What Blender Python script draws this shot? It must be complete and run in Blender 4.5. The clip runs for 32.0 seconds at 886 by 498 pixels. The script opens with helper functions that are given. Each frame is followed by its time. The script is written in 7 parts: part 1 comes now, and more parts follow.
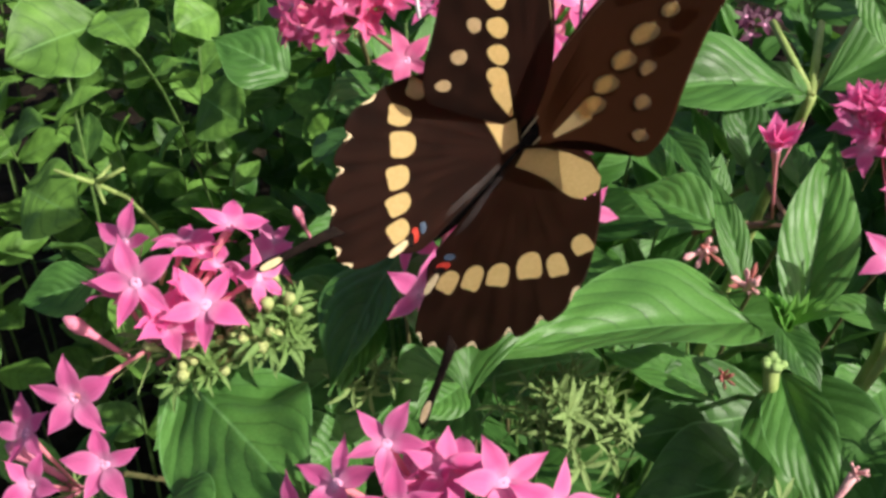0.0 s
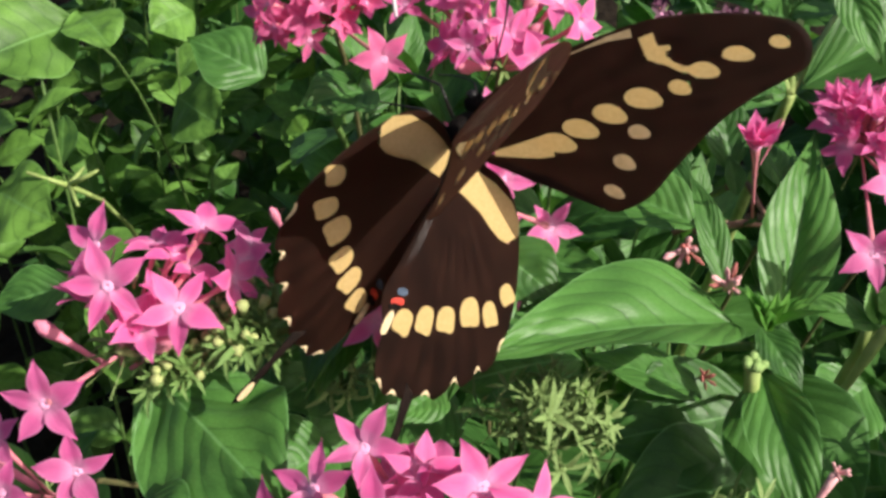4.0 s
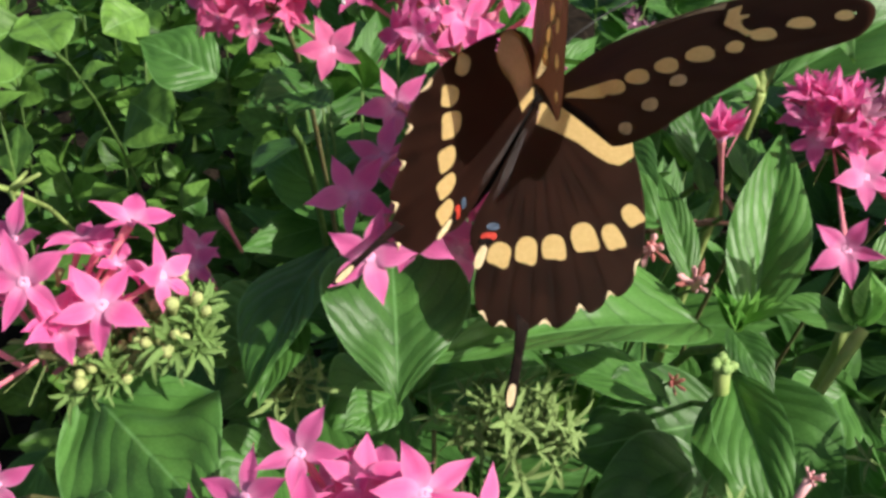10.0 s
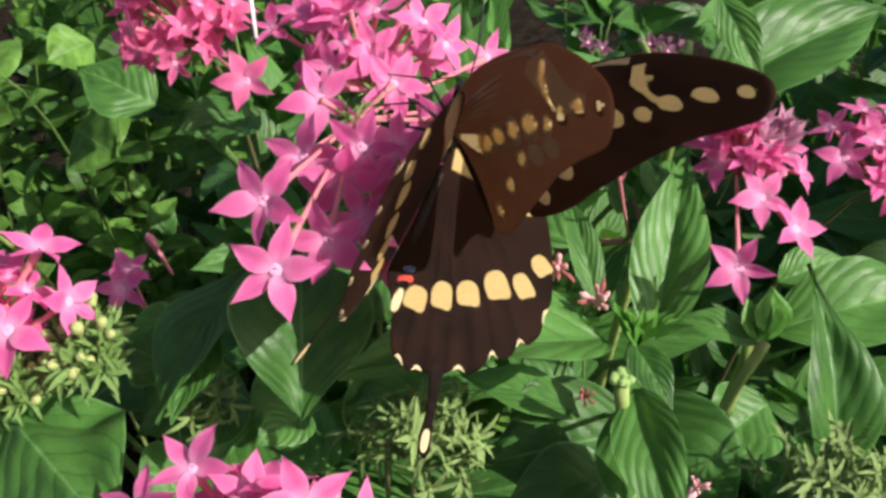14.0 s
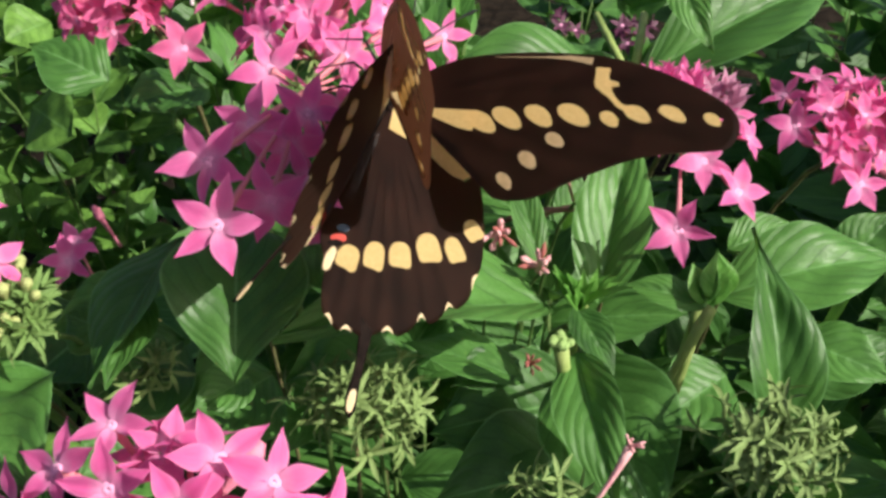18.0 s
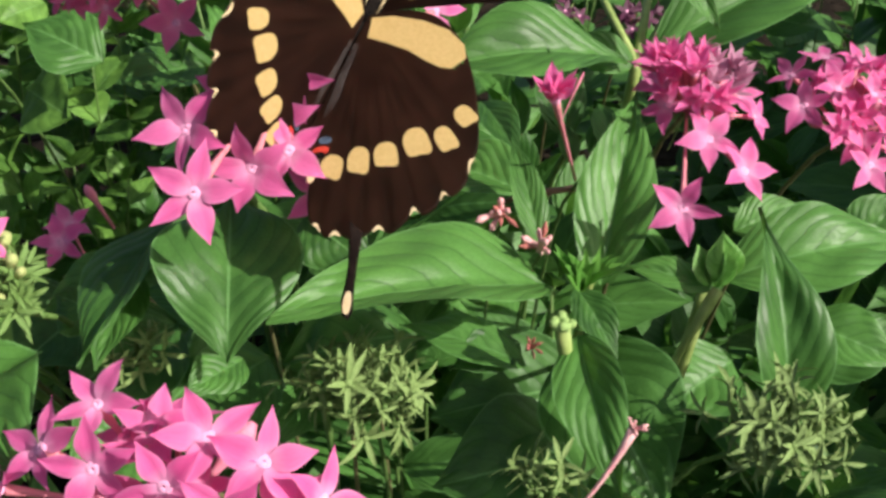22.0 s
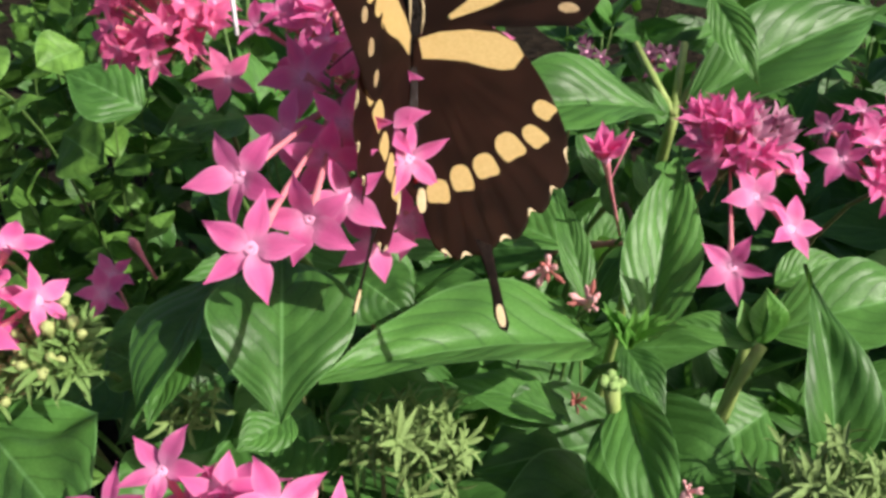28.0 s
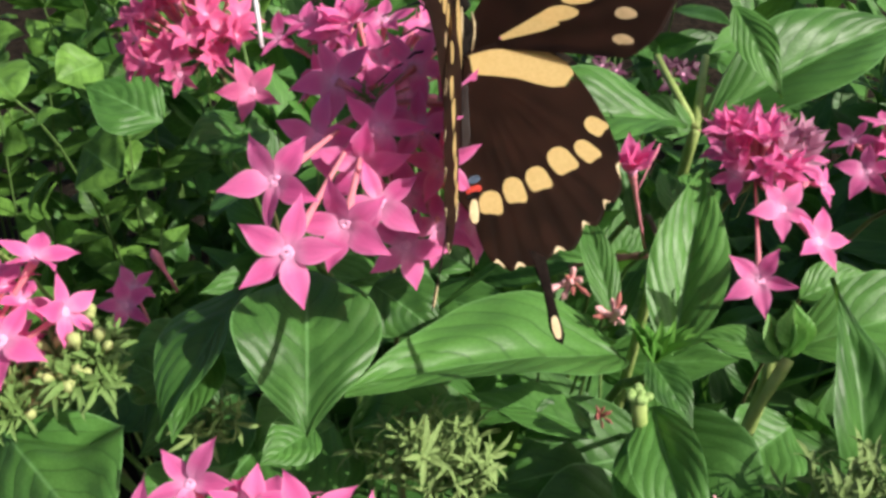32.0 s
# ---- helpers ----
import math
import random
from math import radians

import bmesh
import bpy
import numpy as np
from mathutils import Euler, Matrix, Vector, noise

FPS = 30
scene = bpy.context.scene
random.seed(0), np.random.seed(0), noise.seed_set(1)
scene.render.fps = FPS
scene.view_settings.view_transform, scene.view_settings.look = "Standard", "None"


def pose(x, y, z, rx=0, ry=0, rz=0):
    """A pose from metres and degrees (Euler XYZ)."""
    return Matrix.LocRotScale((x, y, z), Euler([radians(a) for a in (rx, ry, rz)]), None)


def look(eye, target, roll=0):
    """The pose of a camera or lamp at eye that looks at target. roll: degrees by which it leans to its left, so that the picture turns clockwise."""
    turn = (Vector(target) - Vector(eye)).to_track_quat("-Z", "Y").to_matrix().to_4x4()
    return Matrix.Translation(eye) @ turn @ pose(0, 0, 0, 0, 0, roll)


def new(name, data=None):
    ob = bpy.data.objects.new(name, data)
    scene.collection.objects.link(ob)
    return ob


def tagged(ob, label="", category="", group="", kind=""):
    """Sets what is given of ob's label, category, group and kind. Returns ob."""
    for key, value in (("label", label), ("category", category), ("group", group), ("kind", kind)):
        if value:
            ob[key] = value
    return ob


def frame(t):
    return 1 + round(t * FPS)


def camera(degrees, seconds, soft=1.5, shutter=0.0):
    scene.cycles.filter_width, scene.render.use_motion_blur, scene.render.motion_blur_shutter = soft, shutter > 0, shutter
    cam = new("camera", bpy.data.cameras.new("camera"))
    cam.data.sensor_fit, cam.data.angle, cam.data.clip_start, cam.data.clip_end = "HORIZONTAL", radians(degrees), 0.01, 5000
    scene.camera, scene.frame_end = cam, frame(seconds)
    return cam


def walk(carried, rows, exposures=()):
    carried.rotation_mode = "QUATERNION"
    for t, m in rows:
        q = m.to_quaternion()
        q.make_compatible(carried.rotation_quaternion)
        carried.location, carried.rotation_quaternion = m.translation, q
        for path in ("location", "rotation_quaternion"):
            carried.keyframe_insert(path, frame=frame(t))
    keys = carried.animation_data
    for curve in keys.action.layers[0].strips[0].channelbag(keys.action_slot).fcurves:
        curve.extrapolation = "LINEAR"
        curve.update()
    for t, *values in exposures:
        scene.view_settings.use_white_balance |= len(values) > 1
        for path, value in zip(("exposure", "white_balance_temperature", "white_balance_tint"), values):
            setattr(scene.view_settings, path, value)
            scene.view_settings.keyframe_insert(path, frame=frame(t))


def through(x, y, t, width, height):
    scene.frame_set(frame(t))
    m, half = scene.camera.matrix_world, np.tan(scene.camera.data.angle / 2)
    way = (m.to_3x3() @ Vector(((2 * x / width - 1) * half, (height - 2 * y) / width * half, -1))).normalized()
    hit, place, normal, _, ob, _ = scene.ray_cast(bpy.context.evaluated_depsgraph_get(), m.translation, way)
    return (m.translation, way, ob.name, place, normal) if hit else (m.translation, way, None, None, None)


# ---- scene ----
cam = camera(46, 32.0, soft=3.15)
walk(cam, [
    (0.0, pose(-0.03898, -0.16972, 0.54446, 53.515, -0.785, 2.501)),
    (0.5, pose(-0.03859, -0.16908, 0.54382, 53.556, -0.922, 2.374)),
    (1.0, pose(-0.03846, -0.16905, 0.54350, 53.613, -1.035, 2.138)),
    (1.5, pose(-0.03823, -0.16897, 0.54335, 53.635, -1.073, 1.967)),
    (2.0, pose(-0.03817, -0.16872, 0.54279, 53.634, -1.182, 1.849)),
    (2.5, pose(-0.03833, -0.16850, 0.54228, 53.558, -1.180, 1.694)),
    (4.5, pose(-0.03847, -0.16738, 0.54315, 53.723, -1.137, 1.473)),
    (5.0, pose(-0.03924, -0.16635, 0.54280, 53.875, -1.182, 1.433)),
    (5.5, pose(-0.03966, -0.16583, 0.54290, 53.977, -1.225, 1.386)),
    (6.0, pose(-0.03955, -0.16517, 0.54226, 54.123, -1.227, 1.404)),
    (6.5, pose(-0.03901, -0.16450, 0.54120, 54.437, -1.171, 1.498)),
    (7.0, pose(-0.03911, -0.16370, 0.54002, 54.805, -1.028, 1.427)),
    (7.5, pose(-0.03933, -0.16261, 0.53828, 55.231, -1.179, 1.339)),
    (8.0, pose(-0.03846, -0.16158, 0.53719, 55.415, -1.286, 1.139)),
    (8.5, pose(-0.03699, -0.16143, 0.53604, 55.494, -1.121, 0.979)),
    (9.0, pose(-0.03573, -0.16168, 0.53449, 55.356, -1.046, 0.906)),
    (9.5, pose(-0.03435, -0.16212, 0.53327, 55.179, -1.056, 0.773)),
    (10.0, pose(-0.03212, -0.16253, 0.53298, 55.046, -1.185, 0.575)),
    (10.5, pose(-0.02917, -0.16326, 0.53375, 54.937, -1.035, 0.420)),
    (11.0, pose(-0.02660, -0.16412, 0.53473, 55.018, -0.915, 0.301)),
    (11.5, pose(-0.02493, -0.16497, 0.53575, 55.101, -0.848, 0.236)),
    (12.0, pose(-0.02348, -0.16571, 0.53703, 55.247, -0.936, 0.097)),
    (12.5, pose(-0.02169, -0.16683, 0.53830, 55.379, -0.959, 0.037)),
    (13.0, pose(-0.02039, -0.16749, 0.53894, 55.524, -1.023, -0.042)),
    (13.5, pose(-0.01855, -0.16816, 0.53961, 55.612, -0.946, -0.079)),
    (14.0, pose(-0.01614, -0.16869, 0.53995, 55.695, -0.923, -0.074)),
    (14.5, pose(-0.01402, -0.16935, 0.54019, 55.829, -0.957, -0.210)),
    (16.5, pose(-0.00744, -0.17092, 0.53669, 55.752, -0.686, -0.386)),
    (17.0, pose(-0.00655, -0.17145, 0.53563, 55.664, -0.604, -0.406)),
    (17.5, pose(-0.00555, -0.17192, 0.53513, 55.583, -0.549, -0.399)),
    (18.0, pose(-0.00427, -0.17216, 0.53472, 55.561, -0.448, -0.401)),
    (18.5, pose(-0.00337, -0.17187, 0.53430, 55.545, -0.405, -0.363)),
    (19.0, pose(-0.00317, -0.17148, 0.53374, 55.538, -0.376, -0.354)),
    (19.5, pose(-0.00337, -0.17109, 0.53331, 55.537, -0.320, -0.265)),
    (20.0, pose(-0.00393, -0.17086, 0.53333, 55.500, -0.348, -0.268)),
    (20.5, pose(-0.00438, -0.17072, 0.53273, 55.484, -0.337, -0.249)),
    (21.0, pose(-0.00439, -0.17069, 0.53192, 55.434, -0.315, -0.192)),
    (21.5, pose(-0.00404, -0.17028, 0.53043, 55.367, -0.305, -0.128)),
    (22.0, pose(-0.00290, -0.16978, 0.52958, 55.251, -0.295, -0.142)),
    (22.5, pose(-0.00156, -0.16997, 0.52912, 55.215, -0.206, -0.205)),
    (23.0, pose(-0.00129, -0.16929, 0.52868, 55.167, -0.212, -0.231)),
    (23.5, pose(-0.00103, -0.16860, 0.52823, 55.118, -0.219, -0.256)),
    (24.0, pose(-0.00159, -0.16843, 0.52829, 55.064, -0.252, -0.323)),
    (24.5, pose(-0.00221, -0.16801, 0.52875, 55.119, -0.223, -0.277)),
    (25.0, pose(-0.00447, -0.16758, 0.52943, 55.252, -0.352, -0.378)),
    (25.5, pose(-0.00628, -0.16760, 0.53066, 55.416, -0.393, -0.290)),
    (26.0, pose(-0.00817, -0.16749, 0.53144, 55.664, -0.471, -0.191)),
    (26.5, pose(-0.00927, -0.16694, 0.53188, 55.928, -0.567, -0.088)),
    (28.5, pose(-0.01302, -0.16674, 0.53489, 56.932, -0.460, 0.207)),
    (29.0, pose(-0.01403, -0.16705, 0.53485, 57.120, -0.380, 0.325)),
    (29.5, pose(-0.01456, -0.16689, 0.53453, 57.208, -0.328, 0.440)),
    (30.0, pose(-0.01479, -0.16628, 0.53425, 57.288, -0.357, 0.532)),
    (30.5, pose(-0.01471, -0.16637, 0.53400, 57.434, -0.400, 0.560)),
    (31.0, pose(-0.01506, -0.16602, 0.53333, 57.464, -0.305, 0.534)),
    (31.5, pose(-0.01530, -0.16606, 0.53332, 57.467, -0.280, 0.528)),
    (32.0, pose(-0.01510, -0.16596, 0.53331, 57.535, -0.319, 0.539)),
])

# ---- light ----
world = bpy.data.worlds.new("sky")
scene.world = world
world.use_nodes = True
wn = world.node_tree.nodes
sky = wn.new("ShaderNodeTexSky")
sky.sky_type, sky.sun_disc = "NISHITA", False
sky.air_density, sky.dust_density, sky.ozone_density = 0.8, 4.0, 0.6
SUN_TO = Vector((1.10, -0.53, 0.98)).normalized()
sky.sun_elevation = math.asin(SUN_TO.z)
sky.sun_rotation = math.atan2(SUN_TO.x, SUN_TO.y)
wn["Background"].inputs["Strength"].default_value = 0.084
world.node_tree.links.new(sky.outputs[0], wn["Background"].inputs["Color"])
sun = new("sun", bpy.data.lights.new("sun", "SUN"))
sun.data.energy, sun.data.angle, sun.data.color = 4.8, radians(0.5), (1.0, 0.94, 0.85)
sun.matrix_world = look(SUN_TO * 5, (0, 0, 0))
scene.view_settings.exposure = 0.35


# ---- materials ----
def material(name):
    m = bpy.data.materials.new(name)
    m.use_nodes = True
    return m, m.node_tree.nodes, m.node_tree.links, m.node_tree.nodes["Principled BSDF"]


def math_node(nodes, links, op, a, b=None):
    n = nodes.new("ShaderNodeMath")
    n.operation = op
    for slot, v in ((0, a), (1, b)):
        if v is None:
            continue
        if isinstance(v, (int, float)):
            n.inputs[slot].default_value = v
        else:
            links.new(v, n.inputs[slot])
    return n.outputs[0]


def ramp(nodes, links, fac, stops):
    n = nodes.new("ShaderNodeValToRGB")
    e = n.color_ramp.elements
    while len(e) < len(stops):
        e.new(0.5)
    for k, (p, c) in enumerate(stops):
        e[k].position, e[k].color = p, (*c, 1)
    links.new(fac, n.inputs[0])
    return n.outputs[0]


def mix(nodes, links, fac, a, b):
    n = nodes.new("ShaderNodeMix")
    n.data_type = "RGBA"
    if isinstance(fac, (int, float)):
        n.inputs[0].default_value = fac
    else:
        links.new(fac, n.inputs[0])
    for slot, v in ((6, a), (7, b)):
        if isinstance(v, tuple):
            n.inputs[slot].default_value = (*v, 1)
        else:
            links.new(v, n.inputs[slot])
    return n.outputs[2]


def thin(nodes, links, bsdf, colour, share):
    """Lets light through a thin sheet such as a leaf or a petal."""
    t = nodes.new("ShaderNodeBsdfTranslucent")
    links.new(colour, t.inputs["Color"])
    m = nodes.new("ShaderNodeMixShader")
    m.inputs[0].default_value = share
    links.new(bsdf.outputs[0], m.inputs[1])
    links.new(t.outputs[0], m.inputs[2])
    links.new(m.outputs[0], nodes["Material Output"].inputs[0])


def noise_fac(nodes, links, scale, detail=3.0, coord="Object"):
    c = nodes.new("ShaderNodeTexCoord")
    n = nodes.new("ShaderNodeTexNoise")
    n.inputs["Scale"].default_value, n.inputs["Detail"].default_value = scale, detail
    links.new(c.outputs[coord], n.inputs["Vector"])
    return n.outputs["Fac"]


def leaf_material(name, dark, light, vein, count, slope, through=0.25, rough=0.44, bump=0.18):
    """Leaf green with a pale midrib and side veins. UV: along the leaf, across it."""
    m, nodes, links, bsdf = material(name)
    uv = nodes.new("ShaderNodeUVMap")
    sep = nodes.new("ShaderNodeSeparateXYZ")
    links.new(uv.outputs[0], sep.inputs[0])
    across = math_node(nodes, links, "ABSOLUTE", math_node(nodes, links, "SUBTRACT", sep.outputs[1], 0.5))
    bent = math_node(nodes, links, "MULTIPLY", math_node(nodes, links, "POWER", math_node(nodes, links, "MULTIPLY", across, 2.0), 1.35), 0.5)
    phase = math_node(nodes, links, "SUBTRACT", math_node(nodes, links, "MULTIPLY", sep.outputs[0], count),
                      math_node(nodes, links, "MULTIPLY", bent, slope))
    wob = nodes.new("ShaderNodeTexNoise")
    wob.inputs["Scale"].default_value, wob.inputs["Detail"].default_value = 4.0, 2.0
    links.new(uv.outputs[0], wob.inputs["Vector"])
    phase = math_node(nodes, links, "ADD", phase, math_node(nodes, links, "MULTIPLY", wob.outputs["Fac"], 0.9))
    near = math_node(nodes, links, "ABSOLUTE", math_node(nodes, links, "SUBTRACT", math_node(nodes, links, "FRACT", phase), 0.5))
    side = math_node(nodes, links, "SMOOTH_MIN", math_node(nodes, links, "MULTIPLY", near, 2.4), 1.0)
    rib = math_node(nodes, links, "MINIMUM", math_node(nodes, links, "MULTIPLY", across, 62.0), 1.0)
    info = nodes.new("ShaderNodeObjectInfo")
    shift = nodes.new("ShaderNodeVectorMath")
    shift.operation = "ADD"
    links.new(uv.outputs[0], shift.inputs[0])
    links.new(math_node(nodes, links, "MULTIPLY", info.outputs["Random"], 50.0), shift.inputs[1])
    blot = nodes.new("ShaderNodeTexNoise")
    blot.inputs["Scale"].default_value, blot.inputs["Detail"].default_value = 3.5, 4.0
    links.new(shift.outputs[0], blot.inputs["Vector"])
    fine = nodes.new("ShaderNodeTexVoronoi")
    fine.feature = "DISTANCE_TO_EDGE"
    fine.inputs["Scale"].default_value = 34.0
    links.new(shift.outputs[0], fine.inputs["Vector"])
    mesh_line = math_node(nodes, links, "MINIMUM", math_node(nodes, links, "MULTIPLY", fine.outputs["Distance"], 4.0), 1.0)
    patch = math_node(nodes, links, "ADD", math_node(nodes, links, "MULTIPLY", blot.outputs["Fac"], 0.7),
                      math_node(nodes, links, "MULTIPLY", info.outputs["Random"], 0.35))
    green = ramp(nodes, links, patch, [(0.25, dark), (0.72, light)])
    line = ramp(nodes, links, side, [(0.0, (0, 0, 0)), (0.20, (1, 1, 1))])
    groove = tuple(0.8 * v for v in dark)
    veined = mix(nodes, links, math_node(nodes, links, "MULTIPLY", math_node(nodes, links, "SUBTRACT", 1.0, line), 0.60), green, groove)
    rim = math_node(nodes, links, "GREATER_THAN", across, 0.485)
    edged = mix(nodes, links, math_node(nodes, links, "MULTIPLY", rim, 0.6), veined, vein)
    ribbed = mix(nodes, links, rib, vein, edged)
    grain = noise_fac(nodes, links, 900.0, 2.0)
    speck = ramp(nodes, links, mesh_line, [(0.0, (0.86, 0.88, 0.84)), (0.7, (1.04, 1.04, 1.03))])
    mul = nodes.new("ShaderNodeMix")
    mul.data_type, mul.blend_type = "RGBA", "MULTIPLY"
    mul.inputs[0].default_value = 1.0
    links.new(ribbed, mul.inputs[6])
    links.new(speck, mul.inputs[7])
    col = mul.outputs[2]
    links.new(col, bsdf.inputs["Base Color"])
    bsdf.inputs["Roughness"].default_value = rough
    bsdf.inputs["Specular IOR Level"].default_value = 0.31
    height = math_node(nodes, links, "ADD", math_node(nodes, links, "MULTIPLY", side, 1.0),
                       math_node(nodes, links, "ADD", math_node(nodes, links, "MULTIPLY", grain, 0.12), math_node(nodes, links, "MULTIPLY", mesh_line, 0.10)))
    b = nodes.new("ShaderNodeBump")
    b.inputs["Strength"].default_value, b.inputs["Distance"].default_value = bump, 0.0006
    links.new(height, b.inputs["Height"])
    links.new(b.outputs[0], bsdf.inputs["Normal"])
    thin(nodes, links, bsdf, mix(nodes, links, 0.45, col, (0.17, 0.42, 0.035)), through)
    return m


def petal_material(name, base, tip, through=0.3):
    m, nodes, links, bsdf = material(name)
    uv = nodes.new("ShaderNodeUVMap")
    sep = nodes.new("ShaderNodeSeparateXYZ")
    links.new(uv.outputs[0], sep.inputs[0])
    info = nodes.new("ShaderNodeObjectInfo")
    grad = ramp(nodes, links, sep.outputs[0], [(0.06, base), (0.36, tip), (1.0, tip)])
    pale = mix(nodes, links, math_node(nodes, links, "MULTIPLY", info.outputs["Random"], 0.30), grad, tuple(min(0.92, 0.5 * v + 0.5 * w) for v, w in zip(tip, base)))
    edge = math_node(nodes, links, "POWER", math_node(nodes, links, "ABSOLUTE", math_node(nodes, links, "MULTIPLY", math_node(nodes, links, "SUBTRACT", sep.outputs[1], 0.5), 2.0)), 3.0)
    pale = mix(nodes, links, math_node(nodes, links, "MULTIPLY", edge, 0.40), pale, base)
    streak = nodes.new("ShaderNodeTexNoise")
    streak.inputs["Scale"].default_value = 1.0
    vm = nodes.new("ShaderNodeMapping")
    vm.inputs["Scale"].default_value = (3.0, 40.0, 1.0)
    links.new(uv.outputs[0], vm.inputs[0])
    links.new(vm.outputs[0], streak.inputs["Vector"])
    shade = ramp(nodes, links, streak.outputs["Fac"], [(0.3, (0.86, 0.78, 0.82)), (0.7, (1.06, 1.05, 1.06))])
    mul = nodes.new("ShaderNodeMix")
    mul.data_type, mul.blend_type = "RGBA", "MULTIPLY"
    mul.inputs[0].default_value = 1.0
    links.new(pale, mul.inputs[6])
    links.new(shade, mul.inputs[7])
    links.new(mul.outputs[2], bsdf.inputs["Base Color"])
    bsdf.inputs["Roughness"].default_value = 0.55
    b = nodes.new("ShaderNodeBump")
    b.inputs["Strength"].default_value, b.inputs["Distance"].default_value = 0.25, 0.0003
    links.new(streak.outputs["Fac"], b.inputs["Height"])
    links.new(b.outputs[0], bsdf.inputs["Normal"])
    thin(nodes, links, bsdf, mul.outputs[2], through)
    return m


def grained(name, a, b, scale, rough=0.7, bump=0.3, size=0.0006, gloss=0.3, through=0.0):
    m, nodes, links, bsdf = material(name)
    n = noise_fac(nodes, links, scale, 5.0)
    colour = ramp(nodes, links, n, [(0.3, a), (0.7, b)])
    links.new(colour, bsdf.inputs["Base Color"])
    if through:
        thin(nodes, links, bsdf, mix(nodes, links, 0.6, colour, (0.95, 0.74, 0.42)), through)
    bsdf.inputs["Roughness"].default_value = rough
    k = nodes.new("ShaderNodeBump")
    k.inputs["Strength"].default_value, k.inputs["Distance"].default_value = bump, size
    links.new(n, k.inputs["Height"])
    links.new(k.outputs[0], bsdf.inputs["Normal"])
    bsdf.inputs["Specular IOR Level"].default_value = gloss
    return m


LEAF = leaf_material("pentas_leaf", (0.031, 0.092, 0.021), (0.104, 0.262, 0.055), (0.17, 0.37, 0.12), 7.0, 6.0, bump=0.34, rough=0.41)
SHRUB = leaf_material("shrub_leaf", (0.034, 0.092, 0.018), (0.178, 0.362, 0.064), (0.20, 0.40, 0.12), 6.0, 3.0, 0.24, 0.50)
YOUNG = leaf_material("young_leaf", (0.09, 0.27, 0.04), (0.16, 0.38, 0.07), (0.24, 0.42, 0.12), 8.5, 5.0)
PETAL = petal_material("pink_petal", (0.93, 0.44, 0.69), (0.90, 0.148, 0.448), 0.40)
PETAL_SMALL = petal_material("deep_pink_petal", (0.92, 0.33, 0.55), (0.91, 0.165, 0.405), 0.40)
# dull pink: partly faded petals, partly shade painted into the colour
PETAL_FADED_SHADED = petal_material("faded_shaded_pink_petal", (0.74, 0.46, 0.58), (0.50, 0.22, 0.34), 0.25)
# petals for flowers far back, with shade put into this dark purple
PETAL_SHADED_DARK = petal_material("shaded_dark_petal", (0.10, 0.03, 0.07), (0.10, 0.02, 0.055), 0.15)
THROAT = grained("pale_throat", (0.78, 0.28, 0.51), (0.86, 0.47, 0.65), 1100.0, 0.9, 0.25, 0.0002)
TUBE = grained("pink_tube", (0.62, 0.16, 0.22), (0.74, 0.30, 0.34), 500.0, 0.6)
BUD = grained("pink_bud", (0.74, 0.16, 0.30), (0.82, 0.34, 0.42), 400.0, 0.55)
STEM = grained("green_stem", (0.075, 0.15, 0.033), (0.14, 0.235, 0.065), 300.0, 0.6)
REDSTEM = grained("reddish_stem", (0.095, 0.105, 0.04), (0.17, 0.14, 0.065), 300.0, 0.6)
SEPAL = grained("green_sepal", (0.10, 0.185, 0.045), (0.28, 0.385, 0.135), 500.0, 0.6)
YELLOWBUD = grained("yellow_green_calyx", (0.085, 0.18, 0.04), (0.19, 0.30, 0.085), 400.0, 0.55)
PALEBUD = grained("pale_yellow_bud", (0.28, 0.36, 0.10), (0.50, 0.54, 0.24), 500.0, 0.5)
PALE_STALK = grained("whitish_stalk", (0.72, 0.62, 0.66), (0.86, 0.80, 0.82), 500.0, 0.6)
TWIG = grained("dry_twig", (0.16, 0.085, 0.06), (0.32, 0.19, 0.14), 500.0, 0.8)
PALESTEM = grained("pale_green_stem", (0.22, 0.32, 0.08), (0.36, 0.45, 0.15), 300.0, 0.55)
PALEKNOB = grained("pale_green_knob", (0.20, 0.34, 0.09), (0.33, 0.47, 0.17), 700.0, 0.7)
SOIL = grained("dark_soil", (0.008, 0.006, 0.004), (0.026, 0.019, 0.013), 60.0, 0.95, 0.9, 0.01, 0.08)
BROWNLEAF = grained("brown_leaf", (0.22, 0.09, 0.03), (0.42, 0.20, 0.08), 120.0, 0.7)


# ---- helpers ----
def part(name, bm, mat, parent=None, label=""):
    mesh = bpy.data.meshes.new(name)
    bm.normal_update()
    bm.to_mesh(mesh)
    bm.free()
    mesh.polygons.foreach_set("use_smooth", [True] * len(mesh.polygons))
    for one in mat if isinstance(mat, (list, tuple)) else [mat]:
        mesh.materials.append(one)
    ob = new(name, mesh)
    ob.parent = parent
    return tagged(ob, label)


def shared(name, mesh, parent, m, label=""):
    """One more object on a mesh that alike parts share."""
    ob = new(name, mesh)
    ob.parent = parent
    ob.matrix_basis = m
    return tagged(ob, label)


def mesh_of(name, bm, mat):
    ob = part(name, bm, mat)
    mesh = ob.data
    bpy.data.objects.remove(ob)
    return mesh


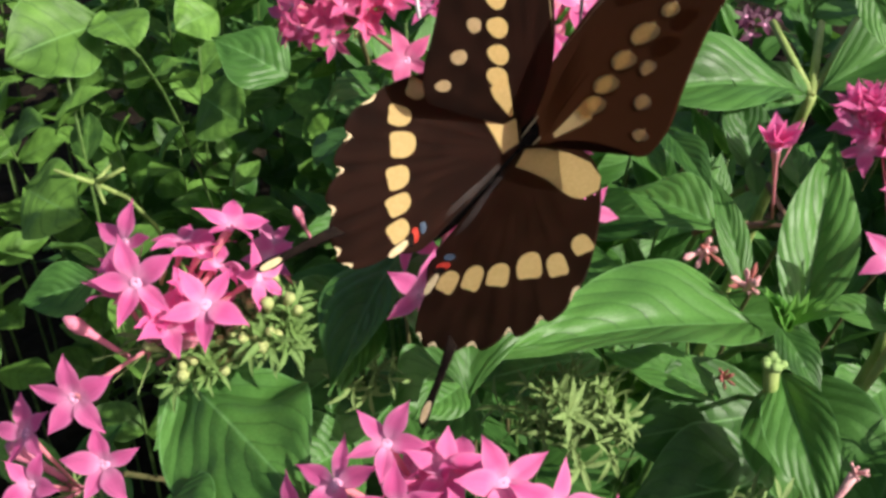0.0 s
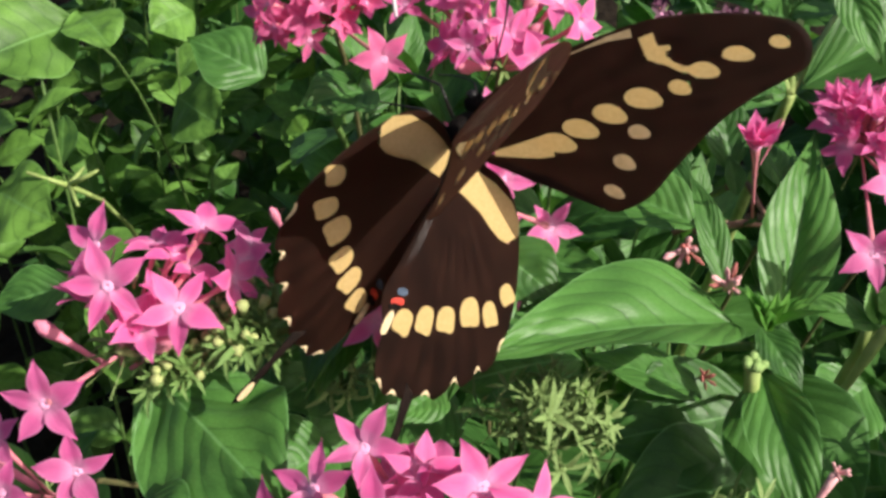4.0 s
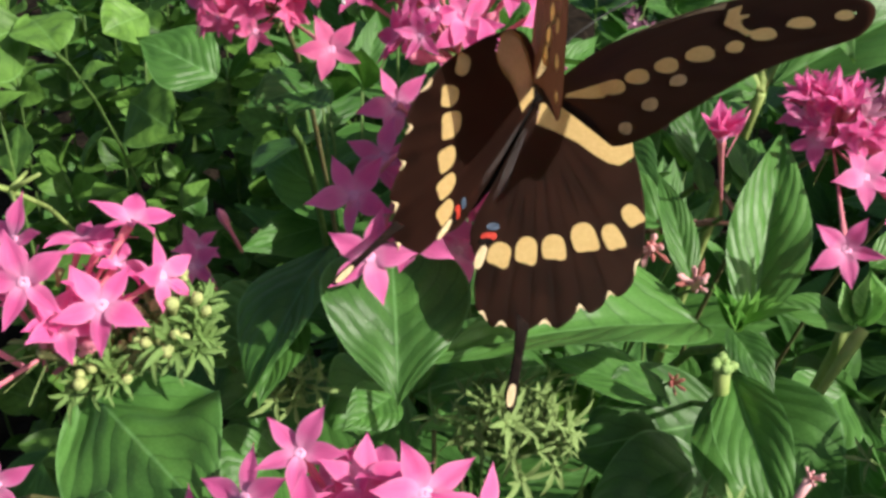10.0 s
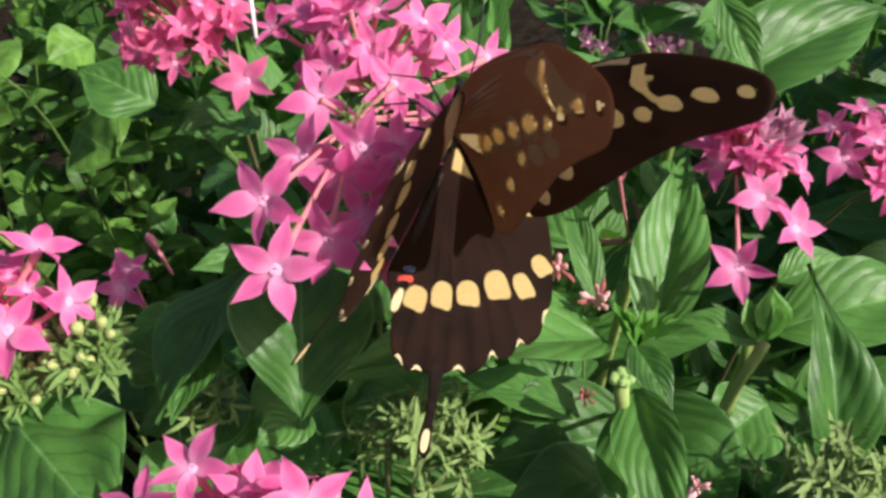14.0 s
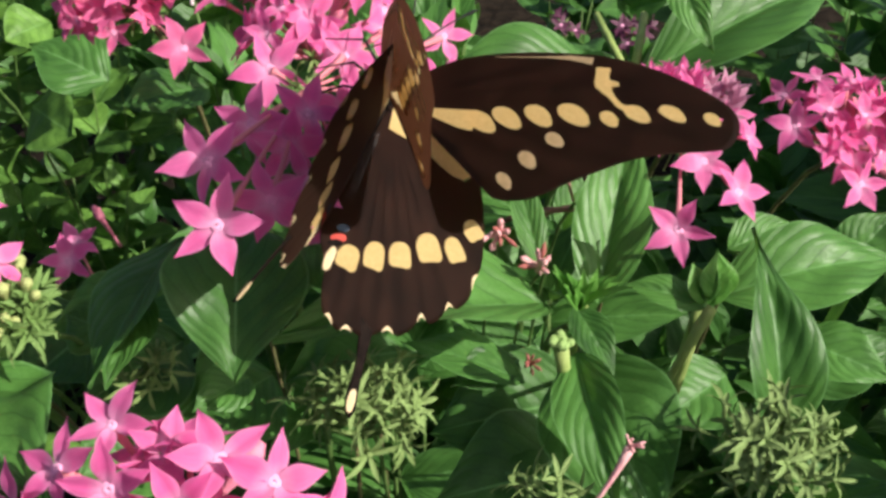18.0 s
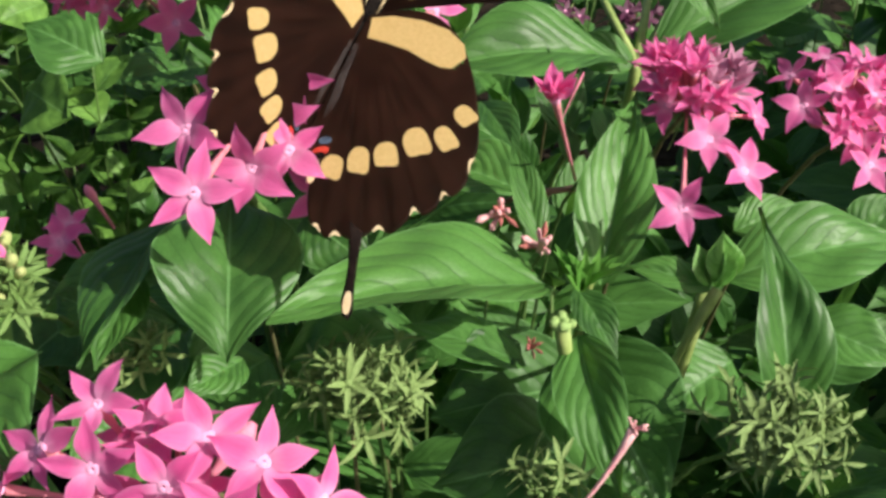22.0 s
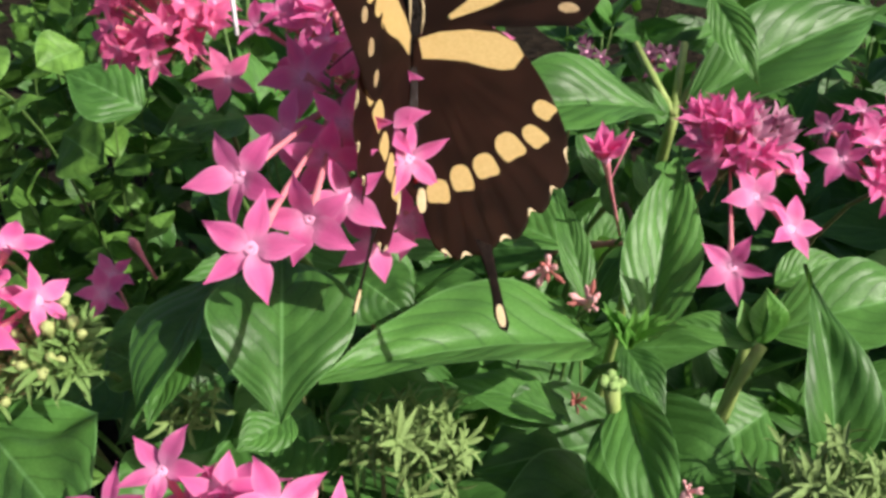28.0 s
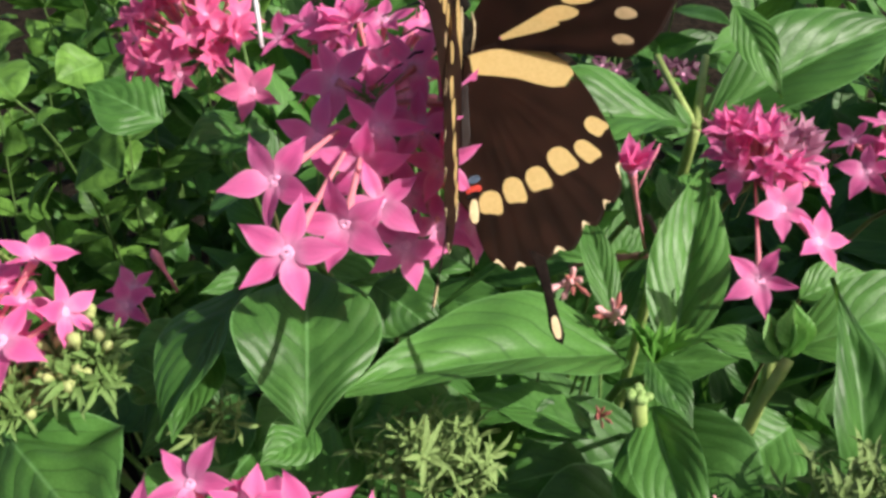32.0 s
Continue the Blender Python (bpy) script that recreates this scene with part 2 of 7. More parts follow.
def frame_of(origin, along, facing, scale=1.0):
    """A pose at origin with x along a way and z as near to facing as it goes."""
    x = Vector(along).normalized()
    z = Vector(facing) - x * Vector(facing).dot(x)
    if z.length < 1e-5:
        z = x.orthogonal()
    z.normalize()
    y = z.cross(x)
    m = Matrix((x, y, z)).transposed().to_4x4()
    return Matrix.Translation(origin) @ m @ Matrix.Diagonal((scale, scale, scale, 1))


def grid_sheet(bm, rows, uvs):
    uv = bm.loops.layers.uv.verify()
    vs = [[bm.verts.new(p) for p in row] for row in rows]
    for i in range(len(vs) - 1):
        for j in range(len(vs[0]) - 1):
            f = bm.faces.new((vs[i][j], vs[i + 1][j], vs[i + 1][j + 1], vs[i][j + 1]))
            for loop, (a, b) in zip(f.loops, ((i, j), (i + 1, j), (i + 1, j + 1), (i, j + 1))):
                loop[uv].uv = uvs[a][b]
    return vs


def leaf_bm(length, width, arch=0.06, fold=20.0, peak=0.42, point=1.25, nu=18, nv=8, wave=0.04, pillow=0.0095, crumple=0.05, veins=7.0, twist=0.0, seed=0, slope=6.0):
    """A leaf blade with its midrib along x from the stalk to the tip, folded up at the midrib, with sunken side veins."""
    r = random.Random(seed)
    ph, ph2 = r.uniform(0, 6), r.uniform(0, 6)
    rows, uvs = [], []
    a = math.log(0.5) / math.log(peak)
    for i in range(nu + 1):
        u = i / nu
        half = width / 2 * max(0.0, math.sin(math.pi * u ** a)) ** (0.85 if u ** a < 0.5 else point)
        row, uvr = [], []
        for j in range(nv + 1):
            s = 2 * j / nv - 1
            y = s * half
            ang = radians(fold) * (1 - 0.45 * abs(s))
            z = arch * length * 4 * u * (1 - u) + abs(y) * math.sin(ang)
            z += wave * width * math.sin(9 * u + ph + (2 if s > 0 else 0)) * s * s
            swell = 0.5 + noise.noise((u * 3.1 + 3 * seed, s * 2.0, 1.7))
            phase = 0.25 * math.sin(7 * u + ph2) + u * veins - abs(s) ** 1.35 * 0.5 * slope
            z += swell * pillow * width * (abs(math.sin(math.pi * (phase + 0.5))) - 0.6) * min(1, 3 * (1 - abs(s)) + 0.25) * min(1, abs(s) * 5)
            z += crumple * width * noise.noise((u * 4.5 + 7 * seed, s * 1.6, 0.3)) * min(1, abs(s) * 2.5)
            tw = radians(twist) * u
            yy = y * math.cos(ang)
            row.append((u * length, yy * math.cos(tw), z + yy * math.sin(tw) + 0.01 * width * math.sin(4 * u + ph2)))
            uvr.append((u, j / nv))
        rows.append(row)
        uvs.append(uvr)
    bm = bmesh.new()
    grid_sheet(bm, rows, uvs)
    bmesh.ops.remove_doubles(bm, verts=bm.verts, dist=length * 1e-4)
    return bm


def bezier(a, b, c, n):
    a, b, c = Vector(a), Vector(b), Vector(c)
    return [a * (1 - t) ** 2 + b * 2 * t * (1 - t) + c * t * t for t in (k / n for k in range(n + 1))]


def tube_bm(path, radii, sides=7, bm=None):
    bm = bm or bmesh.new()
    rings = []
    for k, p in enumerate(path):
        p = Vector(p)
        d = (Vector(path[min(k + 1, len(path) - 1)]) - Vector(path[max(k - 1, 0)])).normalized()
        x = d.cross(Vector((0.3, 0.9, 0.2))).normalized()
        y = d.cross(x)
        r = radii[k] if isinstance(radii, (list, tuple)) else radii
        rings.append([bm.verts.new(p + (x * math.cos(q) + y * math.sin(q)) * r) for q in (2 * math.pi * s / sides for s in range(sides))])
    for a, b in zip(rings, rings[1:]):
        for s in range(sides):
            bm.faces.new((a[s], a[(s + 1) % sides], b[(s + 1) % sides], b[s]))
    bm.faces.new(rings[0][::-1])
    bm.faces.new(rings[-1])
    return bm


def lathe_bm(profile, sides=10, bm=None):
    """A body round the z axis: (radius, height) pairs."""
    return tube_bm([(0, 0, h) for _, h in profile], [max(r, 1e-5) for r, _ in profile], sides, bm)


VIEWED = Vector((0.05, -0.55, 0.84))


def plant(name, base, label, category, group=""):
    ob = new(name)
    ob.empty_display_size = 0.02
    ob.location = base
    return tagged(ob, label, category, group)


def stem(parent, top, radius, mat=None, via=None, name="stem", rooted=False):
    """A stalk from the ground behind the plant that leans forward to a world place, or by way of another."""
    o = parent.location
    top = Vector(top) - o
    a = Vector((0, 0, 0)) if rooted else Vector((top.x, top.y + 0.15, -o.z))
    mid = Vector(via) - o if via else top + Vector((0, 0.090, -0.066))
    path = bezier(a, mid, top, 10)
    return part(name, tube_bm(path, [radius * (1.25 - 0.35 * k / 10) for k in range(11)]), mat or STEM, parent)


LEAF_COUNT = [0]


def leaf(parent, base, tip, width, roll=0.0, mat=None, label="", face=None, **shape):
    """One leaf blade of a plant between two world places, with its stalk end at base."""
    LEAF_COUNT[0] += 1
    base, tip = Vector(base), Vector(tip)
    shape.setdefault("nu", 34)
    shape.setdefault("nv", 14)
    shape.setdefault("seed", LEAF_COUNT[0])
    bm = leaf_bm((tip - base).length, width, **shape)
    ob = part("leaf", bm, mat or LEAF, parent, label)
    m = frame_of(base, tip - base, face or VIEWED)
    ob.matrix_basis = Matrix.Translation(-parent.location) @ m @ pose(0, 0, 0, roll, 0, 0)
    return ob


# shared small meshes, one unit long
def petal_bm(kind):
    bm = leaf_bm(1.0, (0.50, 0.44, 0.55, 0.47)[kind], arch=(0.06, -0.05, 0.10, 0.02)[kind], fold=(18, 26, 10, 22)[kind], peak=0.40, point=1.25, twist=(0, 14, -16, 24)[kind],
                 nu=9, nv=6, wave=0.04, pillow=0.0, crumple=0.03, seed=kind)
    return bm


PETALS = [mesh_of("petal", petal_bm(k), PETAL) for k in range(4)]
PETALS_SHADED_DARK = [mesh_of("petal", petal_bm(k), PETAL_SHADED_DARK) for k in range(4)]
PETALS_FADED_SHADED = [mesh_of("petal", petal_bm(k), PETAL_FADED_SHADED) for k in range(4)]
PETALS_SMALL = [mesh_of("petal", petal_bm(k), PETAL_SMALL) for k in range(4)]
bm = lathe_bm([(0.05, -0.20), (0.12, -0.02), (0.15, 0.018), (0.125, 0.042), (0.07, 0.050), (0.03, 0.048), (0.006, 0.046)], 10)
THROAT_MESH = mesh_of("throat", bm, THROAT)
TUBE_MESH = mesh_of("tube", lathe_bm([(0.030, 0), (0.035, 0.5), (0.05, 0.8), (0.075, 0.93), (0.085, 1.0)], 8), TUBE)
BUD_MESH = mesh_of("bud", lathe_bm([(0.035, 0), (0.04, 0.45), (0.055, 0.62), (0.095, 0.78), (0.09, 0.90), (0.03, 1.0)], 8), BUD)
WITHER_MESH = mesh_of("petal", lathe_bm([(0.03, 0), (0.10, 0.3), (0.05, 0.5), (0.13, 0.75), (0.03, 1.0)], 6), grained("withered_red", (0.30, 0.05, 0.06), (0.46, 0.20, 0.16), 900.0, 0.8))
CURL = grained("dried_pale_pink", (0.72, 0.30, 0.34), (0.84, 0.52, 0.50), 700.0, 0.7)
CURL_MESH = mesh_of("petal", lathe_bm([(0.05, 0), (0.16, 0.3), (0.10, 0.6), (0.16, 0.85), (0.03, 1.0)], 6), CURL)
KNOB_MESH = mesh_of("bud", lathe_bm([(0.06, 0), (0.12, 0.3), (0.17, 0.65), (0.13, 0.88), (0.04, 1.0)], 7), PALEKNOB)
GREENBUD_MESH = mesh_of("green_bud", lathe_bm([(0.05, 0), (0.06, 0.35), (0.115, 0.66), (0.13, 0.84), (0.09, 0.95), (0.02, 1.0)], 7), PALEBUD)


def calyx_bm(seed):
    """A small green cup with five thin pointed lobes that spread unevenly."""
    r = random.Random(seed)
    bm = lathe_bm([(0.03, -1.3), (0.035, -0.1), (0.10, 0.2), (0.115, 0.36), (0.05, 0.42)], 6)
    for k in range(5):
        q = 2 * math.pi * k / 5 + r.uniform(-0.4, 0.4)
        out, high = r.uniform(0.55, 1.10), r.uniform(0.40, 1.0)
        c, s = Vector((math.cos(q), math.sin(q), 0)), Vector((-math.sin(q), math.cos(q), 0))
        mid = bezier(c * 0.08 + Vector((0, 0, 0.36)), c * out * 0.45 + Vector((0, 0, high * 0.95)), c * out + Vector((0, 0, high)), 4)
        rows = [[bm.verts.new(p + s * w * e + Vector((0, 0, abs(e) * w * 0.5))) for e in (-1, 0, 1)] for p, w in zip(mid, (0.042, 0.085, 0.092, 0.058, 0.004))]
        for a, b in zip(rows, rows[1:]):
            for e in range(2):
                bm.faces.new((a[e], a[e + 1], b[e + 1], b[e]))
    return bm


CALYX = [mesh_of("calyx", calyx_bm(k), SEPAL) for k in range(4)]
CALYX_YELLOW = [mesh_of("calyx", calyx_bm(k + 9), YELLOWBUD) for k in range(3)]


def flower(parent, centre, facing, size, rnd, root=None, small=False, lift=0.16, turn=None, open_=1.0, slim=1.0):
    """A five-pointed star flower: throat with five petals and the tube behind it. Places are in the world."""
    o = parent.location
    facing = (Vector(facing).normalized() + Vector((rnd.gauss(0, 0.13), rnd.gauss(0, 0.13), rnd.gauss(0, 0.13)))).normalized()
    m = frame_of(Vector(centre) - o, facing.orthogonal(), facing)
    m = m @ pose(0, 0, 0, 0, 0, rnd.uniform(0, 72) if turn is None else turn)
    head = shared("flower", THROAT_MESH, parent, m @ Matrix.Diagonal((size * 0.52,) * 3 + (1,)))
    heads = PETALS_SHADED_DARK if small == "shaded_dark" else PETALS_FADED_SHADED if small == "faded_shaded" else PETALS_SMALL if small else PETALS
    for k in range(5):
        tilt = -math.degrees(math.asin(min(0.95, lift))) * rnd.uniform(0.3, 1.7) - (1 - open_) * 60
        pm = pose(0, 0, 0, 0, 0, 72 * k + rnd.uniform(-7, 7)) @ pose(0.05, 0, 0.01, rnd.uniform(-20, 20), tilt, 0)
        s = rnd.uniform(0.93, 1.06)
        shared("petal", heads[rnd.randrange(4)], head, pm @ Matrix.Diagonal((s, s * slim * rnd.uniform(0.92, 1.08), s, 1)))
    if root is not None:
        inv = (m @ Matrix.Diagonal((size * 0.52,) * 3 + (1,))).inverted()
        a = inv @ (Vector(root) - o)
        length = a.length
        zt = -a.normalized()
        x = zt.orthogonal().normalized()
        rot = Matrix((x, zt.cross(x), zt)).transposed().to_4x4()
        shared("tube", TUBE_MESH, head, Matrix.Translation(a) @ rot @ Matrix.Diagonal((1.45, 1.45, length * 0.97, 1)))
    return head


def stalked(parent, mesh, name, root, end, thick, label=""):
    """A bud or calyx that grows from root to end."""
    o = parent.location
    z = Vector(end) - Vector(root)
    length = z.length
    z.normalize()
    x = z.orthogonal().normalized()
    rot = Matrix((x, z.cross(x), z)).transposed().to_4x4()
    return shared(name, mesh, parent, Matrix.Translation(Vector(root) - o) @ rot @ Matrix.Diagonal((length * thick, length * thick, length, 1)), label)


def flower_head(label, hub, flowers, rnd_seed, size=0.0135, fill=0, fill_r=0.012, up=(0, -0.35, 0.94), small=False, buds=0, green=0, foot=None,
                group="star flower heads", calyces=6, tight=False):
    """A head of star flowers on one stalk. flowers: (place, facing, size factor)."""
    rnd = random.Random(rnd_seed)
    hub = Vector(hub)
    ground = Vector(foot) if foot else Vector((hub.x + rnd.uniform(-0.02, 0.02), hub.y + rnd.uniform(0.0, 0.04), 0))
    ob = plant("flower_head", ground, label, "flower", group)
    stem(ob, hub, 0.0007, REDSTEM, rooted=bool(foot))
    for place, facing, k in flowers:
        flower(ob, place, facing, size * k, rnd, hub, small)
    up = Vector(up).normalized()
    for k in range(fill):
        d = Vector((rnd.gauss(0, 1), rnd.gauss(0, 1), rnd.gauss(0, 1))).normalized()
        d = (d + up * 1.3).normalized()
        # the right rear side takes the petals with shade in their colour
        faded_shaded = tight and d.x > 0.15 and d.y > -0.45
        flower(ob, hub + d * fill_r * rnd.uniform(0.85, 1.2), d, size * rnd.uniform(0.62, 0.98), rnd, hub, "faded_shaded" if faded_shaded else small, 0.3,
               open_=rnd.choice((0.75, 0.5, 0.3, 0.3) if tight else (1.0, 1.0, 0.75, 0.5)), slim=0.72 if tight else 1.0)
    for k in range(buds):
        d = (Vector((rnd.gauss(0, 1), rnd.gauss(0, 1), rnd.gauss(0, 0.6))).normalized() + up * 0.8).normalized()
        stalked(ob, BUD_MESH, "bud", hub, hub + d * fill_r * rnd.uniform(0.8, 1.35), 1.1, "closed pink bud")
    for k in range(green):
        d = (Vector((rnd.gauss(0, 1), rnd.gauss(0, 1), rnd.gauss(0, 0.6))).normalized() + up * 0.6).normalized()
        p = hub + d * rnd.uniform(0.006, 0.010)
        stalked(ob, GREENBUD_MESH, "green_bud", p, p + d * rnd.uniform(0.0022, 0.0032), 2.0)
    for k in range(calyces):
        d = (Vector((rnd.gauss(0, 1), rnd.gauss(0, 1), rnd.gauss(0, 0.6))).normalized() + up * 0.2).normalized()
        stalked(ob, CALYX[k % 4], "calyx", hub, hub + d * rnd.uniform(0.004, 0.008), 0.6)
    return ob


def seed_head(label, middle, radius, count, rnd_seed, squash=(1, 1, 0.6), yellow=False, size=0.0050):
    """A spent head: many small green calyces with thin pointed lobes on branching stalks."""
    rnd = random.Random(rnd_seed)
    middle = Vector(middle)
    ob = plant("seed_head", (middle.x, middle.y + 0.02, 0), label, "seed head", "spent flower heads")
    hub = middle - Vector((0, -0.2, 0.8)) * radius
    stem(ob, hub, 0.0006)
    arms = []
    for k in range(7):
        q = 2 * math.pi * k / 7
        e = middle + Vector((math.cos(q) * radius * squash[0] * 0.6, math.sin(q) * radius * squash[1] * 0.6, rnd.uniform(-0.2, 0.2) * radius))
        arms.append(e)
        part("branch", tube_bm([p - ob.location for p in bezier(hub, (hub + e) / 2 + Vector((0, 0, -0.1 * radius)), e, 5)], 0.0006, 5), STEM, ob)
    meshes = CALYX_YELLOW if yellow else CALYX
    for k in range(count):
        a = arms[k % 7]
        d = Vector((rnd.gauss(0, 1), rnd.gauss(0, 1), rnd.gauss(0.5, 0.8))).normalized()
        p = middle + Vector((d.x * squash[0], d.y * squash[1], d.z * squash[2])) * radius * rnd.uniform(0.35, 1.0)
        out = ((p - a).normalized() + Vector((0, -0.2, 0.5))).normalized()
        if yellow:
            out = (Vector((d.x, d.y, abs(d.z))) + Vector((0, -0.25, 0.35))).normalized()
            p = middle - Vector((0, 0, 0.4)) * radius + Vector((out.x * squash[0], out.y * squash[1], out.z)) * radius * rnd.uniform(0.45, 1.0)
            if k % 3 == 0:
                stalked(ob, GREENBUD_MESH, "green_bud", p, p + out * size * rnd.uniform(0.75, 1.15), rnd.uniform(1.3, 1.7))
                continue
        stalked(ob, meshes[k % len(meshes)], "calyx", p, p + out * size * rnd.uniform(0.7, 1.25), rnd.uniform(0.8, 1.1))
    return ob


# ---- ground ----
bm = bmesh.new()
n = 60
uv = bm.loops.layers.uv.verify()
grid = []
for i in range(n + 1):
    row = []
    for j in range(n + 1):
        a, b = 2 * i / n - 1, 2 * j / n - 1
        x, y = 40 * a * abs(a) ** 3, 0.3 + 40 * b * abs(b) ** 3
        row.append(bm.verts.new((x, y, 0.012 * noise.noise((x * 9, y * 9, 0)) - 0.004)))
    grid.append(row)
for i in range(n):
    for j in range(n):
        bm.faces.new((grid[i][j], grid[i + 1][j], grid[i + 1][j + 1], grid[i][j + 1]))
tagged(part("ground", bm, SOIL), "dark brown garden soil under the flower bed", "ground", kind="structure")

# ---- leafy shoots that the camera sees close ----
LONG = "leafy green shoot with broad veined leaves"
a = plant("leafy_shoot", (0.022, 0.02, 0), LONG + " beside pink flowers", "plant", "leafy shoots")
stem(a, (0.0232, -0.0061, 0.4016), 0.0011)
leaf(a, (0.0184, -0.0058, 0.4076), (-0.0325, -0.0286, 0.4170), 0.0320, 36, fold=40, peak=0.37, arch=0.03, point=1.35, wave=0.04)
leaf(a, (0.0297, -0.0018, 0.4041), (0.0395, 0.0326, 0.4312), 0.0180, -8, fold=48, peak=0.38, point=1.4, arch=0.05)
leaf(a, (0.0177, 0.0026, 0.4104), (0.0124, 0.0247, 0.4236), 0.0075, 0, fold=35, peak=0.4)
leaf(a, (0.0248, -0.0038, 0.4049), (0.0318, -0.0176, 0.3980), 0.0085, 0, fold=25, peak=0.4)
leaf(a, (0.0244, -0.0122, 0.4002), (0.0301, -0.0441, 0.3876), 0.0145, 0, fold=40, peak=0.4, arch=0.08, wave=0.05, face=(-0.32, -0.52, 0.78))
leaf(a, (0.0253, -0.0077, 0.3937), (0.0400, -0.0394, 0.3781), 0.0300, 0, fold=30, peak=0.40, arch=0.05, wave=0.05, crumple=0.09, face=(-0.12, -0.55, 0.82))
leaf(a, (-0.0075, 0.0121, 0.3801), (-0.0380, 0.0049, 0.3771), 0.030, 0, fold=10, crumple=0.1, face=(-0.80, -0.32, 0.40))
leaf(a, (0.0315, 0.0010, 0.3760), (-0.0050, -0.0065, 0.3720), 0.0310, 0, fold=16, arch=0.05, peak=0.45)
leaf(a, (0.0300, -0.0125, 0.3690), (-0.0040, -0.0205, 0.3660), 0.0300, 0, fold=18, arch=0.05, peak=0.45)
leaf(a, (0.0152, -0.0078, 0.3882), (-0.0109, -0.0031, 0.3949), 0.0140, 30, fold=20)
leaf(a, (0.0143, -0.0019, 0.3893), (-0.0005, -0.0116, 0.3901), 0.0110, 10, fold=20)

for k in range(16):
    q = random.Random(k)
    leaf(a, Vector((0.0252, -0.0055, 0.4061)), Vector((0.0270, -0.0065, 0.4103)) + Vector((q.uniform(-0.010, 0.008), q.uniform(-0.006, 0.003), q.uniform(0.001, 0.008))), 0.0030, q.uniform(-40, 40), YOUNG, fold=35, nu=12, nv=6)
a = plant("leafy_shoot", (-0.035, 0.01, 0), LONG + " below a pink flower head", "plant", "leafy shoots")
stem(a, (-0.0406, 0.0050, 0.4212), 0.0011)
leaf(a, (-0.0383, -0.0363, 0.4129), (-0.0412, -0.0057, 0.4270), 0.0268, -4, fold=24, peak=0.56, arch=0.07, point=1.0, face=(0.20, -0.52, 0.82))
leaf(a, (-0.0523, -0.0028, 0.4210), (-0.0632, -0.0370, 0.4125), 0.0200, 0, fold=32, peak=0.40, arch=0.05, face=(-0.55, -0.40, 0.72))
leaf(a, (-0.0399, -0.0184, 0.3987), (-0.0487, -0.0300, 0.4004), 0.0105, 0, fold=24)
leaf(a, (-0.0300, 0.0060, 0.4152), (-0.0160, -0.0033, 0.4093), 0.0160, 0, fold=14)
leaf(a, (-0.0619, -0.0018, 0.4041), (-0.0807, -0.0090, 0.4011), 0.0190, 0, fold=14)

a = plant("leafy_shoot", (0.05, 0.10, 0), LONG + ", stalks rising from its node", "plant", "leafy shoots")
stem(a, (0.0478, 0.0760, 0.4164), 0.0017, PALESTEM, via=(0.0488, 0.0895, 0.3954))
leaf(a, (0.0471, 0.0760, 0.4164), (0.0276, 0.0799, 0.4219), 0.0110, -20, fold=24)
leaf(a, (0.0449, 0.0727, 0.4189), (-0.0050, 0.0567, 0.4231), 0.0260, 12, fold=42, peak=0.56, arch=0.10)
leaf(a, (0.0500, 0.0753, 0.4190), (0.1054, 0.1014, 0.4360), 0.0290, -6, fold=44, peak=0.5)
leaf(a, (0.0535, 0.0789, 0.4480), (0.0640, 0.0630, 0.4309), 0.0100, 20, fold=30)
for k, (q, r) in enumerate((((0.0399, 0.0968, 0.4277), 0.0009), ((0.0530, 0.0968, 0.4277), 0.0010), ((0.0624, 0.0976, 0.4289), 0.0008))):
    part("stalk", tube_bm([Vector((0.0478, 0.0762, 0.4167)) - a.location, Vector(q) - a.location], [r * 1.3, r * 1.1], 7), PALESTEM, a)

a = plant("leafy_shoot", (0.065, 0.04, 0), LONG + " with a drooping front leaf", "plant", "leafy shoots")
stem(a, (0.0554, 0.0116, 0.3940), 0.0018, PALESTEM, via=(0.0517, 0.0037, 0.3681))
part("stalk", tube_bm([p - a.location for p in bezier((0.0468, 0.0004, 0.3779), (0.0501, 0.0020, 0.3876), (0.0562, 0.0062, 0.3973), 6)], [0.0009, 0.0009, 0.0010, 0.0011, 0.0013, 0.0015, 0.0013], 8), PALESTEM, a, "pale green swollen stalk")
leaf(a, (0.0576, 0.0088, 0.3973), (0.0572, 0.0132, 0.4078), 0.0088, 0, YOUNG, fold=30)
leaf(a, (0.0550, 0.0083, 0.3965), (0.0522, 0.0132, 0.4044), 0.0066, 0, YOUNG, fold=34)
leaf(a, (0.0560, 0.0080, 0.3965), (0.0602, 0.0120, 0.4050), 0.0056, 0, YOUNG, fold=34)
leaf(a, (0.0556, 0.0079, 0.3960), (0.0373, 0.0143, 0.3978), 0.0085, 10, fold=25)
leaf(a, (0.0582, 0.0106, 0.3962), (0.1021, 0.0207, 0.3997), 0.0220, -8, fold=26, arch=0.13)
leaf(a, (0.0670, -0.0186, 0.3804), (0.0635, 0.0121, 0.4141), 0.0190, 4, fold=50, twist=8, crumple=0.10, arch=0.10, peak=0.36, point=1.5)
leaf(a, (0.0550, 0.0086, 0.3970), (0.0571, 0.0117, 0.4051), 0.0045, 0, fold=35)
leaf(a, (0.0762, 0.0432, 0.3458), (0.0557, 0.0293, 0.3403), 0.024, 0, fold=28, wave=0.05)
leaf(a, (0.0907, 0.0245, 0.3940), (0.1038, 0.0326, 0.4056), 0.0150, 0, fold=28)
leaf(a, (0.0649, 0.0290, 0.3968), (0.0819, 0.0360, 0.3995), 0.0120, 0, fold=28)
leaf(a, (0.0756, 0.0074, 0.3879), (0.0953, -0.0046, 0.3855), 0.0150, 0, fold=20)
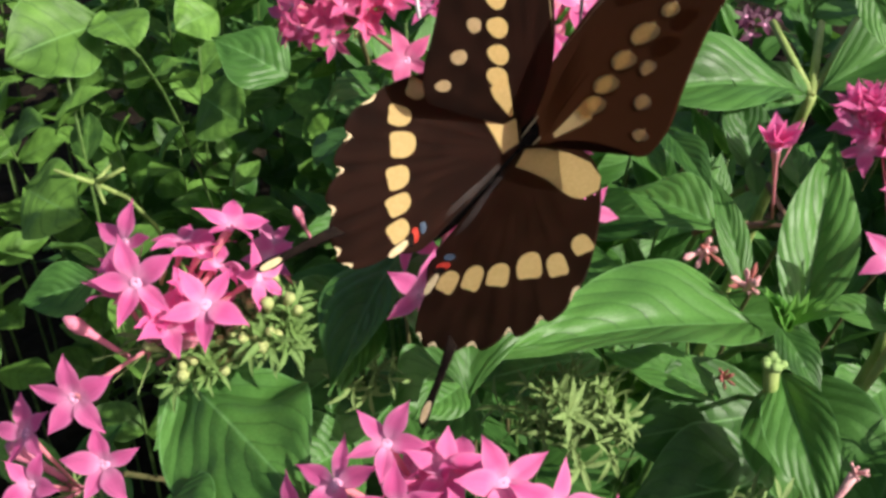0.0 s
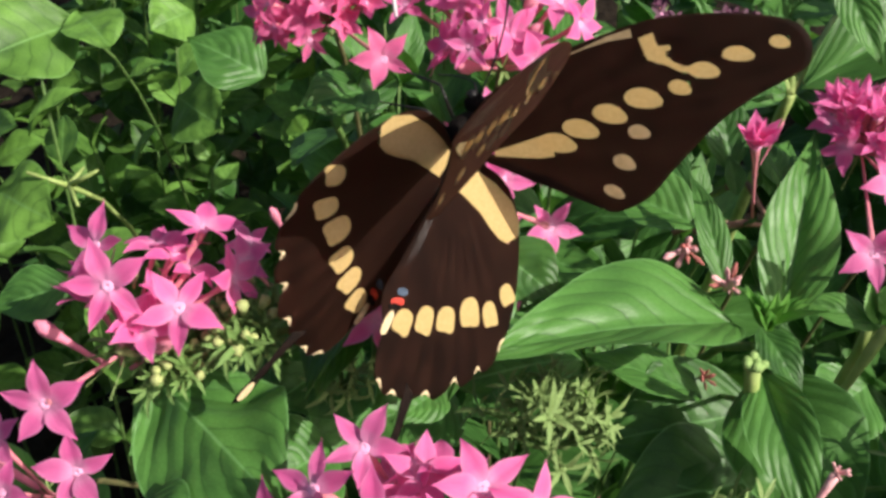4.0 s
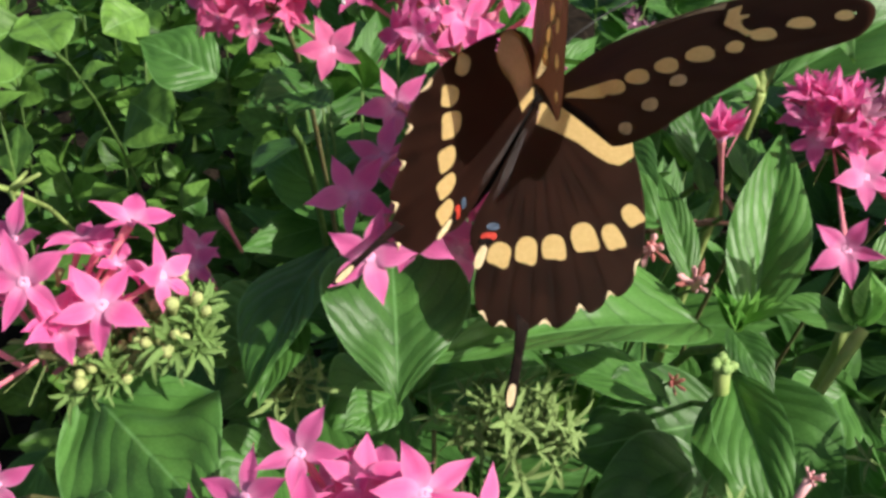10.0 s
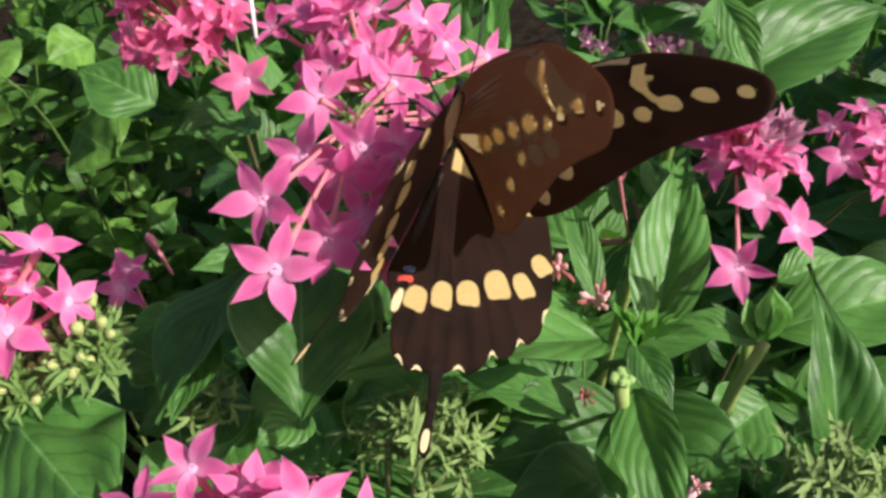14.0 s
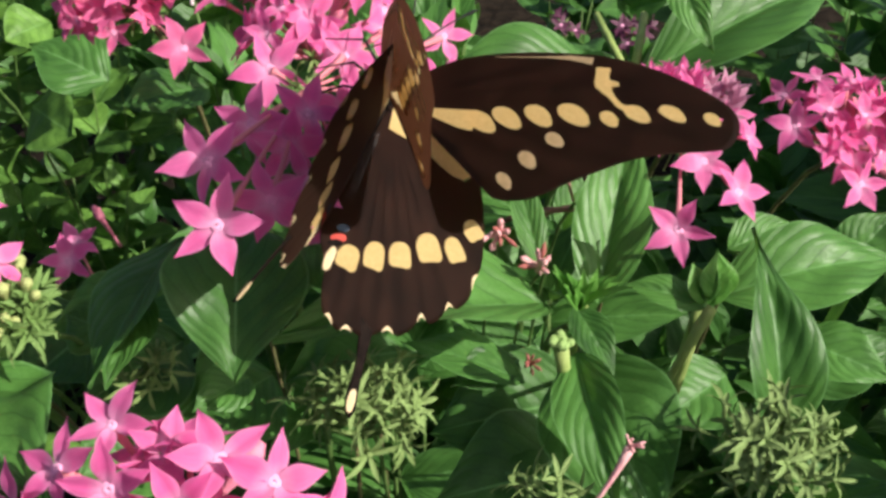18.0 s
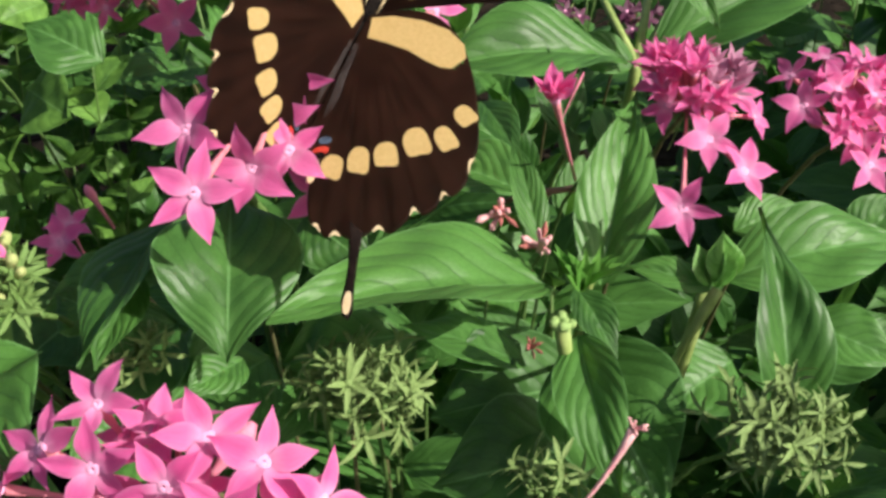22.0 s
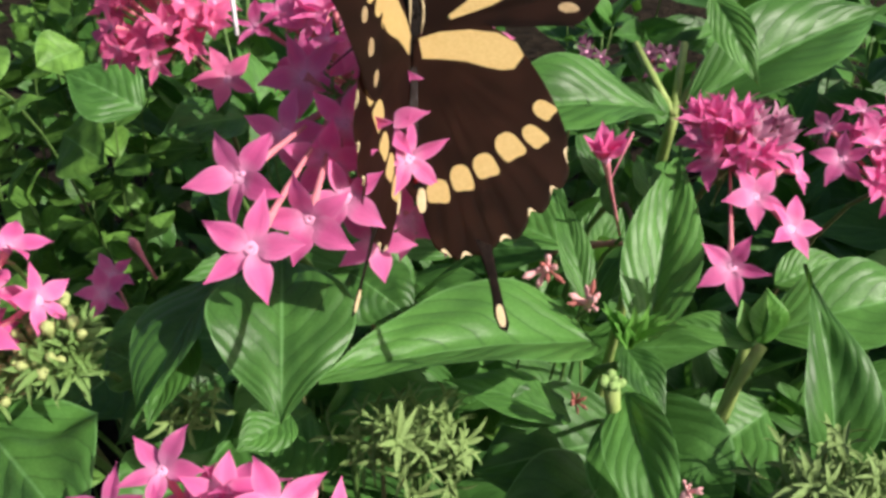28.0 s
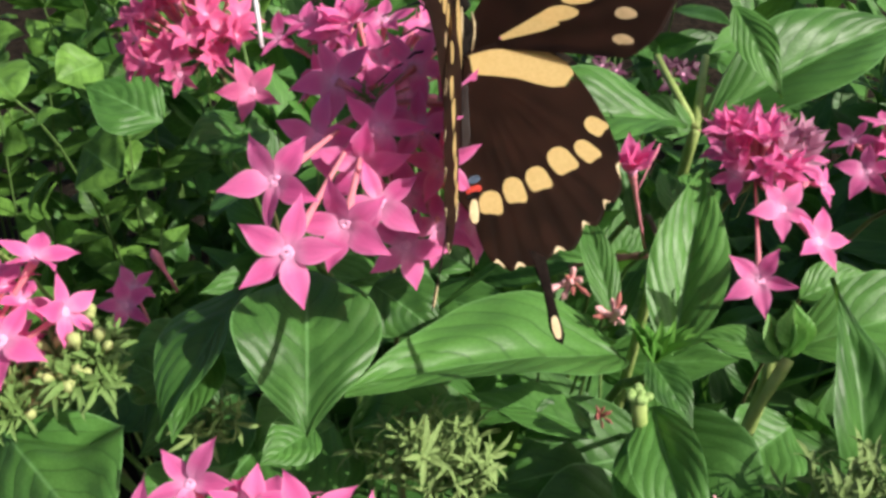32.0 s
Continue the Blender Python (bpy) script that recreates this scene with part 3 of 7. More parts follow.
leaf(a, (0.0772, 0.0081, 0.3743), (0.1039, 0.0140, 0.3827), 0.0180, 0, fold=20)

a = plant("leafy_shoot", (-0.09, 0.0, 0), LONG + ", half in shade", "plant", "leafy shoots")
stem(a, (-0.0895, -0.0369, 0.4130), 0.0011)
leaf(a, (-0.0879, -0.0388, 0.4174), (-0.0621, -0.0663, 0.4182), 0.0290, 0, fold=-26, peak=0.45, wave=0.07, arch=0.06, crumple=0.11, face=(0.02, -0.46, 0.88))
for p, q, w in (((-0.0580, 0.0034, 0.3899), (-0.0763, -0.0139, 0.3866), 0.028), ((-0.0516, -0.0032, 0.3840), (-0.0648, -0.0210, 0.3766), 0.028), ((-0.0791, 0.0159, 0.3854), (-0.0928, -0.0021, 0.3814), 0.028),
                ((-0.0386, -0.0006, 0.3842), (-0.0541, -0.0135, 0.3802), 0.026), ((-0.0888, -0.0140, 0.3864), (-0.1016, -0.0271, 0.3857), 0.022), ((-0.0626, -0.0185, 0.3803), (-0.0735, -0.0301, 0.3817), 0.022)):
    leaf(a, p, q, w, 0, fold=24, wave=0.05)
leaf(a, (-0.0575, -0.0154, 0.4163), (-0.0620, -0.0337, 0.4093), 0.0110, 10, fold=20)
leaf(a, (-0.1128, -0.0099, 0.4149), (-0.1282, -0.0132, 0.4110), 0.0120, 0, fold=20)
leaf(a, (-0.0860, -0.0592, 0.4109), (-0.0786, -0.0699, 0.4138), 0.0140, 0, fold=20)
leaf(a, (-0.0673, -0.0117, 0.4039), (-0.0766, -0.0093, 0.4074), 0.0140, 0, fold=20)

a = plant("leafy_shoot", (-0.05, 0.09, 0), LONG + " behind a pink flower head", "plant", "leafy shoots")
stem(a, (-0.0697, 0.0643, 0.4118), 0.0011)
leaf(a, (-0.0576, 0.0555, 0.4252), (-0.0754, 0.0415, 0.4267), 0.0160, 10, fold=16)
leaf(a, (-0.0697, 0.0643, 0.4118), (-0.0594, 0.0532, 0.4329), 0.0150, 0, fold=20)
leaf(a, (-0.0895, 0.0794, 0.4150), (-0.1104, 0.0853, 0.4231), 0.0200, 0, fold=18)

a = plant("leafy_shoot", (0.045, 0.085, 0), LONG + ", small upright leaves on top", "plant", "leafy shoots")
stem(a, (0.0268, 0.0454, 0.4070), 0.0009)
for p, q, w, roll, fold in (((0.0269, 0.0442, 0.4126), (0.0229, 0.0608, 0.4280), 0.0125, 0, 30), ((0.0072, 0.0529, 0.4176), (0.0156, 0.0315, 0.4132), 0.0100, 0, 40),
                            ((0.0164, 0.0481, 0.4110), (0.0146, 0.0602, 0.4204), 0.0062, 20, 40), ((-0.0014, 0.0558, 0.4148), (0.0061, 0.0359, 0.4123), 0.0090, 0, 36),
                            ((0.0375, 0.0365, 0.4124), (0.0348, 0.0531, 0.4173), 0.0100, 10, 30), ((0.0344, 0.0356, 0.4113), (0.0420, 0.0525, 0.4163), 0.0090, -10, 30),
                            ((0.0155, 0.0222, 0.4112), (-0.0043, 0.0334, 0.4127), 0.0170, 10, 34), ((0.0318, 0.0403, 0.4106), (0.0377, 0.0512, 0.4147), 0.0060, 0, 30),
                            ((0.0279, 0.0389, 0.4089), (0.0262, 0.0466, 0.4158), 0.0055, 0, 36)):
    leaf(a, p, q, w, roll, fold=fold, peak=0.42)

for p, q, r in (((0.0146, 0.0215, 0.4103), (0.0332, 0.0263, 0.4092), 0.0007), ((0.0178, 0.0243, 0.4069), (0.0278, 0.0269, 0.4102), 0.0004), ((0.0120, 0.0292, 0.4044), (0.0265, 0.0308, 0.4067), 0.0006)):
    p, q = Vector(p) - a.location, Vector(q) - a.location
    part("twig", tube_bm(bezier(p, (p + q) / 2 + Vector((0.001, 0, 0.0025)), q, 6), [r * 1.2, r * 1.1, r, r, r * 0.9, r * 0.8, r * 0.6], 6), TWIG, a, "dry reddish brown twig")
p, q = Vector((0.0332, 0.0263, 0.4092)) - a.location, Vector((0.0268, 0.0454, 0.4070)) - a.location
part("twig", tube_bm([p, (p + q) / 2 + Vector((0.002, 0.01, 0)), q], [0.0007, 0.0008, 0.0009], 6), TWIG, a, "dry reddish brown twig")

# ---- pink star flower heads ----
F = (0.02, -0.75, 0.66)
head_b = flower_head("large pink star flowers in a dense head low in the bed", (-0.0396, -0.0677, 0.4125), [
    ((-0.0480, -0.0737, 0.4277), (-0.1, -0.8, 0.6), 1.0), ((-0.0332, -0.0706, 0.4303), (0.25, -0.55, 0.8), 1.0), ((-0.0256, -0.0732, 0.4285), (0.2, -0.7, 0.7), 1.0),
    ((-0.0378, -0.0772, 0.4282), (0, -0.85, 0.5), 1.0), ((-0.0576, -0.0670, 0.4245), (-0.5, -0.5, 0.7), 0.95), ((-0.0179, -0.0754, 0.4235), (0.6, -0.5, 0.6), 0.95),
    ((-0.0505, -0.0619, 0.4281), (-0.2, -0.3, 0.9), 0.9), ((-0.0297, -0.0805, 0.4272), (0.1, -0.9, 0.4), 1.0), ((-0.0419, -0.0657, 0.4264), (0.1, -0.3, 0.9), 0.9),
    ((-0.0631, -0.0702, 0.4200), (-0.7, -0.5, 0.5), 0.95), ((-0.0236, -0.0764, 0.4220), (0.3, -0.7, 0.6), 1.0)], 11, 0.0145, fill=8, fill_r=0.014, buds=5)
head_l = flower_head("pink star flowers with long buds and a dim unopened middle", (-0.0909, -0.0416, 0.4278), [
    ((-0.0908, -0.0446, 0.4432), F, 1.0), ((-0.0801, -0.0455, 0.4399), (0.1, -0.75, 0.66), 1.0), ((-0.0946, -0.0369, 0.4449), (-0.4, -0.5, 0.8), 0.95),
    ((-0.0781, -0.0330, 0.4462), (0.25, 0.25, 0.95), 0.9), ((-0.0829, -0.0356, 0.4428), (0.1, 0.1, 0.95), 0.8), ((-0.0866, -0.0324, 0.4420), (0, 0.3, 0.95), 0.8), ((-0.0807, -0.0352, 0.4398), (0.3, 0.1, 0.9), 0.8), ((-0.0733, -0.0377, 0.4397), (0.8, -0.4, 0.5), 0.8), ((-0.1025, -0.0504, 0.4234), (-0.3, -0.8, 0.5), 1.05)], 12, 0.0140, fill=7, fill_r=0.0105, up=(0.2, 0.1, 0.95), buds=3, green=12)
stalked(head_l, BUD_MESH, "bud", (-0.0951, -0.0418, 0.4242), (-0.1047, -0.0427, 0.4338), 1.0, "long closed pink bud")
stalked(head_l, BUD_MESH, "bud", (-0.0924, -0.0418, 0.4241), (-0.0909, -0.0427, 0.4334), 1.2, "closed pink bud")
stalked(head_l, BUD_MESH, "bud", (-0.0910, -0.0420, 0.4237), (-0.0829, -0.0438, 0.4316), 1.0, "closed pink bud")
head_l2 = flower_head("pink star flowers at the edge of the bed", (-0.1068, -0.0482, 0.3981), [
    ((-0.0986, -0.0538, 0.4115), F, 0.95), ((-0.1136, -0.0484, 0.4123), (-0.4, -0.6, 0.6), 0.9), ((-0.1106, -0.0562, 0.4086), (-0.3, -0.8, 0.5), 0.85)], 13, 0.0140, buds=3)
head_r = flower_head("pink star flowers opening on one side of a head", (0.0506, 0.0316, 0.4261), [
    ((0.0436, -0.0026, 0.4231), (0.1, -0.8, 0.6), 1.0), ((0.0584, 0.0106, 0.4236), (0.3, -0.75, 0.6), 1.0), ((0.0516, 0.0151, 0.4283), (0.1, -0.7, 0.7), 0.95),
    ((0.0451, 0.0266, 0.4300), (-0.5, -0.6, 0.6), 0.85), ((0.0519, 0.0325, 0.4311), (0, -0.4, 0.9), 0.85), ((0.0633, 0.0394, 0.4263), (0.3, -0.3, 0.9), 0.85),
    ((0.0449, 0.0370, 0.4302), (-0.4, -0.3, 0.9), 0.8), ((0.0683, 0.0403, 0.4202), (0.6, -0.4, 0.6), 0.8)], 14, 0.0140, fill=34, fill_r=0.0108, up=(0.1, 0.0, 0.98), buds=8, tight=True)
head_r2 = flower_head("dense round head of many pink star flowers", (0.1003, 0.0622, 0.4040), [
    ((0.0987, 0.0431, 0.4060), (0.2, -0.85, 0.5), 1.0), ((0.0847, 0.0550, 0.4156), (-0.4, -0.7, 0.6), 1.0), ((0.0936, 0.0592, 0.4180), (0, -0.6, 0.8), 1.0),
    ((0.0934, 0.0504, 0.4127), (0, -0.8, 0.6), 1.0), ((0.0847, 0.0669, 0.4180), (-0.6, -0.4, 0.7), 0.9), ((0.0947, 0.0732, 0.4197), (0, -0.2, 0.95), 0.9),
    ((0.1032, 0.0724, 0.4186), (0.2, -0.3, 0.9), 0.9), ((0.1063, 0.0630, 0.4161), (0.5, -0.5, 0.7), 1.0), ((0.1059, 0.0533, 0.4096), (0.6, -0.6, 0.5), 1.0)], 15, 0.0140, fill=20, fill_r=0.0145, buds=10)
head_a = flower_head("dense head of small bright pink flowers", (-0.0661, 0.0414, 0.4490), [
    ((-0.0533, 0.0196, 0.4509), (0.1, -0.85, 0.5), 1.1)], 16, 0.0115, fill=46, fill_r=0.0150, up=(-0.25, -0.5, 0.82), small=True, buds=1, foot=(-0.045, 0.14, 0))
part("style", tube_bm([Vector((-0.0524, 0.0275, 0.4662)) - head_a.location, Vector((-0.0508, 0.0214, 0.4591)) - head_a.location], [0.0005, 0.0004], 6), PALE_STALK, head_a, "thin whitish flower style")
head_d = flower_head("pale pink star flowers above the feeding butterfly", (-0.0297, 0.0320, 0.4435), [
    ((-0.0280, 0.0218, 0.4547), (0.1, -0.8, 0.6), 1.0), ((-0.0380, 0.0318, 0.4578), (-0.1, -0.6, 0.8), 1.0), ((-0.0187, 0.0321, 0.4586), (0.3, -0.6, 0.7), 1.0),
    ((-0.0141, 0.0295, 0.4549), (0.6, -0.6, 0.5), 0.95), ((-0.0448, 0.0367, 0.4575), (-0.3, -0.4, 0.9), 0.95), ((-0.0287, 0.0414, 0.4572), (0, -0.3, 0.95), 0.95),
    ((-0.0494, 0.0354, 0.4555), (-0.4, -0.5, 0.8), 0.9)], 17, 0.0140, fill=12, fill_r=0.016, buds=4, foot=(-0.01, 0.12, 0))
head_c = flower_head("drooping pink star flowers under the butterfly", (-0.0348, 0.0173, 0.4368), [
    ((-0.0411, 0.0193, 0.4396), (-0.1, -0.85, 0.5), 1.05), ((-0.0463, -0.0152, 0.4412), (-0.3, -0.8, 0.5), 1.05), ((-0.0430, -0.0285, 0.4385), (-0.1, -0.9, 0.35), 1.05),
    ((-0.0364, -0.0185, 0.4365), (0, -0.9, 0.4), 1.0), ((-0.0352, -0.0013, 0.4356), (0, -0.9, 0.4), 1.05), ((-0.0286, 0.0003, 0.4196), (0.2, -0.9, 0.3), 1.0),
    ] + [((-0.0271, 0.0092, 0.4363), (0.1, -0.85, 0.5), 1.0), ((-0.0284, 0.0284, 0.4382), (0.1, -0.8, 0.6), 1.0), ((-0.0289, 0.0089, 0.4247), (0.2, -0.9, 0.4), 1.0),
    ((-0.0221, 0.0543, 0.4316), (0.3, -0.8, 0.6), 1.0), ((-0.0095, 0.0240, 0.4211), (0.3, -0.85, 0.4), 1.0), ((-0.0103, 0.0595, 0.4171), (0.4, -0.8, 0.5), 1.0),
    ((-0.0174, 0.0115, 0.4176), (0.3, -0.9, 0.3), 1.0), ((-0.0087, 0.0730, 0.4219), (0.4, -0.7, 0.6), 1.0),
    ] + [((-0.0323, -0.0081, 0.4332), (0.1, -0.9, 0.3), 1.0), ((-0.0232, 0.0079, 0.4307), (0.2, -0.9, 0.4), 1.0), ((-0.0426, 0.0047, 0.4368), (-0.2, -0.85, 0.5), 1.0),
    ((-0.0231, 0.0057, 0.4201), (0.3, -0.9, 0.2), 1.0), ((-0.0327, 0.0020, 0.4404), (0, -0.85, 0.5), 1.0), ((-0.0206, 0.0228, 0.4340), (0.2, -0.85, 0.4), 1.0)], 18, 0.0140, fill=0, buds=0, foot=(-0.0250, 0.0450, -0.0200))

# shade is painted into the petal colour of these two far heads
flower_head("dim purplish pink flowers far back, shade put in their colour", (0.0891, 0.2950, 0.3372), [
    ((0.0841, 0.2881, 0.3457), (0, -0.5, 0.8), 1.0), ((0.0929, 0.2861, 0.3428), (0.3, -0.5, 0.8), 1.0), ((0.0865, 0.2832, 0.3390), (-0.2, -0.7, 0.6), 0.9)], 61, 0.0125, fill=5, fill_r=0.010, small="shaded_dark")
flower_head("dim purplish pink flowers far back, shade put in their colour", (0.0603, 0.3062, 0.3355), [
    ((0.0568, 0.2979, 0.3419), (0, -0.5, 0.8), 0.9), ((0.0636, 0.2965, 0.3399), (0.3, -0.5, 0.8), 0.9)], 62, 0.0125, fill=2, fill_r=0.008, small="shaded_dark")

# ---- spent heads ----
seed_head("spent green seed head with thin pointed sepals", (-0.0177, -0.0220, 0.3935), 0.0118, 58, 21, (1.15, 0.9, 0.75), size=0.0056)
seed_head("spent green seed head with thin pointed sepals", (0.0579, -0.0342, 0.3944), 0.0118, 60, 22, (1.0, 0.9, 0.8), size=0.0056)
seed_head("small green seed head", (-0.0591, -0.0209, 0.4025), 0.0045, 10, 23)
seed_head("yellow-green head of tight unopened buds", (-0.0723, -0.0374, 0.4299), 0.0062, 58, 24, yellow=True, size=0.0048)
seed_head("yellow-green head of tight unopened buds", (-0.0840, -0.0412, 0.4255), 0.0056, 46, 25, yellow=True, size=0.0048)
seed_head("small green seed head", (0.0153, -0.0450, 0.3937), 0.0050, 10, 26)


# ---- low growth and background ----
def leaf_set(count, mat, length, width, first, **kw):
    return [mesh_of("leaf", leaf_bm(1.0, width * random.Random(first + k).uniform(0.85, 1.15), arch=random.Random(first + 50 + k).uniform(-0.02, 0.1),
            fold=random.Random(first + 90 + k).uniform(8, 28), seed=first + k, nu=14, nv=8, pillow=0.005, **kw), mat) for k in range(count)]


LONG_LEAVES = leaf_set(6, LEAF, 1, 0.40, 100)
ROUND_LEAVES = leaf_set(6, SHRUB, 1, 0.68, 300, peak=0.48, point=0.9, veins=6.0, slope=3.0)


def shoot(name, base, height, lean, meshes, length, rnd, nodes, spread, label, group, lowest=0.35, facing=(0.1, -0.35, 1)):
    """A stem from the ground with opposite pairs of leaves up to its top."""
    ob = plant(name, base, label, "plant", group)
    top = Vector((lean[0], lean[1], height))
    path = bezier((0, 0, 0), (lean[0] * 0.2, lean[1] * 0.2, height * 0.6), top, 8)
    part("stem", tube_bm(path, [0.0008 * (1.2 - 0.07 * k) for k in range(9)], 6), STEM, ob)
    q = rnd.uniform(0, 3)
    for k in range(nodes):
        t = 1 - (1 - lowest) * k / max(1, nodes - 1)
        p = Vector((0, 0, 0)) * (1 - t) ** 2 + Vector((lean[0] * 0.2, lean[1] * 0.2, height * 0.6)) * 2 * t * (1 - t) + top * t * t
        q += math.pi / 2 + rnd.uniform(-0.3, 0.3)
        size = length * (0.45 + 0.55 * min(1, (k + 0.6) / 2.0)) * rnd.uniform(0.8, 1.15)
        for s in range(2 if k or nodes < 4 else 3):
            a = q + math.pi * s + rnd.uniform(-0.25, 0.25)
            rise = spread + (0.9 if k == 0 else 0.0) + rnd.uniform(-0.3, 0.3)
            d = Vector((math.cos(a), math.sin(a), rise))
            m = frame_of(p, d, Vector(facing) + Vector((rnd.gauss(0, 0.45), rnd.gauss(0, 0.45), 0)), size)
            shared("leaf", meshes[rnd.randrange(len(meshes))], ob, m)
    return ob


rnd = random.Random(5)
for k in range(118):
    x, y = rnd.uniform(-0.20, 0.22), rnd.uniform(-0.09, 0.45)
    if x < -0.06 and y > 0.06:
        continue
    h = rnd.uniform(0.25, 0.335) + max(0, y - 0.10) * 0.30
    if y > 0.16:
        h += 0.02
    if x < 0:
        h -= 0.045
    if -0.03 < x < 0.07 and y < 0.03:
        h = rnd.uniform(0.14, 0.20)
    if x > 0.0 and y > 0.12:
        h = rnd.uniform(0.12, 0.21)
    shoot("leafy_shoot", (x, y, 0), h, (rnd.uniform(-0.02, 0.02), rnd.uniform(-0.03, 0.01)), LONG_LEAVES, 0.058, rnd, 5, 0.25,
          "lower leafy green shoot in the shade of the bed", "lower shoots")
for k in range(112):
    x, y = rnd.uniform(-0.46, 0.02), rnd.uniform(0.06, 0.60)
    if (x > -0.06 and y < 0.15) or (-0.25 < x < -0.01 and y < 0.23):
        continue
    h = 0.385 - 0.10 * max(0, y - 0.10) + rnd.uniform(-0.07, 0.01) - 0.9 * max(0, 0.17 - y) - (0.04 if x > -0.26 and y < 0.36 else 0) - (0.09 if -0.27 < x < -0.09 and 0.22 < y < 0.40 else 0)
    shoot("shrub_shoot", (x, y, 0), h, (rnd.uniform(-0.03, 0.03), rnd.uniform(-0.04, 0.01)), ROUND_LEAVES, 0.034, rnd, 7, 0.35,
          "bushy shoot with small rounded light green leaves", "shrub shoots", 0.45, (-0.55, -0.05, 0.85))

for k in range(72):
    x, y = rnd.uniform(-0.35, 0.60), rnd.uniform(0.36, 0.95)
    shoot("leafy_shoot", (x, y, 0), (rnd.uniform(0.24, 0.38) - (0.12 if x > -0.30 and y < 0.52 else 0)) if x < -0.05 else rnd.uniform(0.18, 0.28), (rnd.uniform(-0.02, 0.02), rnd.uniform(-0.03, 0.01)), LONG_LEAVES, 0.070, rnd, 6, 0.25,
          "leafy green shoot far back in the bed", "back shoots", 0.2)
for k in range(18):
    x, y = rnd.uniform(-0.19, -0.02), rnd.uniform(0.03, 0.20)
    shoot("leafy_shoot", (x, y, 0), rnd.uniform(0.12, 0.20), (rnd.uniform(-0.02, 0.02), rnd.uniform(-0.03, 0.01)), LONG_LEAVES, 0.055, rnd, 5, 0.25,
          "lower leafy green shoot in the shade of the bed", "lower shoots")

# unseen shoots added beside the bed to shade what lies left of them
for k in range(56):
    y = rnd.uniform(-0.12, 0.50)
    x = rnd.uniform(0.0, 0.16) + 0.18 + 0.34 * max(0, y - 0.12)
    shoot("leafy_shoot", (x, y, 0), rnd.uniform(0.34, 0.42) if y > 0.12 else rnd.uniform(0.28, 0.33), (rnd.uniform(-0.02, 0.02), rnd.uniform(-0.03, 0.01)), LONG_LEAVES, 0.065, rnd, 6, 0.25,
          "tall leafy green shoot added out of view to cast shade", "tall shoots", 0.3)
for k in range(22):
    x, y = rnd.uniform(0.09, 0.24), rnd.uniform(0.13, 0.40)
    shoot("leafy_shoot", (x, y, 0), rnd.uniform(0.18, 0.25), (rnd.uniform(-0.02, 0.02), rnd.uniform(-0.03, 0.01)), LONG_LEAVES, 0.060, rnd, 5, 0.25,
          "lower leafy green shoot in the shade of the bed", "lower shoots", 0.3, (-0.5, -0.2, 0.85))
# added behind the flower heads to shade the growth on their left
for k in range(32):
    x, y = rnd.uniform(-0.065, 0.0), rnd.uniform(0.10, 0.26)
    shoot("leafy_shoot", (x, y, 0), rnd.uniform(0.355, 0.405), (rnd.uniform(-0.02, 0.02), rnd.uniform(-0.03, 0.01)), LONG_LEAVES, 0.050, rnd, 6, 0.25,
          "leafy green shoot added mid-bed to cast shade on the left", "middle shoots", 0.2)
for k in range(34):
    x, y = rnd.uniform(-0.16, -0.03), rnd.uniform(-0.10, 0.04)
    shoot("leafy_shoot", (x, y, 0), rnd.uniform(0.21, 0.29), (rnd.uniform(-0.02, 0.02), rnd.uniform(-0.03, 0.01)), LONG_LEAVES, 0.045, rnd, 4, 0.25,
          "lower leafy green shoot in the shade of the bed", "lower shoots", 0.5)

# more shoots added low and hidden there, only for the shade they cast
deep = random.Random(77)
for k in range(12):
    x, y = deep.uniform(-0.05, 0.03), deep.uniform(0.13, 0.24)
    shoot("leafy_shoot", (x, y, 0), deep.uniform(0.29, 0.345), (deep.uniform(-0.02, 0.02), deep.uniform(-0.03, 0.01)), LONG_LEAVES, 0.056, deep, 6, 0.25,
          "leafy green shoot added mid-bed to cast shade on the left", "middle shoots", 0.3)

# the nearer twigs of the shrub
a = plant("shrub_shoot", (-0.175, 0.27, 0), "leafy shrub shoot with bright rounded leaves", "plant", "shrub shoots")
stem(a, (-0.1532, 0.1296, 0.4017), 0.0006)
for p, q, w, fold in (((-0.1530, 0.1224, 0.4096), (-0.1755, 0.0993, 0.4070), 0.030, 14), ((-0.1531, 0.1240, 0.4116), (-0.1392, 0.1067, 0.4092), 0.019, 18), ((-0.1191, 0.1256, 0.4130), (-0.1290, 0.1141, 0.4118), 0.017, 10),
                      ((-0.1201, 0.1010, 0.3973), (-0.1039, 0.0867, 0.3953), 0.021, 16), ((-0.1530, 0.0484, 0.3976), (-0.1345, 0.0357, 0.3976), 0.022, 14), ((-0.1216, 0.0620, 0.3975), (-0.1158, 0.0685, 0.4062), 0.006, 50),
                      ((-0.1542, 0.0747, 0.3979), (-0.1397, 0.0827, 0.4085), 0.012, 50), ((-0.1312, 0.0936, 0.4053), (-0.1211, 0.0972, 0.4100), 0.008, 40), ((-0.1665, 0.0738, 0.3970), (-0.1530, 0.0673, 0.4056), 0.012, 20)):
    leaf(a, p, q, w, 0, SHRUB, fold=fold, peak=0.5, point=0.9, veins=6.0, slope=3.0, face=(0.35, -0.55, 0.75) if p[1] > 0.11 else (-0.70, -0.25, 0.60))
a = plant("bare_twig", (-0.12, 0.09, 0), "pale leafless twig with a star of thin stalks", "twig")
stem(a, (-0.1328, 0.0444, 0.4023), 0.0007, PALESTEM)
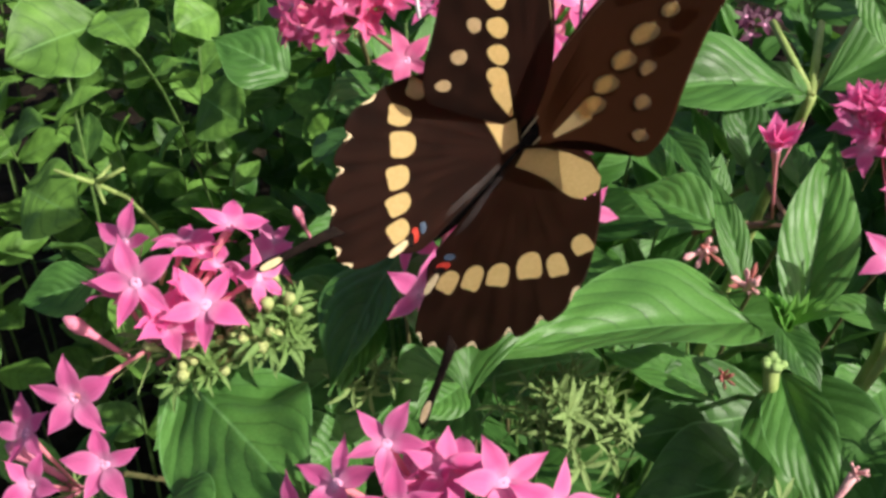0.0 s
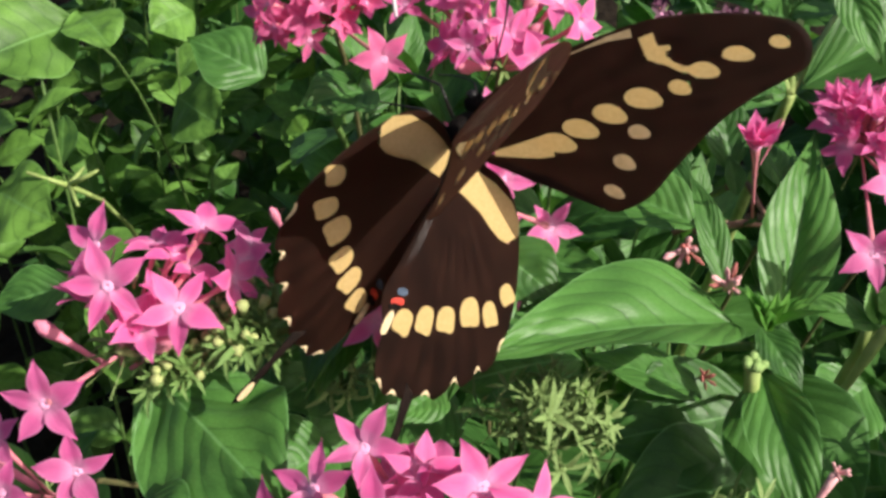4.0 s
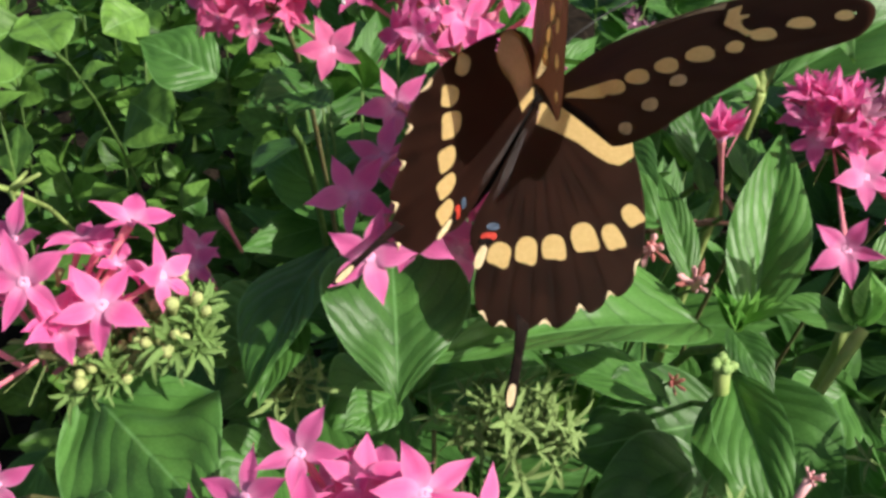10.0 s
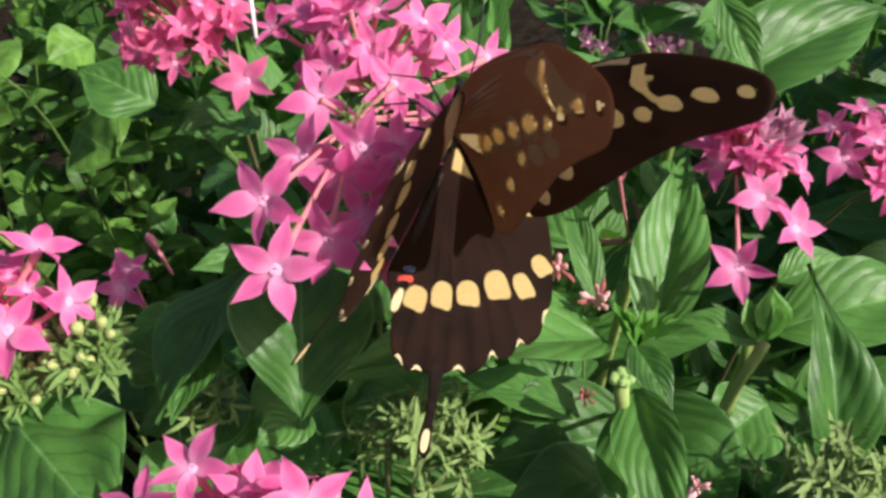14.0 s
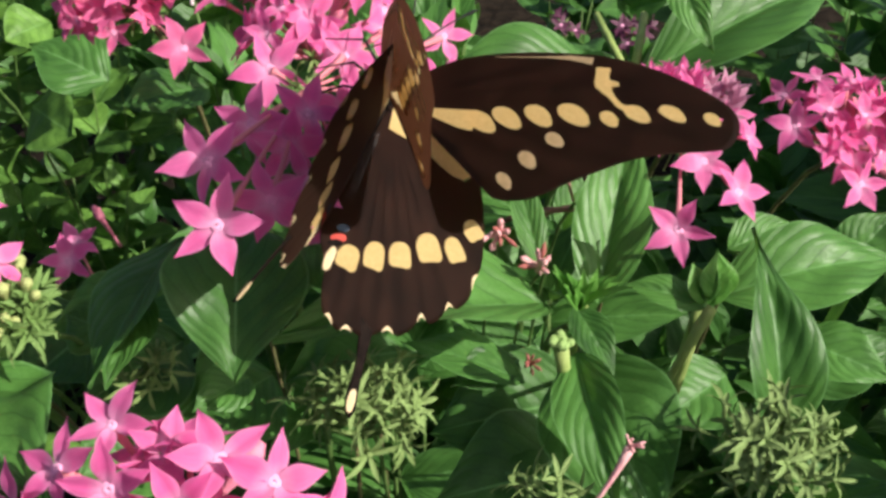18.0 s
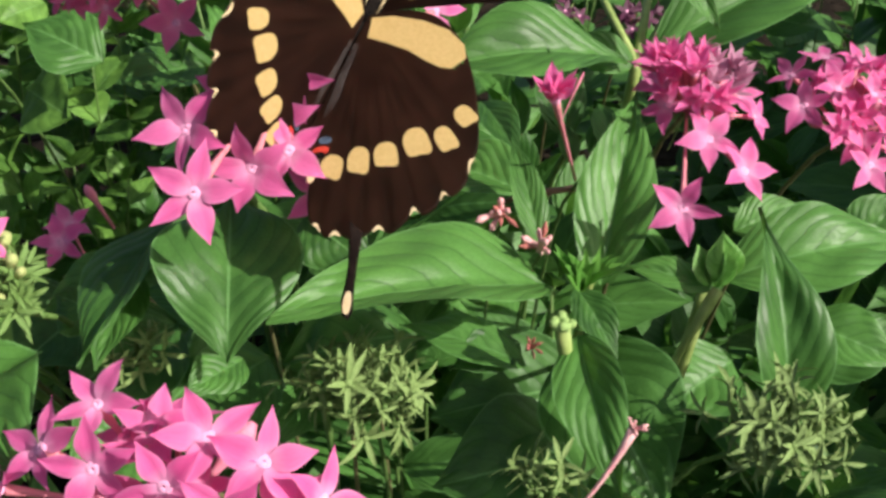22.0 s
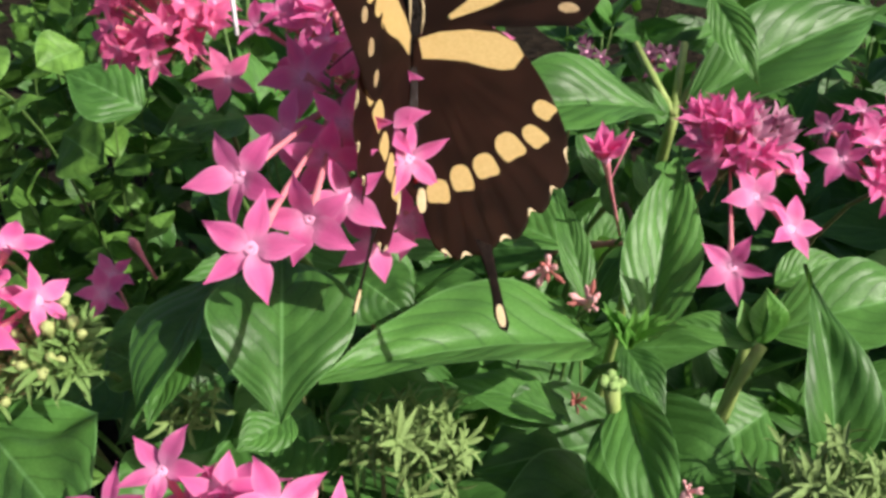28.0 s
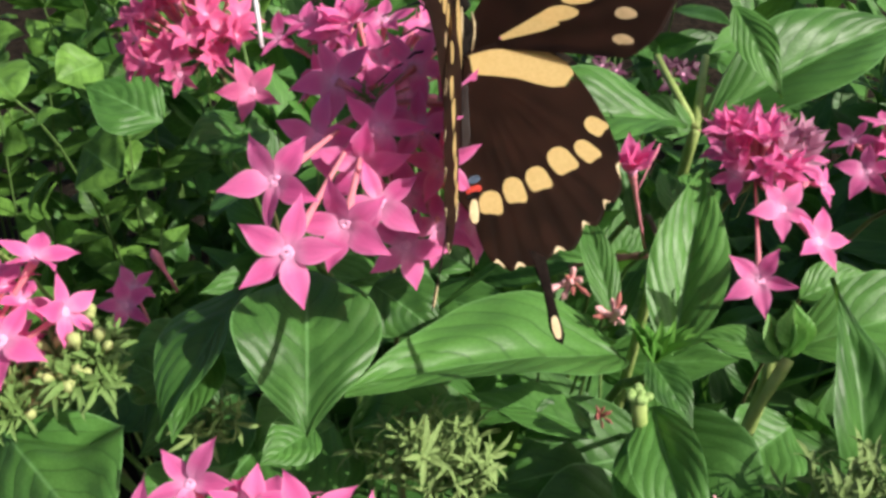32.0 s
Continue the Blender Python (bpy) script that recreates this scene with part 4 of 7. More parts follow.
for q in ((-0.1416, 0.0425, 0.4071), (-0.1244, 0.0433, 0.4077), (-0.1281, 0.0364, 0.4019), (-0.1307, 0.0507, 0.4037)):
    part("stalk", tube_bm([Vector((-0.1328, 0.0444, 0.4023)) - a.location, Vector(q) - a.location], [0.0008, 0.0004], 6), PALESTEM, a)

# ---- small things ----
a = plant("cut_stalk", (0.0229, -0.0067, 0), "pale green stalk stub among the leaves", "stalk")
stem(a, (0.0227, -0.0157, 0.3952), 0.0007)
for k in range(13):
    d = (Vector((random.Random(k).gauss(0, 0.6), random.Random(k + 40).gauss(-0.3, 0.5), 1.0))).normalized()
    p = Vector((0.0202, -0.0174, 0.4070)) + Vector((d.x, d.y, 0)) * 0.0019
    stalked(a, KNOB_MESH, "bud", p - d * 0.0020, p + d * random.Random(k + 90).uniform(0.0010, 0.0021), 1.7)
part("stub", tube_bm([Vector((0.0226, -0.0175, 0.3945)) - a.location, Vector((0.0215, -0.0162, 0.3999)) - a.location, Vector((0.0204, -0.0169, 0.4063)) - a.location], [0.0016, 0.0015, 0.0017], 8), PALESTEM, a, "thick pale green stub")
a = plant("closed_flower", (0.035, 0.08, 0), "closed pink flower on a long tube, petals half open", "flower", "single flowers")
stem(a, (0.0264, 0.0190, 0.4156), 0.0005, STEM)
rr = random.Random(41)
flower(a, (0.0190, 0.0063, 0.4413), (-0.10, -0.40, 0.90), 0.0140, rr, (0.0261, 0.0195, 0.4161), open_=0.18)
flower(a, (0.0192, 0.0060, 0.4418), (-0.05, -0.45, 0.88), 0.0115, rr, open_=0.05)
stalked(a, BUD_MESH, "bud", (0.0203, 0.0052, 0.4379), (0.0243, 0.0093, 0.4456), 0.32)
a = plant("spent_flower", (0.025, -0.02, 0), "withered pale pink flower tube with a curled rim", "flower", "single flowers")
stem(a, (0.0204, -0.0467, 0.3876), 0.0010, REDSTEM)
part("tube", tube_bm([p - a.location for p in bezier((0.0204, -0.0467, 0.3876), (0.0260, -0.0450, 0.3937), (0.0305, -0.0412, 0.4028), 8)], [0.0003, 0.0003, 0.00035, 0.0004, 0.00045, 0.0005, 0.0006, 0.0008, 0.0010], 8), CURL, a, "dried pink tube")
for k in range(8):
    d = (Vector((0.3, -0.3, 0.9)) + Vector((rr.gauss(0, 0.6), rr.gauss(0, 0.6), rr.gauss(0, 0.3)))).normalized()
    stalked(a, CURL_MESH, "petal", Vector((0.0306, -0.0410, 0.4030)), Vector((0.0306, -0.0410, 0.4030)) + d * 0.0027, 0.8)
for spot, size, fac in (((0.0168, -0.0006, 0.3875), 0.0052, (0, -0.8, 0.6)), ((0.0096, 0.0068, 0.4163), 0.0074, (-0.2, -0.8, 0.5)), ((0.0173, -0.0017, 0.4134), 0.0075, (0, -0.5, 0.85))):
    a = plant("withered_flower", (spot[0], spot[1] + 0.01, 0), "small withered reddish flower remains", "flower", "withered flowers")
    stem(a, Vector(spot) + Vector((0.001, 0.004, -0.004)), 0.0004, STEM)
    for k in range(11):
        d = (Vector(fac) + Vector((rr.gauss(0, 0.7), rr.gauss(0, 0.5), rr.gauss(0, 0.6)))).normalized()
        stalked(a, (CURL_MESH, WITHER_MESH, CURL_MESH)[k % 3] if size > 0.006 else WITHER_MESH, "petal", Vector(spot) - d * size * 0.2, Vector(spot) + d * size * rr.uniform(0.4, 0.8), 0.75)
a = plant("single_flower", (-0.1000, 0.0169, 0.3826), "small pink flower low among the leaves", "flower", "single flowers")
a.location.z = 0
stem(a, (-0.0807, 0.0205, 0.3921), 0.001, REDSTEM)
flower(a, (-0.0846, 0.0169, 0.4015), (-0.3, -0.6, 0.7), 0.0125, rr, (-0.0807, 0.0205, 0.3921))
flower(a, (-0.0856, 0.0260, 0.3999), (0.3, -0.5, 0.8), 0.0115, rr, (-0.0807, 0.0205, 0.3921))
stalked(a, BUD_MESH, "bud", (-0.0756, 0.0257, 0.3994), (-0.0793, 0.0240, 0.4116), 0.9, "closed pale pink flower")
a = shoot("shrub_shoot", (-0.1751, 0.1372, 0), 0.3887, (0, 0), ROUND_LEAVES, 0.030, rnd, 5, 0.3,
          "bushy shoot with one curled orange-brown dead leaf", "shrub shoots", 0.5)
leaf(a, (-0.1755, 0.1374, 0.3890), (-0.1680, 0.1331, 0.3972), 0.007, 0, BROWNLEAF, "curled orange-brown dead leaf", fold=40)


# ---- butterfly ----
def wing_material(name, dark, light, count, rough=0.68):
    """Scaled wing membrane with fine veins that fan out from the wing's root. UV: round the edge, from root to edge."""
    m, nodes, links, bsdf = material(name)
    uv = nodes.new("ShaderNodeUVMap")
    sep = nodes.new("ShaderNodeSeparateXYZ")
    links.new(uv.outputs[0], sep.inputs[0])
    fr = math_node(nodes, links, "ABSOLUTE", math_node(nodes, links, "SUBTRACT",
                   math_node(nodes, links, "FRACT", math_node(nodes, links, "MULTIPLY", sep.outputs[0], count)), 0.5))
    patch = noise_fac(nodes, links, 160.0, 4.0)
    body = ramp(nodes, links, math_node(nodes, links, "ADD", math_node(nodes, links, "MULTIPLY", fr, 0.28), math_node(nodes, links, "MULTIPLY", patch, 0.6)),
                [(0.25, dark), (0.75, light)])
    links.new(body, bsdf.inputs["Base Color"])
    bsdf.inputs["Roughness"].default_value = rough
    bsdf.inputs["Sheen Weight"].default_value, bsdf.inputs["Sheen Roughness"].default_value = 0.16, 0.28
    bsdf.inputs["Sheen Tint"].default_value = (0.80, 0.56, 0.44, 1)
    bsdf.inputs["Specular IOR Level"].default_value = 0.09
    b = nodes.new("ShaderNodeBump")
    b.inputs["Strength"].default_value, b.inputs["Distance"].default_value = 0.2, 0.0004
    links.new(math_node(nodes, links, "ADD", math_node(nodes, links, "MINIMUM", math_node(nodes, links, "MULTIPLY", fr, 6.0), 1.0),
              math_node(nodes, links, "MULTIPLY", noise_fac(nodes, links, 3000.0, 2.0), 0.4)), b.inputs["Height"])
    links.new(b.outputs[0], bsdf.inputs["Normal"])
    thin(nodes, links, bsdf, mix(nodes, links, 0.92, body, (0.56, 0.34, 0.23)), 0.38)
    return m


WING = wing_material("dark_brown_wing", (0.0035, 0.0017, 0.0014), (0.029, 0.0128, 0.0094), 13, 0.66)
WING_UNDER = wing_material("pale_wing_underside", (0.10, 0.055, 0.032), (0.36, 0.26, 0.14), 13)
WING_UNDER_DARK = wing_material("brown_wing_underside", (0.030, 0.018, 0.012), (0.150, 0.092, 0.052), 13)
CREAM = grained("cream_wing_spot", (0.66, 0.455, 0.175), (0.76, 0.545, 0.235), 1500.0, 0.7, 0.25, 0.0003, through=0.38)
CREAM_DULL = grained("dull_cream_wing_spot", (0.42, 0.30, 0.16), (0.58, 0.42, 0.24), 700.0, 0.7, 0.25, 0.0003, through=0.38)
UNDER_CREAM = grained("tan_underside_patch", (0.66, 0.46, 0.20), (0.80, 0.60, 0.30), 900.0, 0.7, 0.25, 0.0003, through=0.65)
PALE_RIM = grained("pale_rim_mark", (0.52, 0.40, 0.22), (0.68, 0.55, 0.34), 900.0, 0.7)
RED_EYE = grained("red_eyespot", (0.36, 0.02, 0.012), (0.52, 0.05, 0.03), 900.0, 0.6)
BLUE_EYE = grained("blue_eyespot", (0.02, 0.032, 0.055), (0.08, 0.115, 0.17), 900.0, 0.6)
FUR = grained("black_furry_body", (0.004, 0.0035, 0.0035), (0.018, 0.014, 0.012), 1500.0, 0.9, 0.9, 0.0006, 0.06)
HAIR = grained("silvery_wing_hair", (0.05, 0.045, 0.045), (0.15, 0.135, 0.13), 1200.0, 0.6)
FUR_PALE = grained("cream_abdomen_side", (0.30, 0.22, 0.12), (0.60, 0.48, 0.28), 1200.0, 0.8, 0.6, 0.0005)
CHITIN_TAIL = grained("black_tail", (0.006, 0.0042, 0.0036), (0.016, 0.010, 0.008), 900.0, 0.8, 0.3, 0.0006, 0.06)
CHITIN = grained("black_leg", (0.006, 0.006, 0.006), (0.02, 0.018, 0.016), 1500.0, 0.35)

# just under a millimetre: the butterfly is sized to fit the camera's view
FIT_MM = 0.00094
HIND = [(-0.4, 1.0), (5.3, 4.1), (11.5, 4.6), (17.2, 1.6), (22.0, -4.8), (25.5, -11.8), (27.6, -18.3), (27.3, -21.6), (27.8, -25.0), (26.5, -28.0),
        (24.7, -28.2), (24.3, -30.8), (22.8, -32.9), (20.8, -32.5), (20.2, -35.1), (18.5, -37.7), (16.2, -37.5), (14.6, -39.3), (13.2, -40.7), (11.5, -40.9),
        (9.3, -40.8), (8.0, -41.9), (5.8, -40.5), (4.4, -40.1), (2.6, -36.7), (1.3, -32.6), (-1.2, -29.2), (-2.1, -26.1), (-1.7, -20.1), (-0.5, -1.4)]
FORE = [(-0.7, 1.6), (-0.0, 5.9), (4.5, 12.5), (11.7, 18.2), (21.2, 23.7), (30.2, 27.7), (39.2, 29.6), (47.7, 30.2), (52.9, 29.5),
        (55.6, 27.0), (56.0, 23.4), (53.7, 20.9), (48.4, 16.8), (44.0, 12.5), (40.4, 7.5), (37.3, 2.7), (33.8, -2.8), (28.4, -6.2),
        (24.0, -4.6), (17.9, -2.4), (12.5, -1.1), (6.7, -0.3), (0.4, -0.9)]


def smooth_loop(points, n=4):
    """A rounded closed line through the points."""
    out = []
    for k in range(len(points)):
        p0, p1, p2, p3 = (Vector(points[(k + d) % len(points)]) for d in (-1, 0, 1, 2))
        for j in range(n):
            t = j / n
            out.append(0.5 * (2 * p1 + (p2 - p0) * t + (2 * p0 - 5 * p1 + 4 * p2 - p3) * t * t + (3 * p1 - p0 - 3 * p2 + p3) * t ** 3))
    return out


def camber(x, y, bulge):
    r = math.hypot(x, y)
    return bulge * (r * 0.05 - r * r * 0.0016)


def windows_of(marks, strips):
    """Tells whether a place on the wing lies well within one of its pale patches, where the dark scales are missing."""
    def clear(x, y):
        for c, size, turn in marks:
            out = math.atan2(c[1], c[0]) if turn is None else radians(turn)
            dx, dy = x - c[0], y - c[1]
            a, b = dx * math.cos(out) + dy * math.sin(out), -dx * math.sin(out) + dy * math.cos(out)
            if (a / (0.38 * size[1])) ** 2 + (b / (0.36 * size[0])) ** 2 < 1:
                return True
        for points, widths in strips:
            for (p, q), (v, w) in zip(zip(points, points[1:]), zip(widths, widths[1:])):
                ax, ay = q[0] - p[0], q[1] - p[1]
                t = ((x - p[0]) * ax + (y - p[1]) * ay) / (ax * ax + ay * ay)
                if 0 <= t <= 1 and math.hypot(x - p[0] - t * ax, y - p[1] - t * ay) < 0.40 * (v + (w - v) * t):
                    return True
        return False
    return clear


def wing_bm(outline, bulge, side, clear, steps=46, n=7):
    ring = smooth_loop(outline, n)
    bm = bmesh.new()
    uv = bm.loops.layers.uv.verify()
    layers = []
    for z0 in (0.05, -0.05):
        rows = []
        for k in range(steps + 1):
            f = k / steps
            rows.append([bm.verts.new((side * p.x * f * FIT_MM, p.y * f * FIT_MM, (camber(p.x * f, p.y * f, bulge) + z0 * (1 - 0.6 * f)) * FIT_MM)) for i, p in enumerate(ring)])
        layers.append(rows)
    count = len(ring)
    for layer, rows in enumerate(layers):
        for k in range(steps):
            for i in range(count):
                j = (i + 1) % count
                quad = [(k, i), (k + 1, i), (k + 1, j), (k, j)]
                mid = (ring[i] + ring[j]) * (k + 0.5) / steps / 2
                if clear(mid.x, mid.y):
                    continue
                if (layer == 0) == (side < 0):
                    quad = quad[::-1]
                f = bm.faces.new([rows[a][b] for a, b in quad])
                f.material_index = layer
                for loop, (a, b) in zip(f.loops, quad):
                    loop[uv].uv = (b / count if not (b == 0 and i == count - 1) else 1.0, a / steps)
    for i in range(count):
        j = (i + 1) % count
        f = bm.faces.new((layers[0][-1][i], layers[1][-1][i], layers[1][-1][j], layers[0][-1][j]))
    bmesh.ops.remove_doubles(bm, verts=bm.verts, dist=1e-7)
    bmesh.ops.recalc_face_normals(bm, faces=bm.faces)
    return bm


def mark(parent, place, size, side, bulge, mat, name="wing_spot", flat=3.6, turn=None, both=True, label="", lift=0.13, point=False):
    """A patch of pale scales on a wing: rounded towards the root, squarer towards the edge."""
    cx, cy = place
    out = math.atan2(cy, cx) if turn is None else radians(turn)
    bm = bmesh.new()
    n = 18
    for z in ((lift, -lift) if both else (lift,)):
        rings = []
        for scale in (1.0, 0.55):
            ring = []
            for k in range(n):
                q = 2 * math.pi * k / n
                c, s = math.cos(q), math.sin(q)
                e = 2.0 / (flat if c > 0 else 2.1)
                a = math.copysign(abs(c) ** e, c) * size[1] / 2 * scale
                if flat > 5 and c > 0:
                    a *= 0.78 + 0.16 * abs(s) + 0.16 * max(0.0, math.cos(q - 0.45)) ** 8
                b = math.copysign(abs(s) ** (2.0 / 2.4), s) * size[0] / 2 * scale * (1 + 0.05 * math.sin(3 * q))
                if point:
                    # rounded on the side of the root and the front edge, drawn out to a corner towards the tip
                    e = max(0.0, math.cos(q + 0.62)) ** 6 * 0.34
                    f = max(0.0, math.cos(q - 0.75)) ** 2 * 0.16 + max(0.0, math.cos(q + 2.4)) ** 2 * 0.14
                    a, b = (c * size[1] / 2 * (1 + e - f) * scale, s * size[0] / 2 * (1 + e - f) * scale)
                x, y = cx + a * math.cos(out) - b * math.sin(out), cy + a * math.sin(out) + b * math.cos(out)
                ring.append(bm.verts.new((side * x * FIT_MM, y * FIT_MM, (camber(x, y, bulge) + z) * FIT_MM)))
            rings.append(ring)
        mid = bm.verts.new((side * cx * FIT_MM, cy * FIT_MM, (camber(cx, cy, bulge) + z * 1.15) * FIT_MM))
        for k in range(n):
            j = (k + 1) % n
            bm.faces.new((rings[0][k], rings[0][j], rings[1][j], rings[1][k]))
            bm.faces.new((rings[1][k], rings[1][j], mid))
    bmesh.ops.recalc_face_normals(bm, faces=bm.faces)
    return part(name, bm, mat, parent, label)


def strip(parent, points, widths, side, bulge, mat, name, label="", z=0.14, both=True):
    """A long mark along a line on the wing."""
    bm = bmesh.new()
    for zz in ((z, -z) if both else (z,)):
        rows = []
        for k, p in enumerate(points):
            a, b = Vector(points[max(k - 1, 0)]), Vector(points[min(k + 1, len(points) - 1)])
            d = (b - a).normalized()
            nrm = Vector((-d.y, d.x))
            row = []
            for s in (-1, 0, 1):
                q = Vector(p) + nrm * widths[k] / 2 * s
                row.append(bm.verts.new((side * q.x * FIT_MM, q.y * FIT_MM, (camber(q.x, q.y, bulge) + zz * (1.1 if s == 0 else 1)) * FIT_MM)))
            rows.append(row)
        for a, b in zip(rows, rows[1:]):
            for j in range(2):
                bm.faces.new((a[j], a[j + 1], b[j + 1], b[j]))
    bmesh.ops.recalc_face_normals(bm, faces=bm.faces)
    return part(name, bm, mat, parent, label)


def rim_crescent(parent, notch, side, bulge):
    """A thin cream crescent that lines one notch of the scalloped hindwing edge."""
    ring = smooth_loop(HIND, 4)
    bm = bmesh.new()
    for z in (0.12, -0.12):
        rows = []
        for k in range(-2, 3):
            p = ring[(4 * notch + k) % len(ring)]
            depth = 0.5 * math.cos(k / 2 * math.pi / 2) + 0.05
            inner = p - p.normalized() * depth
            rows.append([bm.verts.new((side * q.x * FIT_MM, q.y * FIT_MM, (camber(q.x, q.y, bulge) + z) * FIT_MM)) for q in (p * 1.004, inner)])
        for a, b in zip(rows, rows[1:]):
            bm.faces.new((a[0], a[1], b[1], b[0]))
    bmesh.ops.recalc_face_normals(bm, faces=bm.faces)
    return part("rim_mark", bm, PALE_RIM, parent)


def hindwing(parent, side):
    bulge = 1.0
    spots = (((4.5, -29.6), (4.1, 4.8)), ((8.6, -27.0), (3.9, 5.4)), ((12.8, -24.5), (4.3, 5.0)), ((17.1, -20.6), (4.7, 5.8)),
             ((21.7, -18.4), (3.6, 5.2)), ((23.5, -13.1), (3.6, 4.4)))
    patch = ([(0.8, -1.2), (4.5, -0.5), (9.6, -0.4), (14.0, -1.2), (17.3, -2.5), (19.0, -3.6)], [4.4, 5.8, 6.8, 7.6, 6.4, 3.4])
    w = part("hindwing", wing_bm(HIND, bulge, side, windows_of([(c, size, None) for c, size in spots], [patch]), n=6), [WING, WING_UNDER], parent,
             "dark brown tailed hindwing with a row of cream spots")
    for c, size in spots:
        mark(w, c, size, side, bulge, CREAM, flat=6.0, both=False)
    strip(w, *patch, side, bulge, CREAM, "wing_patch", "broad cream patch at the wing's root", both=False)
    for k in (7, 10, 13, 16, 20, 22):
        rim_crescent(w, k, side, bulge)
    mark(w, (1.5, -27.2), (2.9, 1.5), side, bulge, RED_EYE, "eyespot", 2.2, -62, label="red crescent eyespot", lift=0.15)
    mark(w, (1.3, -28.3), (2.6, 1.2), side, bulge, CHITIN_TAIL, "eyespot_shade", 2.2, -62, lift=0.19)
    mark(w, (1.5, -25.2), (2.3, 1.4), side, bulge, BLUE_EYE, "eyespot_blue", 2.2, -62, lift=0.15)
    mark(w, (1.6, -31.3), (1.6, 4.6), side, bulge, PALE_RIM, "rim_mark", 2.4)
    for k in range(4):
        a = Vector((-0.2, -5.3)) + Vector((0.25 * k - 0.4, 0.1 * k))
        b = Vector((0.3, -20.9)) + Vector((0.35 * k - 0.6, 0.9 * k))
        strip(w, [a, (a + b) / 2 + Vector((0.2 * (k % 3) - 0.2, 0)), b], [0.04, 0.12, 0.03], side, bulge, HAIR, "hair", z=0.17, both=False)
    # the tail
    pts = [(12.1, -38.3), (13.3, -41.8), (14.3, -45.4), (15.1, -49.0), (15.7, -52.0), (16.1, -53.9)]
    wid = [4.0, 2.7, 2.0, 2.2, 2.9, 1.4]
    bm = bmesh.new()
    rows = []
    for k, (p, wd) in enumerate(zip(pts, wid)):
        ring = []
        for q in range(8):
            a = 2 * math.pi * q / 8
            ring.append(bm.verts.new((side * (p[0] + math.cos(a) * wd / 2 * 0.92) * FIT_MM, (p[1] - math.cos(a) * wd / 2 * 0.4) * FIT_MM,
                                      (camber(p[0], p[1], bulge) + 0.10 * math.sin(a)) * FIT_MM)))
        rows.append(ring)
    for a, b in zip(rows, rows[1:]):
        for q in range(8):
            bm.faces.new((a[q], a[(q + 1) % 8], b[(q + 1) % 8], b[q]))
    bm.faces.new(rows[0])
    bm.faces.new(rows[-1])
    bmesh.ops.recalc_face_normals(bm, faces=bm.faces)
    part("tail", bm, CHITIN_TAIL, w)
    mark(w, (15.6, -51.4), (1.4, 4.0), side, bulge, PALE_RIM, "tail_spot", 2.2, math.degrees(math.atan2(pts[4][1] - pts[2][1], pts[4][0] - pts[2][0])), lift=0.16)
    return w


